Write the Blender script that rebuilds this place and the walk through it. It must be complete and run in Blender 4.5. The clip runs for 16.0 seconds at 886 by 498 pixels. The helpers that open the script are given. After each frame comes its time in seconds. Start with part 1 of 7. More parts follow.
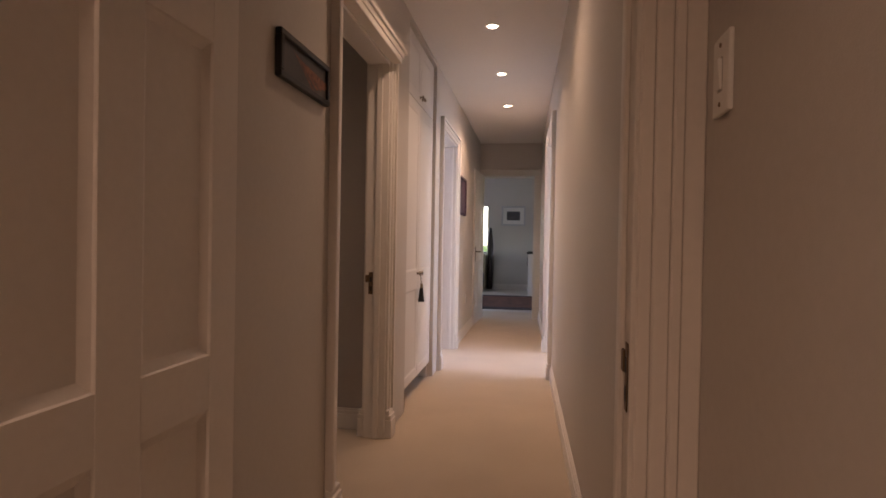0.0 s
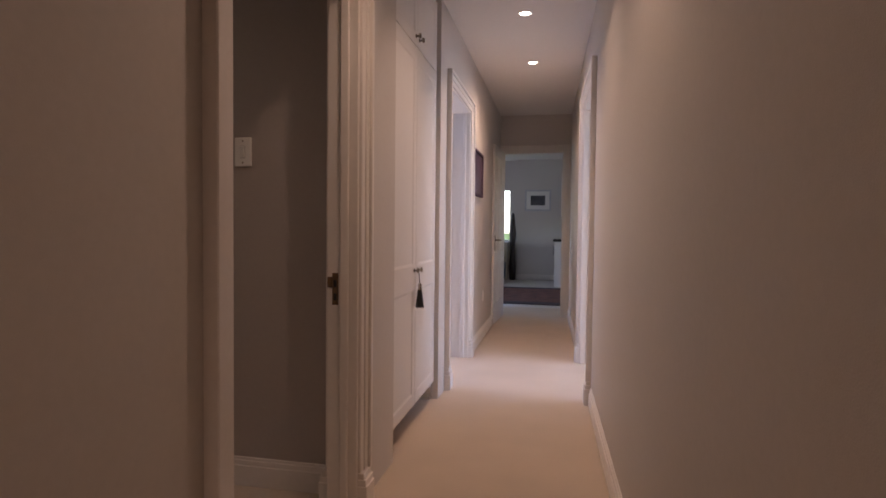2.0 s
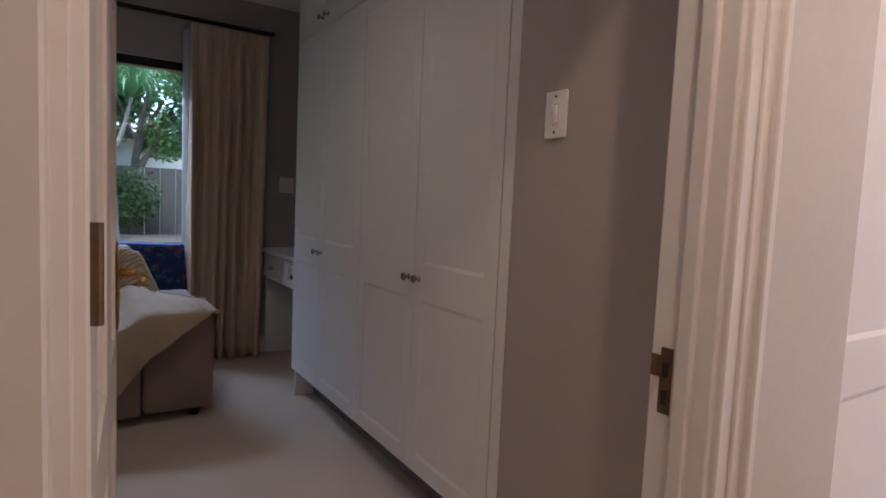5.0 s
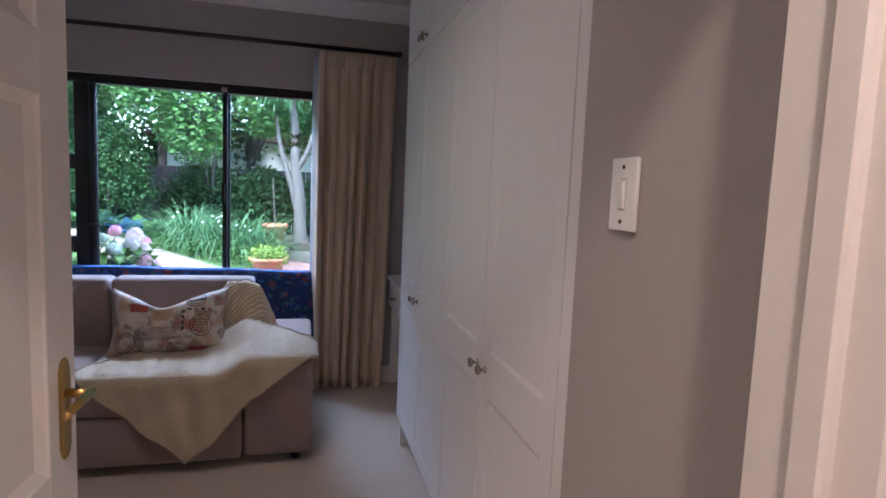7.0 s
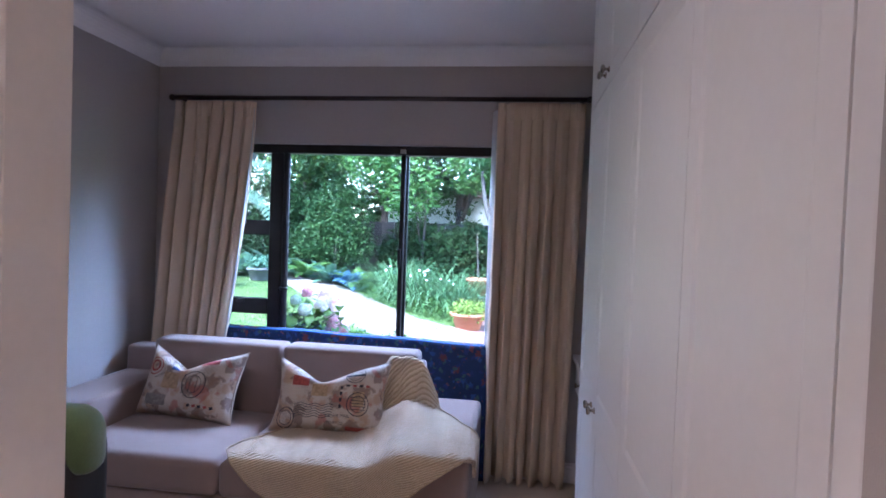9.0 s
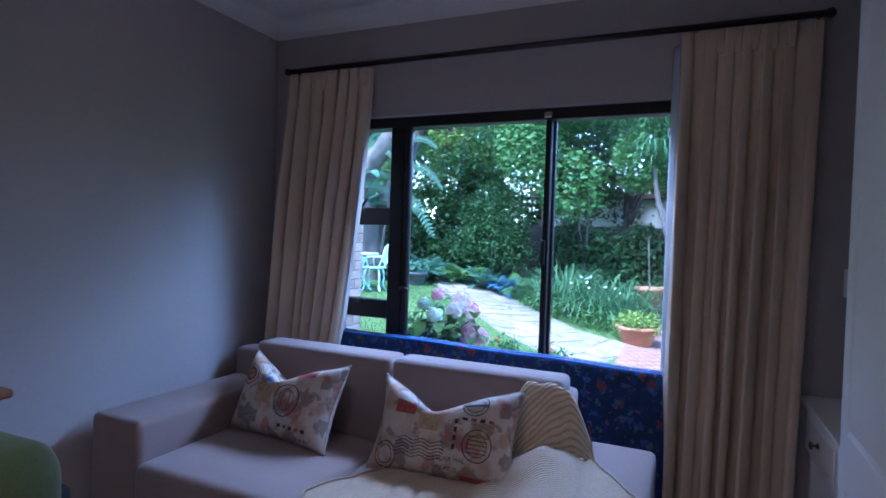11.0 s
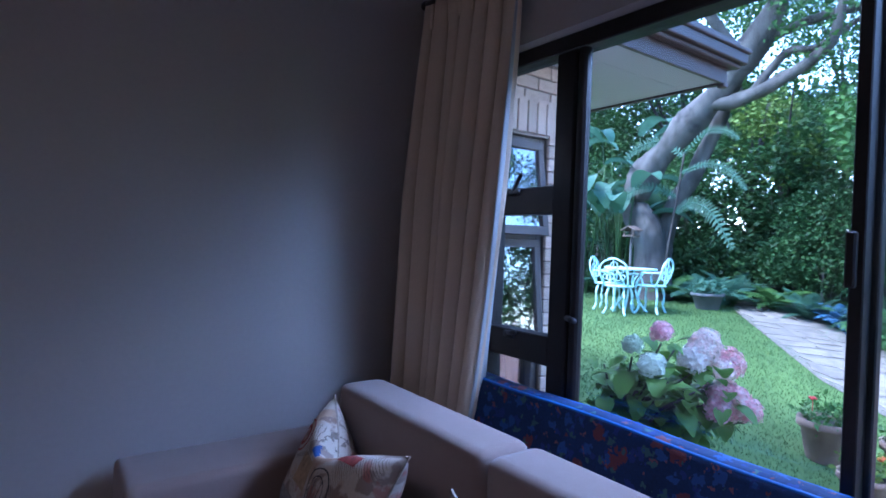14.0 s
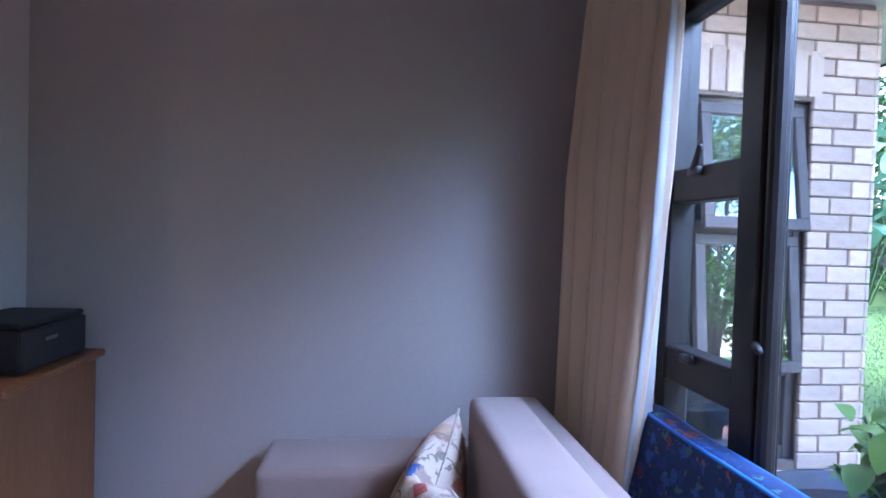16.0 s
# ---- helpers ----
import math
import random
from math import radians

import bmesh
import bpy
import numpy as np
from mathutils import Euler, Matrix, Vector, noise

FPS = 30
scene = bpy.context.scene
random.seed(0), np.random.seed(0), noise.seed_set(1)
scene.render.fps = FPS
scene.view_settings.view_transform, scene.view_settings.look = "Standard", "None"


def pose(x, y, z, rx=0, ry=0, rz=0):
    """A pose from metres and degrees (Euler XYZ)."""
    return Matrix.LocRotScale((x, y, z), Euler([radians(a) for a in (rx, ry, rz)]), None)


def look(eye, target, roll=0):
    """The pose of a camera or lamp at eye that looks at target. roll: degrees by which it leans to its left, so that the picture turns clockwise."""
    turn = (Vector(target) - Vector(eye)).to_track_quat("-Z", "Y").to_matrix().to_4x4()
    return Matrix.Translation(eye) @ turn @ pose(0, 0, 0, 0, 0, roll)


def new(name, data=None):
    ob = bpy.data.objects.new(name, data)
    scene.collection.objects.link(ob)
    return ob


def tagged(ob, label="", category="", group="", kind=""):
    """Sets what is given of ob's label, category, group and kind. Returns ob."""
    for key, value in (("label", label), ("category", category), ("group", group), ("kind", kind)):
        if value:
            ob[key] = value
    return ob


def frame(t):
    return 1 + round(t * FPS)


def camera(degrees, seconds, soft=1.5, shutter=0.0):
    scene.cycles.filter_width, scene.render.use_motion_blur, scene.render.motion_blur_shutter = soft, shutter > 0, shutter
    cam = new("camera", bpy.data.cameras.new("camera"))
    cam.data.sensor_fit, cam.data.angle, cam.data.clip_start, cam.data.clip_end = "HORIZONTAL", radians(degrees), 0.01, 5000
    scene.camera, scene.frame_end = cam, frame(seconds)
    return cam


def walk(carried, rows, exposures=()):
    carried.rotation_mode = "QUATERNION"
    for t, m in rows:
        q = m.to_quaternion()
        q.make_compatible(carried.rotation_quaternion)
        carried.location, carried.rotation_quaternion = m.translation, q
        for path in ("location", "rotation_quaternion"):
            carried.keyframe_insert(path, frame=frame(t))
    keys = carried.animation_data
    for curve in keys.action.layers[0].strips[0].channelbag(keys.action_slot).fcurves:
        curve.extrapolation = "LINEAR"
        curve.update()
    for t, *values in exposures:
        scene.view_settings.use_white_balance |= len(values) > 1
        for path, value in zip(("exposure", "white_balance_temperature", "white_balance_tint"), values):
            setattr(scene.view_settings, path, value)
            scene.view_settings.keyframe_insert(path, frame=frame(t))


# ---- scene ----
cam = camera(76.5, 16.0, soft=1.7)
PATH = [
    (0, (0.855, 0.441, 1.074), (0.532, 2.414, 1.05), 1.0),
    (0.5, (0.86, 0.617, 1.048), (0.542, 2.591, 1.013), 0.8),
    (1, (0.833, 0.88, 1.059), (0.51, 2.853, 1.006), 0.8),
    (1.5, (0.806, 1.121, 1.074), (0.472, 3.092, 1.011), 0.7),
    (2, (0.79, 1.422, 1.07), (0.388, 3.38, 1.001), 0.6),
    (2.5, (0.757, 1.658, 1.062), (0.138, 3.558, 0.979), 0.8),
    (3, (0.695, 1.918, 1.07), (-0.158, 3.725, 0.984), 1.2),
    (3.5, (0.623, 2.117, 1.078), (-0.448, 3.804, 0.986), 1.7),
    (4, (0.624, 2.297, 1.085), (-0.733, 3.762, 0.98), 2.6),
    (4.2, (0.629, 2.333, 1.09), (-0.815, 3.712, 0.978), 2.7),
    (6.3, (0.409, 2.884, 1.291), (-1.459, 3.567, 1.084), 2.4),
    (6.5, (0.383, 2.931, 1.317), (-1.506, 3.555, 1.112), 2.5),
    (7, (0.338, 3.01, 1.37), (-1.59, 3.501, 1.168), 2.4),
    (7.5, (0.279, 3.077, 1.438), (-1.68, 3.441, 1.258), 2.3),
    (8, (0.176, 3.144, 1.489), (-1.812, 3.33, 1.371), 2.2),
    (8.5, (0.028, 3.2, 1.481), (-1.971, 3.165, 1.413), 2.1),
    (9, (-0.137, 3.23, 1.46), (-2.12, 2.978, 1.408), 2.1),
    (9.2, (-0.204, 3.231, 1.452), (-2.178, 2.911, 1.399), 2.1),
    (11.5, (-1.12, 3.136, 1.347), (-2.894, 2.213, 1.309), 1.8),
    (12, (-1.341, 3.086, 1.345), (-3.054, 2.054, 1.31), 1.7),
    (12.5, (-1.56, 3.046, 1.326), (-3.198, 1.898, 1.297), 1.7),
    (13, (-1.813, 3.052, 1.311), (-3.313, 1.73, 1.283), 1.8),
    (13.5, (-2.006, 3.034, 1.306), (-3.358, 1.561, 1.276), 2.0),
    (14, (-2.201, 2.969, 1.304), (-3.374, 1.349, 1.282), 2.1),
    (14.5, (-2.388, 2.946, 1.293), (-3.34, 1.187, 1.271), 2.1),
    (15, (-2.541, 2.955, 1.276), (-3.235, 1.079, 1.256), 2.1),
    (15.5, (-2.676, 2.931, 1.265), (-3.132, 0.984, 1.252), 2.1),
    (16, (-2.742, 2.904, 1.303), (-2.981, 0.919, 1.251), 1.8),
]
EXPOSURES = [
    (0.0, 2.4, 7400, 22),
    (1.2, 2.25, 7000, 23),
    (3.0, 2.25, 6400, 22),
    (4.2, 2.6, 6000, 18),
    (6.3, 4.05, 5300, 14),
    (7.5, 4.1, 5350, 18),
    (9.0, 4.5, 5050, 22),
    (11.3, 3.45, 4500, 20),
    (13.0, 2.9, 4400, 16),
    (14.5, 3.4, 4900, 28),
    (16.0, 4.15, 5200, 27),
]
walk(cam, [(t, look(eye, target, roll)) for t, eye, target, roll in PATH], EXPOSURES)

# ---- world, sun, lamps, exposure ----
world = bpy.data.worlds.new("sky")
scene.world = world
world.use_nodes = True
wn = world.node_tree.nodes
sky = wn.new("ShaderNodeTexSky")
sky.sky_type = "NISHITA"
sky.sun_disc = False
sky.sun_elevation = radians(38)
sky.sun_rotation = radians(200)
wn["Background"].inputs["Strength"].default_value = 0.15
world.node_tree.links.new(sky.outputs["Color"], wn["Background"].inputs["Color"])

sun_data = bpy.data.lights.new("sun", "SUN")
sun_data.energy = 1.5
sun_data.angle = radians(25)
sun_data.color = (1.0, 0.95, 0.88)
sun = new("sun", sun_data)
sun.matrix_world = look((0, 0, 20), (-9, 3.3, 7.0))

# area lamps added outside the window, standing in for the sky's light
sl = bpy.data.lights.new("window_sky_light", "AREA")
sl.shape = "RECTANGLE"
sl.size, sl.size_y = 0.5, 0.45
sl.energy = 0.41
sl.spread = radians(64)
sl.color = (0.50, 0.72, 1.0)
slo = new("window_sky_light", sl)
slo.matrix_world = look((-4.44, 3.75, 2.45), (-2.95, 0.9, 0.85))
hl = bpy.data.lights.new("window_head_light", "AREA")
hl.shape = "RECTANGLE"
hl.size, hl.size_y = 1.7, 0.5
hl.energy = 5.5
hl.spread = radians(108)
hl.color = (0.68, 0.81, 1.0)
new("window_head_light", hl).matrix_world = look((-4.1, 2.6, 2.52), (-2.0, 1.6, 0.6))

# area lamps added for the sky's light in unseen windows of the rooms beyond
for nm, w_, eye_, to_, wide, high in (("side_window_light", 9, (-1.95, 5.65, 1.4), (0, 5.65, 1.0), 2.0, 1.7), ("side_window_light", 9, (3.25, 5.6, 1.4), (0, 5.6, 1.0), 2.0, 1.7),
                                      ("far_window_light", 3.5, (-2.55, 11.2, 1.4), (1, 11.2, 1.0), 3.6, 1.9)):
    al = bpy.data.lights.new(nm, "AREA")
    al.shape = "RECTANGLE"
    al.size, al.size_y, al.energy, al.color = wide, high, w_, (0.60, 0.70, 1.0)
    new(nm, al).matrix_world = look(eye_, to_)

# the lamp at 3.05 is unseen, added at the others' spacing
LAMP_YS = (3.05, 4.15, 5.2, 6.31)
CEIL_C = 2.50
for ly in LAMP_YS:
    ld = bpy.data.lights.new("downlight_lamp", "SPOT")
    ld.energy = 5.0 if ly < 5 else 6.2 if ly < 6 else 10
    ld.color = (1.0, 0.72, 0.52)
    ld.spot_size = radians(136 if ly < 3.5 else 112 if ly < 6 else 150)
    ld.spot_blend = 0.9
    ld.shadow_soft_size = 0.035
    lo = new("downlight_lamp", ld)
    lo.location = (0.55, ly, CEIL_C - 0.02)
# lamp of the bedroom
BED_LAMPS = ((-1.15, 2.45),)
for lx, ly in BED_LAMPS:
    ld = bpy.data.lights.new("bedroom_lamp", "SPOT")
    ld.energy = 2.2
    ld.color = (1.0, 0.78, 0.60)
    ld.spot_size = radians(146)
    ld.spot_blend = 0.9
    ld.shadow_soft_size = 0.05
    new("bedroom_lamp", ld).location = (lx, ly, 2.55)
# unseen fill lamp added to brighten the first room and its door
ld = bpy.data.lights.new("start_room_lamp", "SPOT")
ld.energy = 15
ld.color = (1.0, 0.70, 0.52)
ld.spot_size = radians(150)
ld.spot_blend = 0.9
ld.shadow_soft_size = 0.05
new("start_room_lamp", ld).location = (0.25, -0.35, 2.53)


# ---- materials ----
def mat(name, color, rough=0.6, var=0.08, scale=6.0, fine=80.0, bump=0.0, bump_scale=200.0, metal=0.0, spec=0.5,
        color2=None, stretch=(1, 1, 1), sheen=0.0, per_object=0.0):
    m = bpy.data.materials.new(name)
    m.use_nodes = True
    nt = m.node_tree
    b = nt.nodes["Principled BSDF"]
    b.inputs["Roughness"].default_value = rough
    b.inputs["Metallic"].default_value = metal
    b.inputs["Specular IOR Level"].default_value = spec
    if sheen:
        b.inputs["Sheen Weight"].default_value = sheen
    tc = nt.nodes.new("ShaderNodeTexCoord")
    mp = nt.nodes.new("ShaderNodeMapping")
    mp.inputs["Scale"].default_value = stretch
    nt.links.new(tc.outputs["Object"], mp.inputs["Vector"])
    n1 = nt.nodes.new("ShaderNodeTexNoise")
    n1.inputs["Scale"].default_value = scale
    n1.inputs["Detail"].default_value = 5
    n2 = nt.nodes.new("ShaderNodeTexNoise")
    n2.inputs["Scale"].default_value = fine
    n2.inputs["Detail"].default_value = 3
    nt.links.new(mp.outputs["Vector"], n1.inputs["Vector"])
    nt.links.new(mp.outputs["Vector"], n2.inputs["Vector"])
    add = nt.nodes.new("ShaderNodeMath")
    add.operation = "MULTIPLY_ADD"
    add.inputs[1].default_value = 0.4
    nt.links.new(n2.outputs["Fac"], add.inputs[0])
    sc = nt.nodes.new("ShaderNodeMath")
    sc.operation = "MULTIPLY"
    sc.inputs[1].default_value = 0.6
    nt.links.new(n1.outputs["Fac"], sc.inputs[0])
    nt.links.new(sc.outputs[0], add.inputs[2])
    ramp = nt.nodes.new("ShaderNodeValToRGB")
    c = Vector(color)
    lo = c * (1 - var * 2)
    hi = Vector(color2) if color2 else c * (1 + var)
    ramp.color_ramp.elements[0].position = 0.3
    ramp.color_ramp.elements[1].position = 0.7
    ramp.color_ramp.elements[0].color = (*[max(0, v) for v in lo], 1)
    ramp.color_ramp.elements[1].color = (*[min(0.95, v) for v in hi], 1)
    nt.links.new(add.outputs[0], ramp.inputs["Fac"])
    last = ramp.outputs["Color"]
    if per_object:
        oi = nt.nodes.new("ShaderNodeObjectInfo")
        hs = nt.nodes.new("ShaderNodeHueSaturation")
        mr = nt.nodes.new("ShaderNodeMapRange")
        mr.inputs["To Min"].default_value = 1 - per_object
        mr.inputs["To Max"].default_value = 1 + per_object
        nt.links.new(oi.outputs["Random"], mr.inputs["Value"])
        nt.links.new(mr.outputs["Result"], hs.inputs["Value"])
        nt.links.new(last, hs.inputs["Color"])
        last = hs.outputs["Color"]
    nt.links.new(last, b.inputs["Base Color"])
    if bump:
        n3 = nt.nodes.new("ShaderNodeTexNoise")
        n3.inputs["Scale"].default_value = bump_scale
        n3.inputs["Detail"].default_value = 4
        nt.links.new(mp.outputs["Vector"], n3.inputs["Vector"])
        bp = nt.nodes.new("ShaderNodeBump")
        bp.inputs["Strength"].default_value = bump
        bp.inputs["Distance"].default_value = 0.004
        nt.links.new(n3.outputs["Fac"], bp.inputs["Height"])
        nt.links.new(bp.outputs["Normal"], b.inputs["Normal"])
    return m


def leaf_mat(name, c1, c2, rough=0.5):
    """Leaves that differ one from another, a little light passing through them."""
    m = bpy.data.materials.new(name)
    m.use_nodes = True
    nt = m.node_tree
    b = nt.nodes["Principled BSDF"]
    b.inputs["Roughness"].default_value = rough
    b.inputs["Specular IOR Level"].default_value = 0.22
    g = nt.nodes.new("ShaderNodeNewGeometry")
    ramp = nt.nodes.new("ShaderNodeValToRGB")
    ramp.color_ramp.elements[0].color = (*c1, 1)
    ramp.color_ramp.elements[1].color = (*c2, 1)
    nt.links.new(g.outputs["Random Per Island"], ramp.inputs["Fac"])
    nt.links.new(ramp.outputs["Color"], b.inputs["Base Color"])
    tr = nt.nodes.new("ShaderNodeBsdfTranslucent")
    nt.links.new(ramp.outputs["Color"], tr.inputs["Color"])
    mx = nt.nodes.new("ShaderNodeMixShader")
    mx.inputs["Fac"].default_value = 0.3
    nt.links.new(b.outputs["BSDF"], mx.inputs[1])
    nt.links.new(tr.outputs["BSDF"], mx.inputs[2])
    nt.links.new(mx.outputs["Shader"], nt.nodes["Material Output"].inputs["Surface"])
    return m


def glow_mat(name, color, strength):
    m = bpy.data.materials.new(name)
    m.use_nodes = True
    b = m.node_tree.nodes["Principled BSDF"]
    b.inputs["Emission Color"].default_value = (*color, 1)
    b.inputs["Emission Strength"].default_value = strength
    return m


def glass_mat(name, rough=0.0, least=0.03):
    m = bpy.data.materials.new(name)
    m.use_nodes = True
    nt = m.node_tree
    tr = nt.nodes.new("ShaderNodeBsdfTransparent")
    tr.inputs["Color"].default_value = (0.93, 0.97, 0.96, 1)
    gl = nt.nodes.new("ShaderNodeBsdfGlossy")
    gl.inputs["Roughness"].default_value = rough
    lw = nt.nodes.new("ShaderNodeLayerWeight")
    lw.inputs["Blend"].default_value = 0.5
    pw = nt.nodes.new("ShaderNodeMath")
    pw.operation = "POWER"
    pw.inputs[1].default_value = 4.0
    nt.links.new(lw.outputs["Facing"], pw.inputs[0])
    fr = nt.nodes.new("ShaderNodeMath")
    fr.operation = "MULTIPLY_ADD"
    fr.inputs[1].default_value = 0.55
    fr.inputs[2].default_value = least
    nt.links.new(pw.outputs[0], fr.inputs[0])
    mx = nt.nodes.new("ShaderNodeMixShader")
    nt.links.new(fr.outputs[0], mx.inputs["Fac"])
    nt.links.new(tr.outputs["BSDF"], mx.inputs[1])
    nt.links.new(gl.outputs["BSDF"], mx.inputs[2])
    nt.links.new(mx.outputs["Shader"], nt.nodes["Material Output"].inputs["Surface"])
    return m


M_WALL = mat("wall_paint", (0.60, 0.565, 0.53), 0.62, 0.03, 1.5, 60, 0.12, 350)
M_WALL_B = mat("bedroom_wall_paint", (0.41, 0.37, 0.345), 0.62, 0.03, 1.5, 60, 0.12, 350)
M_CEIL = mat("ceiling_paint", (0.78, 0.76, 0.74), 0.8, 0.02, 1.2, 40, 0.08, 300)
M_WOOD_W = mat("white_gloss_paint", (0.74, 0.70, 0.66), 0.38, 0.03, 2.5, 50, 0.05, 90)
M_CUP = mat("white_foil_door", (0.76, 0.74, 0.72), 0.48, 0.02, 1.5, 40, 0.03, 120)
M_CARPET = mat("cream_carpet", (0.56, 0.46, 0.36), 0.95, 0.07, 2.2, 240, 0.9, 420, spec=0.1, sheen=0.2)
M_DARK = mat("dark_recess", (0.06, 0.045, 0.04), 0.8)
M_BRASS = mat("brass", (0.55, 0.36, 0.12), 0.28, 0.08, 30, 200, metal=1.0)
M_OLDBRASS = mat("aged_bronze", (0.20, 0.13, 0.08), 0.4, 0.15, 40, 200, metal=0.9)
M_CHROME = mat("pewter_knob", (0.42, 0.38, 0.33), 0.25, 0.08, 40, 200, metal=1.0)
M_PLATE = mat("white_plastic", (0.80, 0.79, 0.76), 0.35, 0.02, 4, 60)
M_BLACK = mat("black_matt", (0.018, 0.017, 0.018), 0.55, 0.2, 20, 120, 0.1)
M_WINFRAME = mat("dark_bronze_frame", (0.016, 0.013, 0.013), 0.5, 0.2, 12, 90, spec=0.3)
M_GLASS = glass_mat("window_glass")
M_GLASS_D = glass_mat("reflecting_window_glass", 0.0, 0.3)


# ---- mesh helpers ----
def box(bm, x0, x1, y0, y1, z0, z1, bevel=0.0, seg=1):
    r = bmesh.ops.create_cube(bm, size=1.0)
    vs = r["verts"]
    bmesh.ops.scale(bm, vec=(abs(x1 - x0), abs(y1 - y0), abs(z1 - z0)), verts=vs)
    bmesh.ops.translate(bm, vec=((x0 + x1) / 2, (y0 + y1) / 2, (z0 + z1) / 2), verts=vs)
    if bevel > 0:
        es = list({e for v in vs for e in v.link_edges})
        r2 = bmesh.ops.bevel(bm, geom=es, offset=bevel, segments=seg, affect="EDGES", profile=0.6)
        vs = list({v for f in r2["faces"] for v in f.verts} | {v for v in vs if v.is_valid})
    return vs


def cyl(bm, p, q, r0, r1=None, n=16):
    p, q = Vector(p), Vector(q)
    d = q - p
    m = Matrix.Translation((p + q) / 2) @ d.to_track_quat("Z", "Y").to_matrix().to_4x4()
    r = bmesh.ops.create_cone(bm, cap_ends=True, segments=n, radius1=r0, radius2=r0 if r1 is None else r1, depth=d.length, matrix=m)
    return r["verts"]


def ball(bm, c, r, sx=1, sy=1, sz=1, u=16, v=10):
    return bmesh.ops.create_uvsphere(bm, u_segments=u, v_segments=v, radius=r,
                                     matrix=Matrix.Translation(c) @ Matrix.Diagonal((sx, sy, sz, 1)))["verts"]


def lathe(bm, prof, origin=(0, 0, 0), n=24, axis=Matrix.Identity(4)):
    """prof: (radius, height) pairs turned about z."""
    rings = []
    for r, h in prof:
        rings.append([bm.verts.new(Matrix.Translation(origin) @ axis @ Vector((r * math.cos(2 * math.pi * k / n), r * math.sin(2 * math.pi * k / n), h)))
                      for k in range(n)])
    for a, b in zip(rings, rings[1:]):
        for k in range(n):
            bm.faces.new((a[k], a[(k + 1) % n], b[(k + 1) % n], b[k]))
    if prof[0][0] > 1e-4:
        bm.faces.new(list(reversed(rings[0])))
    if prof[-1][0] > 1e-4:
        bm.faces.new(rings[-1])


def mesh_of(name, bm, material, smooth=False):
    bmesh.ops.recalc_face_normals(bm, faces=bm.faces)
    me = bpy.data.meshes.new(name)
    bm.to_mesh(me)
    bm.free()
    me.materials.append(material)
    if smooth:
        me.shade_smooth()
    return me


def pipe(line, r, material, closed=False, n=8):
    """One round cord along a line of points."""
    P = [Vector(p) for p in line]
    m = len(P)
    v, f = [], []
    for k in range(m):
        a, b = (P[k - 1], P[(k + 1) % m]) if closed else (P[max(0, k - 1)], P[min(m - 1, k + 1)])
        q = (b - a).normalized().to_track_quat("Z", "Y")
        v += [tuple(P[k] + q @ Vector((r * math.cos(6.2832 * i / n), r * math.sin(6.2832 * i / n), 0))) for i in range(n)]
    for k in range(m if closed else m - 1):
        for i in range(n):
            f.append((k * n + i, k * n + (i + 1) % n, (k + 1) % m * n + (i + 1) % n, (k + 1) % m * n + i))
    return raw_mesh("cord", v, f, material, True)


def raw_mesh(name, verts, faces, material, smooth=False):
    me = bpy.data.meshes.new(name)
    me.from_pydata(verts, [], faces)
    me.materials.append(material)
    if smooth:
        me.shade_smooth()
    return me


def part(name, bm, material, parent, label="", smooth=False, m=None):
    me = mesh_of(name, bm, material, smooth) if isinstance(bm, bmesh.types.BMesh) else bm
    ob = new(name, me)
    ob.parent = parent
    if m is not None:
        ob.matrix_basis = m
    if label:
        ob["label"] = label
    return ob


def thing(name, label, category, at=(0, 0, 0), rz=0.0, group="", kind=""):
    e = new(name)
    e.matrix_basis = pose(*at, 0, 0, rz)
    e.empty_display_size = 0.1
    return tagged(e, label, category, group, kind)


def structure(name, bm, material, label, category, smooth=False):
    return tagged(new(name, mesh_of(name, bm, material, smooth)), label, category, "", "structure")


def bx(*a, **k):
    bm = bmesh.new()
    box(bm, *a, **k)
    return bm


def panel_wall(bm, axis, c0, c1, a0, a1, z0, z1, holes):
    """A wall slab between c0 and c1 along axis ('x': the wall lies in the y-z plane), with holes (a, b, low, high)."""
    cuts = sorted({a0, a1, *[h[0] for h in holes], *[h[1] for h in holes]})
    for s, e in zip(cuts, cuts[1:]):
        mid = (s + e) / 2
        zs = [(z0, z1)]
        for ha, hb, lo, hi in holes:
            if ha < mid < hb:
                zs = [p for a, b in zs for p in ((a, min(b, lo)), (max(a, hi), b)) if p[1] - p[0] > 1e-3]
        for a, b in zs:
            if axis == "x":
                box(bm, c0, c1, s, e, a, b)
            else:
                box(bm, s, e, c0, c1, a, b)
    bmesh.ops.remove_doubles(bm, verts=bm.verts, dist=1e-5)


# ---- structure: plan numbers ----
XL0, XL1 = -0.05, 0.06          # wall between passage and bedroom
XR = 1.02                       # passage's other wall
D1A, D1B = 2.485, 3.41           # bedroom doorway
D2A, D2B = 5.14, 6.05           # next doorway on the same wall
R2A, R2B = 5.02, 6.08           # opening across from it
DOOR_H = 2.05
YF = 8.52                       # wall at the passage's end
XW = -3.55                      # bedroom's window wall, inner face
YB = 0.90                       # bedroom's blank wall
YS = 3.52                       # wall with the switch
CEIL_B = 2.58
WY0, WY1, WZ0, WZ1 = 1.30, 3.22, 0.42, 2.0   # window opening

# floor
bm = bmesh.new()
box(bm, -3.75, 4.2, -2.2, 9.3, -0.06, 0.0)
structure("floor", bm, M_CARPET, "cream cut-pile fitted carpet with soft tread marks", "carpet")

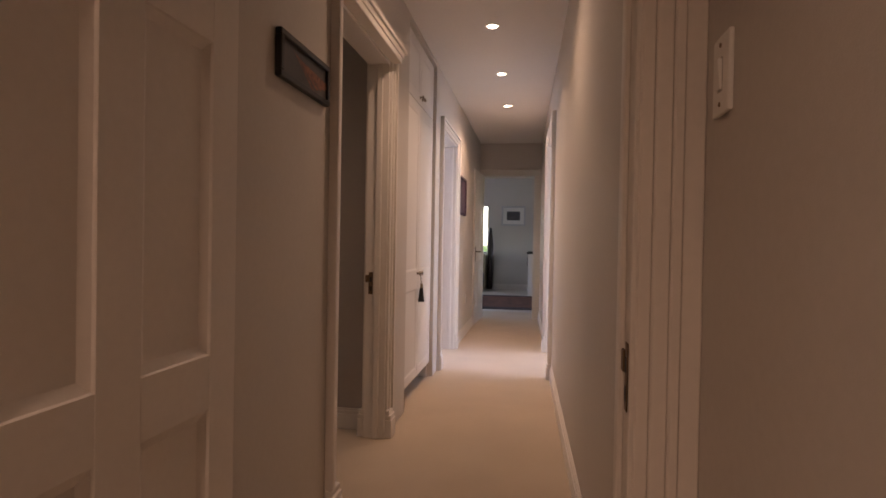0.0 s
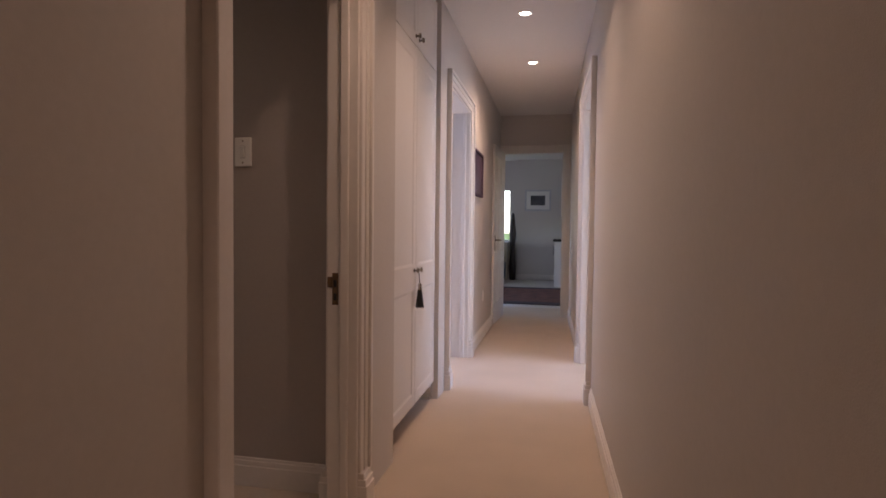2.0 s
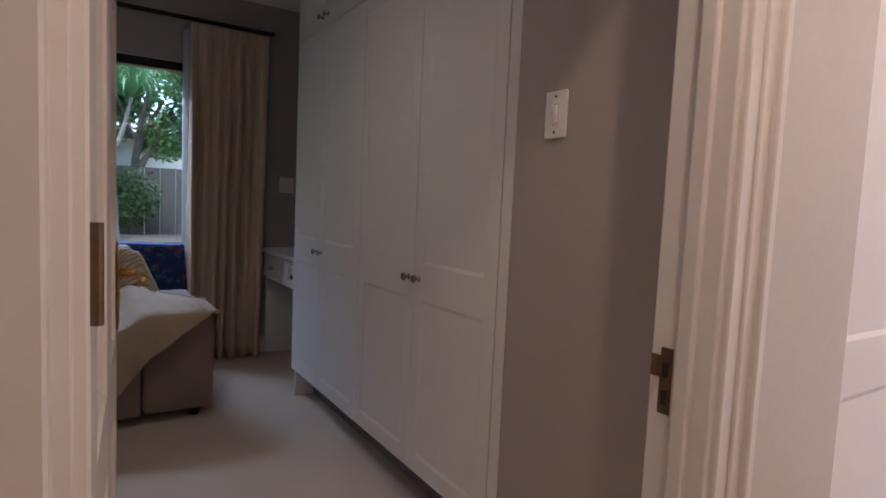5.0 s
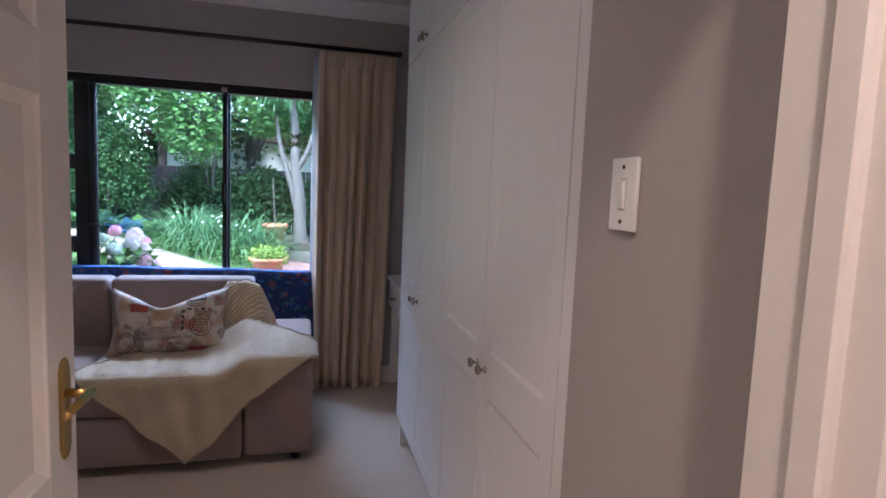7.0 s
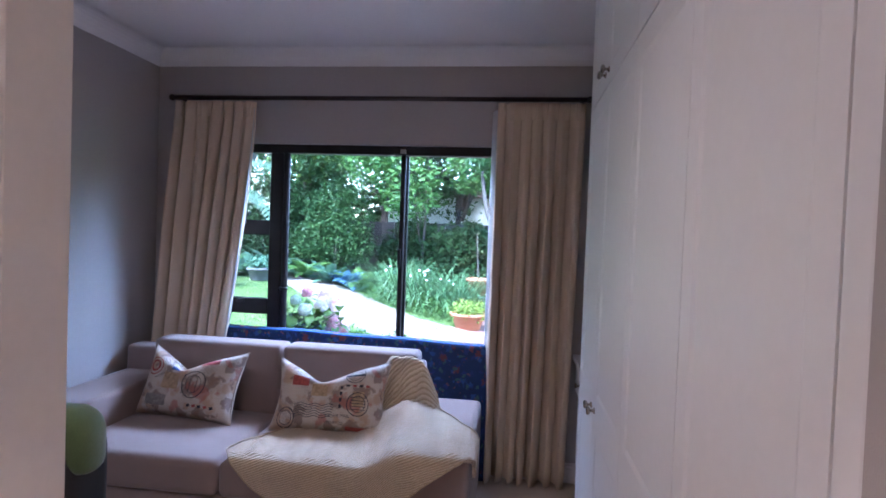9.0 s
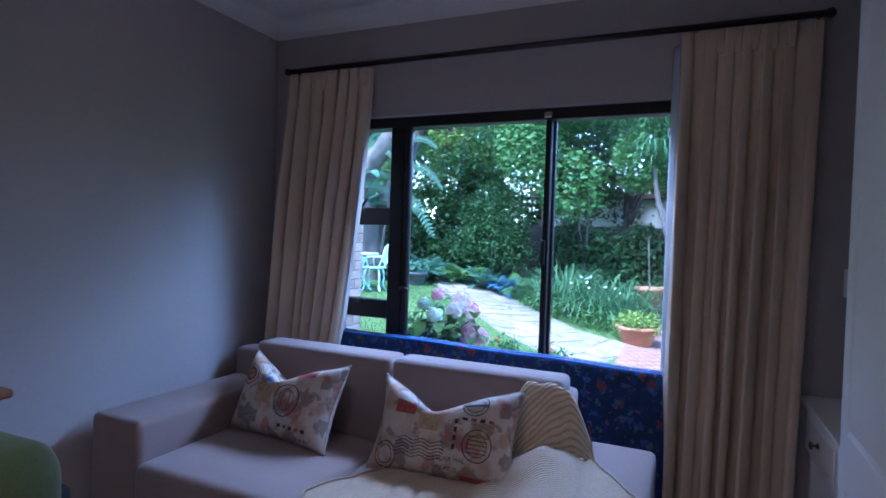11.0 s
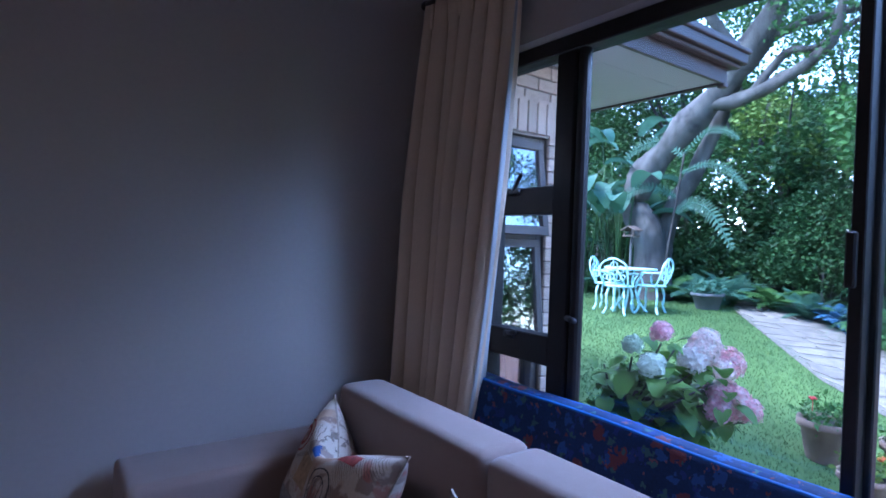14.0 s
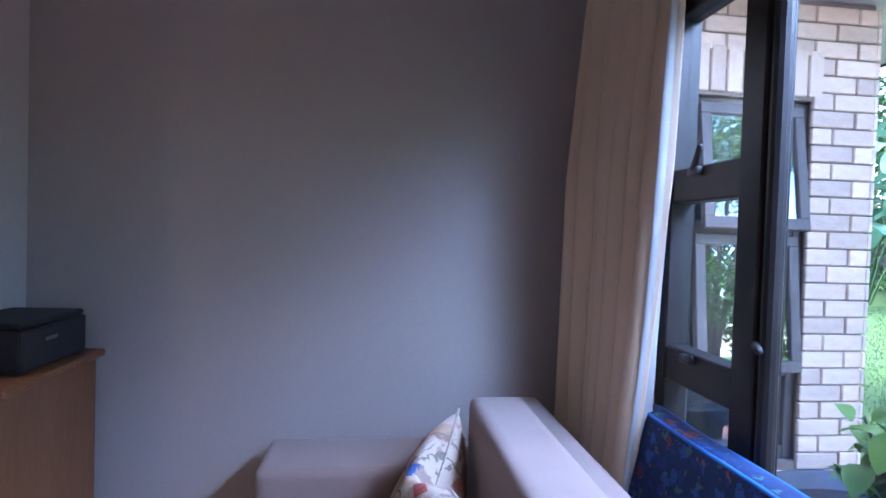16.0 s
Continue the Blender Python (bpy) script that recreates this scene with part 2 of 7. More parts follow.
# passage, bedroom side
bm = bmesh.new()
panel_wall(bm, "x", XL0, XL1, 0.79, YF, 0, 2.7, [(D1A, D1B, 0, DOOR_H), (3.88, 4.86, 0, 2.47), (D2A, D2B, 0, DOOR_H)])
box(bm, XL1 - 0.01, XL1 + 0.045, 0.79, D1A - 0.074, 0, 2.495)
structure("wall_passage_left", bm, M_WALL, "warm off-white painted passage wall with door openings", "wall")
# passage, other side
bm = bmesh.new()
panel_wall(bm, "x", XR, XR + 0.11, 1.49, YF, 0, 2.7, [(R2A, R2B, 0, DOOR_H)])
structure("wall_passage_right", bm, M_WALL, "warm off-white painted passage wall", "wall")
# wall at the far end
bm = bmesh.new()
panel_wall(bm, "y", YF, YF + 0.12, -2.6, 3.4, 0, 2.7, [(0.05, 0.86, 0, DOOR_H)])
structure("wall_passage_end", bm, M_WALL, "off-white painted wall with a doorway", "wall")
# wall at the near end, with the doorway that the walk starts in
bm = bmesh.new()
box(bm, -1.5, XL0, 1.44, 1.54, 0, 2.7)
box(bm, XL1, 1.04, 1.44, 1.54, DOOR_H, 2.7)
box(bm, 1.04, 1.13, 1.44, 1.54, 0, 2.7)
structure("wall_start_doorway", bm, M_WALL, "off-white painted wall with a doorway", "wall")
structure("trim_start_corner", bx(1.094, 1.13, 1.424, 1.44, 0, 2.13, bevel=0.003), M_WOOD_W, "white painted board between the door trim and the wall", "trim")
# room at the start
bm = bmesh.new()
box(bm, 1.13, 1.24, -2.2, 1.80, 0, 2.7)
box(bm, -1.6, -1.5, -2.2, 1.68, 0, 2.7)
box(bm, -1.6, 1.2, -2.3, -2.2, 0, 2.7)
structure("wall_start_room", bm, M_WALL, "warm off-white painted walls of the first room", "wall")
# bedroom
bm = bmesh.new()
box(bm, -3.75, XL0, YB - 0.11, YB, 0, 2.7)
structure("wall_bedroom_blank", bm, M_WALL_B, "plain grey-beige painted bedroom wall", "wall")
bm = bmesh.new()
panel_wall(bm, "x", XW - 0.12, XW, YB - 0.11, 4.3, -0.4, 2.7, [(WY0, WY1, WZ0, WZ1)])
structure("wall_bedroom_window", bm, M_WALL_B, "grey-beige painted wall with a wide window opening", "wall")
bm = bmesh.new()
box(bm, -0.633, XL0, YS, YS + 0.06, 0, 2.7)
structure("wall_switch", bm, M_WALL_B, "short grey-beige painted wall beside the doorway", "wall")
bm = bmesh.new()
box(bm, -3.77, -0.6, 4.16, 4.27, 0, 2.7)
structure("wall_bedroom_back", bm, M_WALL_B, "grey-beige painted wall behind the wardrobe", "wall")
# ceilings
bm = bmesh.new()
box(bm, XL1, XR + 0.06, 1.54, YF, CEIL_C, CEIL_C + 0.1)
structure("ceiling_passage", bm, M_CEIL, "white painted passage ceiling", "ceiling")
bm = bmesh.new()
box(bm, XW, XL0, YB, 4.16, CEIL_B, CEIL_B + 0.1)
structure("ceiling_bedroom", bm, M_CEIL, "white painted bedroom ceiling", "ceiling")
bm = bmesh.new()
box(bm, -1.5, 1.115, -2.2, 1.68, 2.55, 2.65)
structure("ceiling_start_room", bm, M_CEIL, "white painted ceiling", "ceiling")
bm = bmesh.new()
box(bm, -3.82, 4.4, 0.9, 13.9, 2.72, 2.84)
box(bm, -3.77, 4.4, -2.4, 0.9, 2.72, 2.84)
structure("roof", bm, M_DARK, "dark roof over the house", "roof")

# rooms beyond the side doorways, with an added window each out of view
bm = bmesh.new()
panel_wall(bm, "x", -2.1, -2.0, 4.27, YF, 0, 2.7, [(4.5, 6.85, 0.3, 2.3)])
box(bm, -2.0, XL0, 6.9, 7.0, 0, 2.7)
structure("wall_side_room_left", bm, M_WALL, "off-white painted walls of the next bedroom", "wall")
bm = bmesh.new()
panel_wall(bm, "x", 3.3, 3.4, 4.2, YF, 0, 2.7, [(4.4, 6.9, 0.3, 2.3)])
box(bm, XR + 0.11, 3.3, 4.2, 4.3, 0, 2.7)
box(bm, XR + 0.11, 3.3, 7.0, 7.1, 0, 2.7)
structure("wall_side_room_right", bm, M_WALL, "off-white painted walls of the room across", "wall")
bm = bmesh.new()
box(bm, -2.9, XL0, 4.27, 6.9, 2.5, 2.6)
box(bm, XR + 0.11, 3.3, 4.3, 7.0, 2.5, 2.6)
structure("ceiling_side_rooms", bm, M_CEIL, "white painted ceilings of the side rooms", "ceiling")

# ---- trims ----
skewed = []


def skirting(name, runs, label="white moulded skirting board"):
    """runs: (axis, plane, dir, a, b): boards against a plane, standing out along dir."""
    for axis, plane, d, a, b in runs:
        bm = bmesh.new()
        for lo, hi, out in ((0.0, 0.085, 0.016), (0.085, 0.105, 0.011), (0.105, 0.118, 0.006)):
            p, q = sorted((plane, plane + d * out))
            if axis == "x":
                box(bm, p, q, a, b, lo, hi, 0.002)
            else:
                box(bm, a, b, p, q, lo, hi, 0.002)
        ob = structure(name, bm, M_WOOD_W, label, "skirting")
        if axis == "x" and plane == XR:
            skewed.append(ob)


skirting("baseboard", [
    ("x", XR, -1, 1.79, R2A - 0.10), ("x", XR, -1, R2B + 0.10, YF), ("x", XL1 + 0.045, 1, 1.70, D1A - 0.08),
    ("x", XL1, 1, D2B + 0.10, YF), ("y", YS, -1, -0.631, -0.06), ("y", YB, 1, -3.55, -0.05),
    ("x", XW, 1, 0.92, 3.6), ("x", XL0, -1, 0.92, 2.40), ("x", XW, 1, 3.6, 4.15)])


def architrave(name, axis, plane, d, a, b, h, plinth=True, proud=(0.0, 0.0)):
    """A moulded door surround on one face of a wall: legs outside a..b, a head over h, plinth blocks at the foot."""
    w = 0.088
    t = thing(name, "white painted moulded door surround with plinth blocks", "door surround", kind="structure")

    def put(nm, add, steps):
        bm = bmesh.new()
        for e0, e1, f0, f1, out in steps:
            p, q = sorted((plane, plane + d * (out + add)))
            if axis == "x":
                box(bm, p, q, e0, e1, f0, f1, 0.003)
            else:
                box(bm, e0, e1, p, q, f0, f1, 0.003)
        part(nm, bm, M_WOOD_W, t)

    foot = 0.15 if plinth else 0.0
    for s, e, add in ((a, -1, proud[0]), (b, 1, proud[1])):
        lo = lambda u, v: (min(s + e * u, s + e * v), max(s + e * u, s + e * v))
        put("leg", add, [(*lo(0.004, w * 0.45), foot, h + 0.03, 0.016), (*lo(w * 0.42, w * 0.8), foot, h + 0.05, 0.022),
                                (*lo(w * 0.76, w), foot, h + w, 0.034)])
        if plinth:
            put("plinth_block", add, [(*lo(0.002, w + 0.006), 0, 0.10, 0.042), (*lo(0.002, w + 0.003), 0.10, 0.125, 0.038),
                                             (*lo(0.003, w), 0.125, 0.15, 0.03)])
    put("head", max(proud), [(a - w * 0.4, b + w * 0.4, h + 0.004, h + w * 0.45, 0.0165), (a - w * 0.7, b + w * 0.7, h + w * 0.42, h + w * 0.8, 0.0225),
                             (a - w, b + w, h + w * 0.76, h + w, 0.0345)])
    return t


def lining(name, axis, c0, c1, a, b, h, stop):
    """Door lining inside an opening, with the stop bead that a shut door meets."""
    t = thing(name, "white painted door lining with stop bead", "door frame", kind="structure")
    for nm, s, e in (("jamb", a, a + 0.022), ("jamb", b - 0.022, b)):
        bm = bmesh.new()
        m0, m1 = (s, e + 0.012) if s == a else (s - 0.012, e)
        if axis == "x":
            box(bm, c0, c1, s, e, 0, h, 0.002)
            box(bm, stop, stop + 0.03, m0, m1, 0, h - 0.02, 0.003)
        else:
            box(bm, s, e, c0, c1, 0, h, 0.002)
            box(bm, m0, m1, stop, stop + 0.03, 0, h - 0.02, 0.003)
        part(nm, bm, M_WOOD_W, t)
    bm = bmesh.new()
    if axis == "x":
        box(bm, c0, c1, a + 0.022, b - 0.022, h - 0.022, h, 0.002)
    else:
        box(bm, a + 0.022, b - 0.022, c0, c1, h - 0.022, h, 0.002)
    part("head_jamb", bm, M_WOOD_W, t)
    return t


lining("door_lining_bedroom", "x", XL0 - 0.004, XL1 + 0.004, D1A, D1B, DOOR_H, 0.0)
architrave("door_trim_bedroom", "x", XL1, 1, D1A + 0.012, D1B - 0.012, DOOR_H - 0.012, proud=(0.045, 0.0))
architrave("door_trim_bedroom_inner", "x", XL0, -1, D1A + 0.012, D1B - 0.012, DOOR_H - 0.012)
lining("door_lining_next", "x", XL0 - 0.08, XL1 + 0.004, D2A, D2B, DOOR_H, 0.0)
architrave("door_trim_next", "x", XL1, 1, D2A + 0.012, D2B - 0.012, DOOR_H - 0.012)
lining("door_lining_across", "x", XR - 0.004, XR + 0.114, R2A, R2B, DOOR_H, XR + 0.05)
architrave("door_trim_across", "x", XR, -1, R2A + 0.012, R2B - 0.012, DOOR_H - 0.012)
lining("door_lining_end", "y", YF - 0.004, YF + 0.124, 0.05, 0.86, DOOR_H, YF + 0.06)
architrave("door_trim_end", "y", YF, -1, 0.062, 0.848, DOOR_H - 0.012, plinth=False)
t = thing("door_lining_start", "white painted jamb of the first doorway", "door frame", kind="structure")
part("jamb", bx(1.018, 1.04, 1.436, 1.544, 0, DOOR_H, bevel=0.002), M_WOOD_W, t)
part("door_stop", bx(1.006, 1.019, 1.49, 1.52, 0, DOOR_H - 0.02, bevel=0.003), M_WOOD_W, t)
part("head_jamb", bx(XL1, 1.018, 1.436, 1.544, DOOR_H - 0.022, DOOR_H, bevel=0.002), M_WOOD_W, t)
for x0, x1, y0 in ((1.026, 1.05, 1.430), (1.05, 1.078, 1.424), (1.078, 1.096, 1.418)):
    part("architrave", bx(x0, x1, y0, 1.4385, 0, DOOR_H + 0.06, bevel=0.003), M_WOOD_W, t)


# cornice of the bedroom
def cornice(name, axis, plane, d, a, b, top):
    bm = bmesh.new()
    n = 6
    prof = []
    for k in range(n + 1):
        u = k / n * math.pi / 2
        prof.append((0.09 * (1 - math.cos(u)), -0.09 * (1 - math.sin(u))))
    pts = [(0.0, -0.1), (0.006, -0.1)] + [(p[0] * 0.9 + 0.006, p[1]) for p in prof] + [(0.1, 0.0), (0.0, 0.0)]
    rings = []
    for s in (a, b):
        rings.append([bm.verts.new((plane + d * u, s, top + v) if axis == "x" else (s, plane + d * u, top + v)) for u, v in pts])
    for i in range(len(pts) - 1):
        bm.faces.new((rings[0][i], rings[0][i + 1], rings[1][i + 1], rings[1][i]))
    structure(name, bm, M_CEIL, "white plaster cove cornice", "cornice")


cornice("cornice_window_wall", "x", XW + 0.001, 1, YB, 4.16, CEIL_B)
cornice("cornice_blank_wall", "y", YB + 0.001, 1, XW, XL0, CEIL_B)
cornice("cornice_door_wall", "x", XL0 - 0.001, -1, YB, YS, CEIL_B)


# the passage's other wall runs slightly askew
SKEW = Matrix.Translation((XR, 4.0, 0)) @ Matrix.Rotation(radians(1.2), 4, "Z") @ Matrix.Translation((-XR, -4.0, 0))


def askew(ob):
    ob.matrix_basis = SKEW @ ob.matrix_basis
    return ob


for ob in list(bpy.data.objects):
    if ob.name.startswith(("wall_passage_right", "door_trim_across", "door_lining_across")):
        if not ob.parent:
            askew(ob)
for ob in skewed:
    askew(ob)


# ---- doors ----
def panel_door(name, label, w, h, hinge, rz, handle="", hinge_side=True):
    """Six-panelled leaf: x from the hinge, y its thickness (0..0.04). Panels sunk on both faces."""
    t = thing(name, label, "door", hinge, rz)
    th = 0.04
    st, mu = 0.105, 0.11
    pw = (w - 2 * st - mu) / 2
    rows = [(0.22, 0.69), (0.81, 1.50), (1.61, h - 0.12)]
    bm = bmesh.new()
    for s in (0, w / 2 - mu / 2, w - st):
        ww = mu if 0 < s < w - st else st
        box(bm, s, s + ww, 0, th, 0, h, 0.0015)
    edges = [0] + [v for r in rows for v in r] + [h]
    for lo, hi in zip(edges[0::2], edges[1::2]):
        for s in (st, w / 2 + mu / 2):
            box(bm, s, s + pw, 0.0005, th - 0.0005, lo, hi)
    part("frame", bm, M_WOOD_W, t)
    for lo, hi in rows:
        for s in (st, w / 2 + mu / 2):
            bm = bmesh.new()
            for y0, y1 in ((0.001, 0.015), (th - 0.001, th - 0.015)):
                rings = []
                for inset, y in ((0.0, y0), (0.003, y0 + (y1 - y0) * 0.3), (0.020, y1 - (y1 - y0) * 0.1), (0.023, y1)):
                    rings.append([bm.verts.new(c) for c in ((s + inset, y, lo + inset), (s + pw - inset, y, lo + inset), (s + pw - inset, y, hi - inset), (s + inset, y, hi - inset))])
                for r0, r1 in zip(rings, rings[1:]):
                    for k in range(4):
                        bm.faces.new((r0[k], r0[(k + 1) % 4], r1[(k + 1) % 4], r1[k]))
                bm.faces.new(rings[-1])
            part("panel", bm, M_WOOD_W, t)
    if handle:
        mt = M_BRASS if handle == "brass" else M_CHROME
        for f in (0, 1):
            y0, y1 = (-0.006, 0.0) if f == 0 else (th, th + 0.006)
            d = -1 if f == 0 else 1
            bm = bmesh.new()
            box(bm, w - 0.07, w - 0.03, y0, y1, 0.84, 1.0, 0.004, 2)
            ball(bm, (w - 0.05, (y0 + y1) / 2, 1.0), 0.02, 1, 0.16, 1, 16, 8)
            ball(bm, (w - 0.05, (y0 + y1) / 2, 0.84), 0.02, 1, 0.16, 1, 16, 8)
            cyl(bm, (w - 0.05, y0, 0.90), (w - 0.05, y0 + d * 0.002 + (0 if f == 0 else 0.006), 0.90), 0.007)
            p = part("handle_plate", bm, mt, t, "polished lever handle plate", True)
            bm = bmesh.new()
            cyl(bm, (w - 0.05, y1 if f else y0, 0.95), (w - 0.05, (y1 if f else y0) + d * 0.045, 0.95), 0.009)
            cyl(bm, (w - 0.045, (y1 if f else y0) + d * 0.042, 0.951), (w - 0.15, (y1 if f else y0) + d * 0.046, 0.948), 0.009, 0.007)
            ball(bm, (w - 0.152, (y1 if f else y0) + d * 0.046, 0.948), 0.0085)
            part("lever", bm, mt, p, "", True)
    for z in (0.25, 1.0, h - 0.25):
        bm = bmesh.new()
        cyl(bm, (-0.004, -0.006, z), (-0.004, -0.006, z + 0.1), 0.006, n=10)
        part("hinge", bm, M_OLDBRASS, t)
    return t


panel_door("panel_door", "white six-panel door standing open in the first doorway", 0.76, 2.03, (0.108, 1.69, 0.005), -90, "")
panel_door("panel_door", "white six-panel bedroom door standing open, brass lever handle", 0.84, 2.02, (XL0 - 0.003, 2.52, 0.008), 176, "brass")
panel_door("panel_door", "white six-panel door standing open at the passage's end", 0.78, 2.02, (0.085, YF - 0.045, 0.008), -93, "pewter")
panel_door("panel_door", "white six-panel door standing open into the next bedroom", 0.86, 2.02, (XL0 - 0.085, D2B - 0.03, 0.008), 178, "brass")


# ---- strike plates, switches ----
def strike(at, rz):
    t = thing("strike_plate", "aged brass lock strike plate let into the door jamb", "lock plate", at, rz)
    bm = bmesh.new()
    box(bm, -0.012, 0.012, -0.002, 0.0005, -0.06, 0.06, 0.001)
    part("plate", bm, M_OLDBRASS, t)
    bm = bmesh.new()
    box(bm, -0.03, -0.008, -0.006, 0.0, 0.005, 0.045, 0.002)
    part("lip", bm, M_OLDBRASS, t)
    # black blocks on the uncut plate, for the shade inside two keep holes
    for z in (-0.03, 0.02):
        bm = bmesh.new()
        box(bm, -0.006, 0.006, -0.0032, -0.0012, z - 0.013, z + 0.013)
        part("keep_hole", bm, M_BLACK, t)


strike((-0.022, D1B - 0.0225, 0.845), 0)
strike((1.0175, 1.46, 0.845), -90)


def switch(at, rz, label):
    """Vertical plate in the local x-z plane, facing -y."""
    t = thing("light_switch", label, "switch", at, rz)
    if at[0] == XR:
        askew(t)
    bm = bmesh.new()
    box(bm, -0.037, 0.037, -0.008, 0.0, -0.059, 0.059, 0.004, 2)
    part("plate", bm, M_PLATE, t)
    bm = bmesh.new()
    box(bm, -0.011, 0.011, -0.0085, -0.006, -0.026, 0.026, 0.001)
    part("slot", bm, mat("grey_plastic", (0.45, 0.43, 0.41), 0.5), t)
    bm = bmesh.new()
    vs = box(bm, -0.009, 0.009, -0.013, -0.004, -0.023, 0.023, 0.003, 2)
    bmesh.ops.rotate(bm, verts=bm.verts, cent=(0, -0.007, 0), matrix=Matrix.Rotation(radians(5), 3, "X"))
    part("rocker", bm, M_PLATE, t)
    for z in (-0.044, 0.044):
        bm = bmesh.new()
        cyl(bm, (0, -0.0075, z), (0, -0.0095, z), 0.0035, n=10)
        part("screw", bm, M_OLDBRASS, t)


switch((-0.4765, YS, 1.378), 0, "white one-lever light switch plate on the bedroom wall")
switch((1.13, 1.335, 1.33), -90, "white light switch plate beside the first doorway")
switch((XR, 1.79, 1.27), -90, "white light switch plate on the passage wall")
so = thing("wall_socket_plate", "small white wall plate beside the curtain", "socket", (XW, 3.78, 1.23), 90)
part("plate", bx(-0.055, 0.055, -0.008, 0, -0.055, 0.055, bevel=0.003), M_PLATE, so)
part("switch_lever", bx(-0.01, 0.01, -0.012, -0.006, -0.02, 0.02, bevel=0.002), M_PLATE, so)
so2 = thing("wall_socket_plate", "small white plate low on the passage wall", "socket", (XL1, 6.95, 0.42), 90)
part("plate", bx(-0.03, 0.03, -0.008, 0, -0.05, 0.05, bevel=0.003), M_PLATE, so2)


# ---- downlights ----
M_GLOW = glow_mat("lamp_glass", (1.0, 0.88, 0.72), 3.0)
# the fixture at (0.25, -0.35) is unseen, added to go with start-room fill
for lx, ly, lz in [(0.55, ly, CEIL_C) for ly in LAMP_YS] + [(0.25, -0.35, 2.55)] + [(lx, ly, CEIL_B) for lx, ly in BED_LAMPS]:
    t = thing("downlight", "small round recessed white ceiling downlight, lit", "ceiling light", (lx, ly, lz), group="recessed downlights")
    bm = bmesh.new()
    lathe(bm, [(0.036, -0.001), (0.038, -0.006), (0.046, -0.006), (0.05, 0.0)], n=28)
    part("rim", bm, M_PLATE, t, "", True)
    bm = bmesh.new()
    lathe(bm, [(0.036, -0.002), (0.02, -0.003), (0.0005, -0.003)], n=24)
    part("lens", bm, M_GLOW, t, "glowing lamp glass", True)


# ---- cupboards ----
def routed_door(w, z0, z1, panels, th=0.018):
    """A slab with routed panels: x 0..w, front at y = 0, back at y = th."""
    bm = bmesh.new()
    m, g = 0.055, 0.013
    xs = [0.0, m, m + g, w - m - g, w - m, w]
    zs = sorted({z0, z1, *[v for lo, hi in panels for v in (lo, lo + g, hi - g, hi)]})
    grid = {}

    def sunk(i, z):
        on_x = 1 if i in (1, 4) else 0
        for lo, hi in panels:
            if lo - 1e-6 <= z <= hi + 1e-6:
                edge = abs(z - lo) < 1e-6 or abs(z - hi) < 1e-6
                if 1 <= i <= 4 and (edge or i in (1, 4)):
                    return 0.0
                if 1 <= i <= 4 and (abs(z - lo - g) < 1e-6 or abs(z - hi + g) < 1e-6):
                    return 0.0042
                if i in (2, 3):
                    return 0.0012
        return 0.0

    for i, x in enumerate(xs):
        for j, z in enumerate(zs):
            grid[i, j] = bm.verts.new((x, sunk(i, z), z))
    for i in range(5):
        for j in range(len(zs) - 1):
            bm.faces.new((grid[i, j], grid[i + 1, j], grid[i + 1, j + 1], grid[i, j + 1]))
    n = len(zs) - 1
    rim = [grid[i, 0] for i in range(6)] + [grid[5, j] for j in range(1, n + 1)] + [grid[i, n] for i in range(4, -1, -1)] + [grid[0, j] for j in range(n - 1, 0, -1)]
    back = [bm.verts.new((v.co.x, th, v.co.z)) for v in rim]
    for k in range(len(rim)):
        bm.faces.new((rim[k - 1], back[k - 1], back[k], rim[k]))
    bm.faces.new(back)
    return bm


def knob(parent, x, z, material):
    bm = bmesh.new()
    ax = Matrix.Rotation(radians(90), 4, "X")
    lathe(bm, [(0.011, 0.0), (0.011, 0.003), (0.005, 0.006), (0.005, 0.014), (0.013, 0.018), (0.015, 0.023), (0.012, 0.028), (0.0005, 0.030)], (x, 0.0, z), 16, ax)
    return part("knob", bm, material, parent, "small turned metal knob", True)


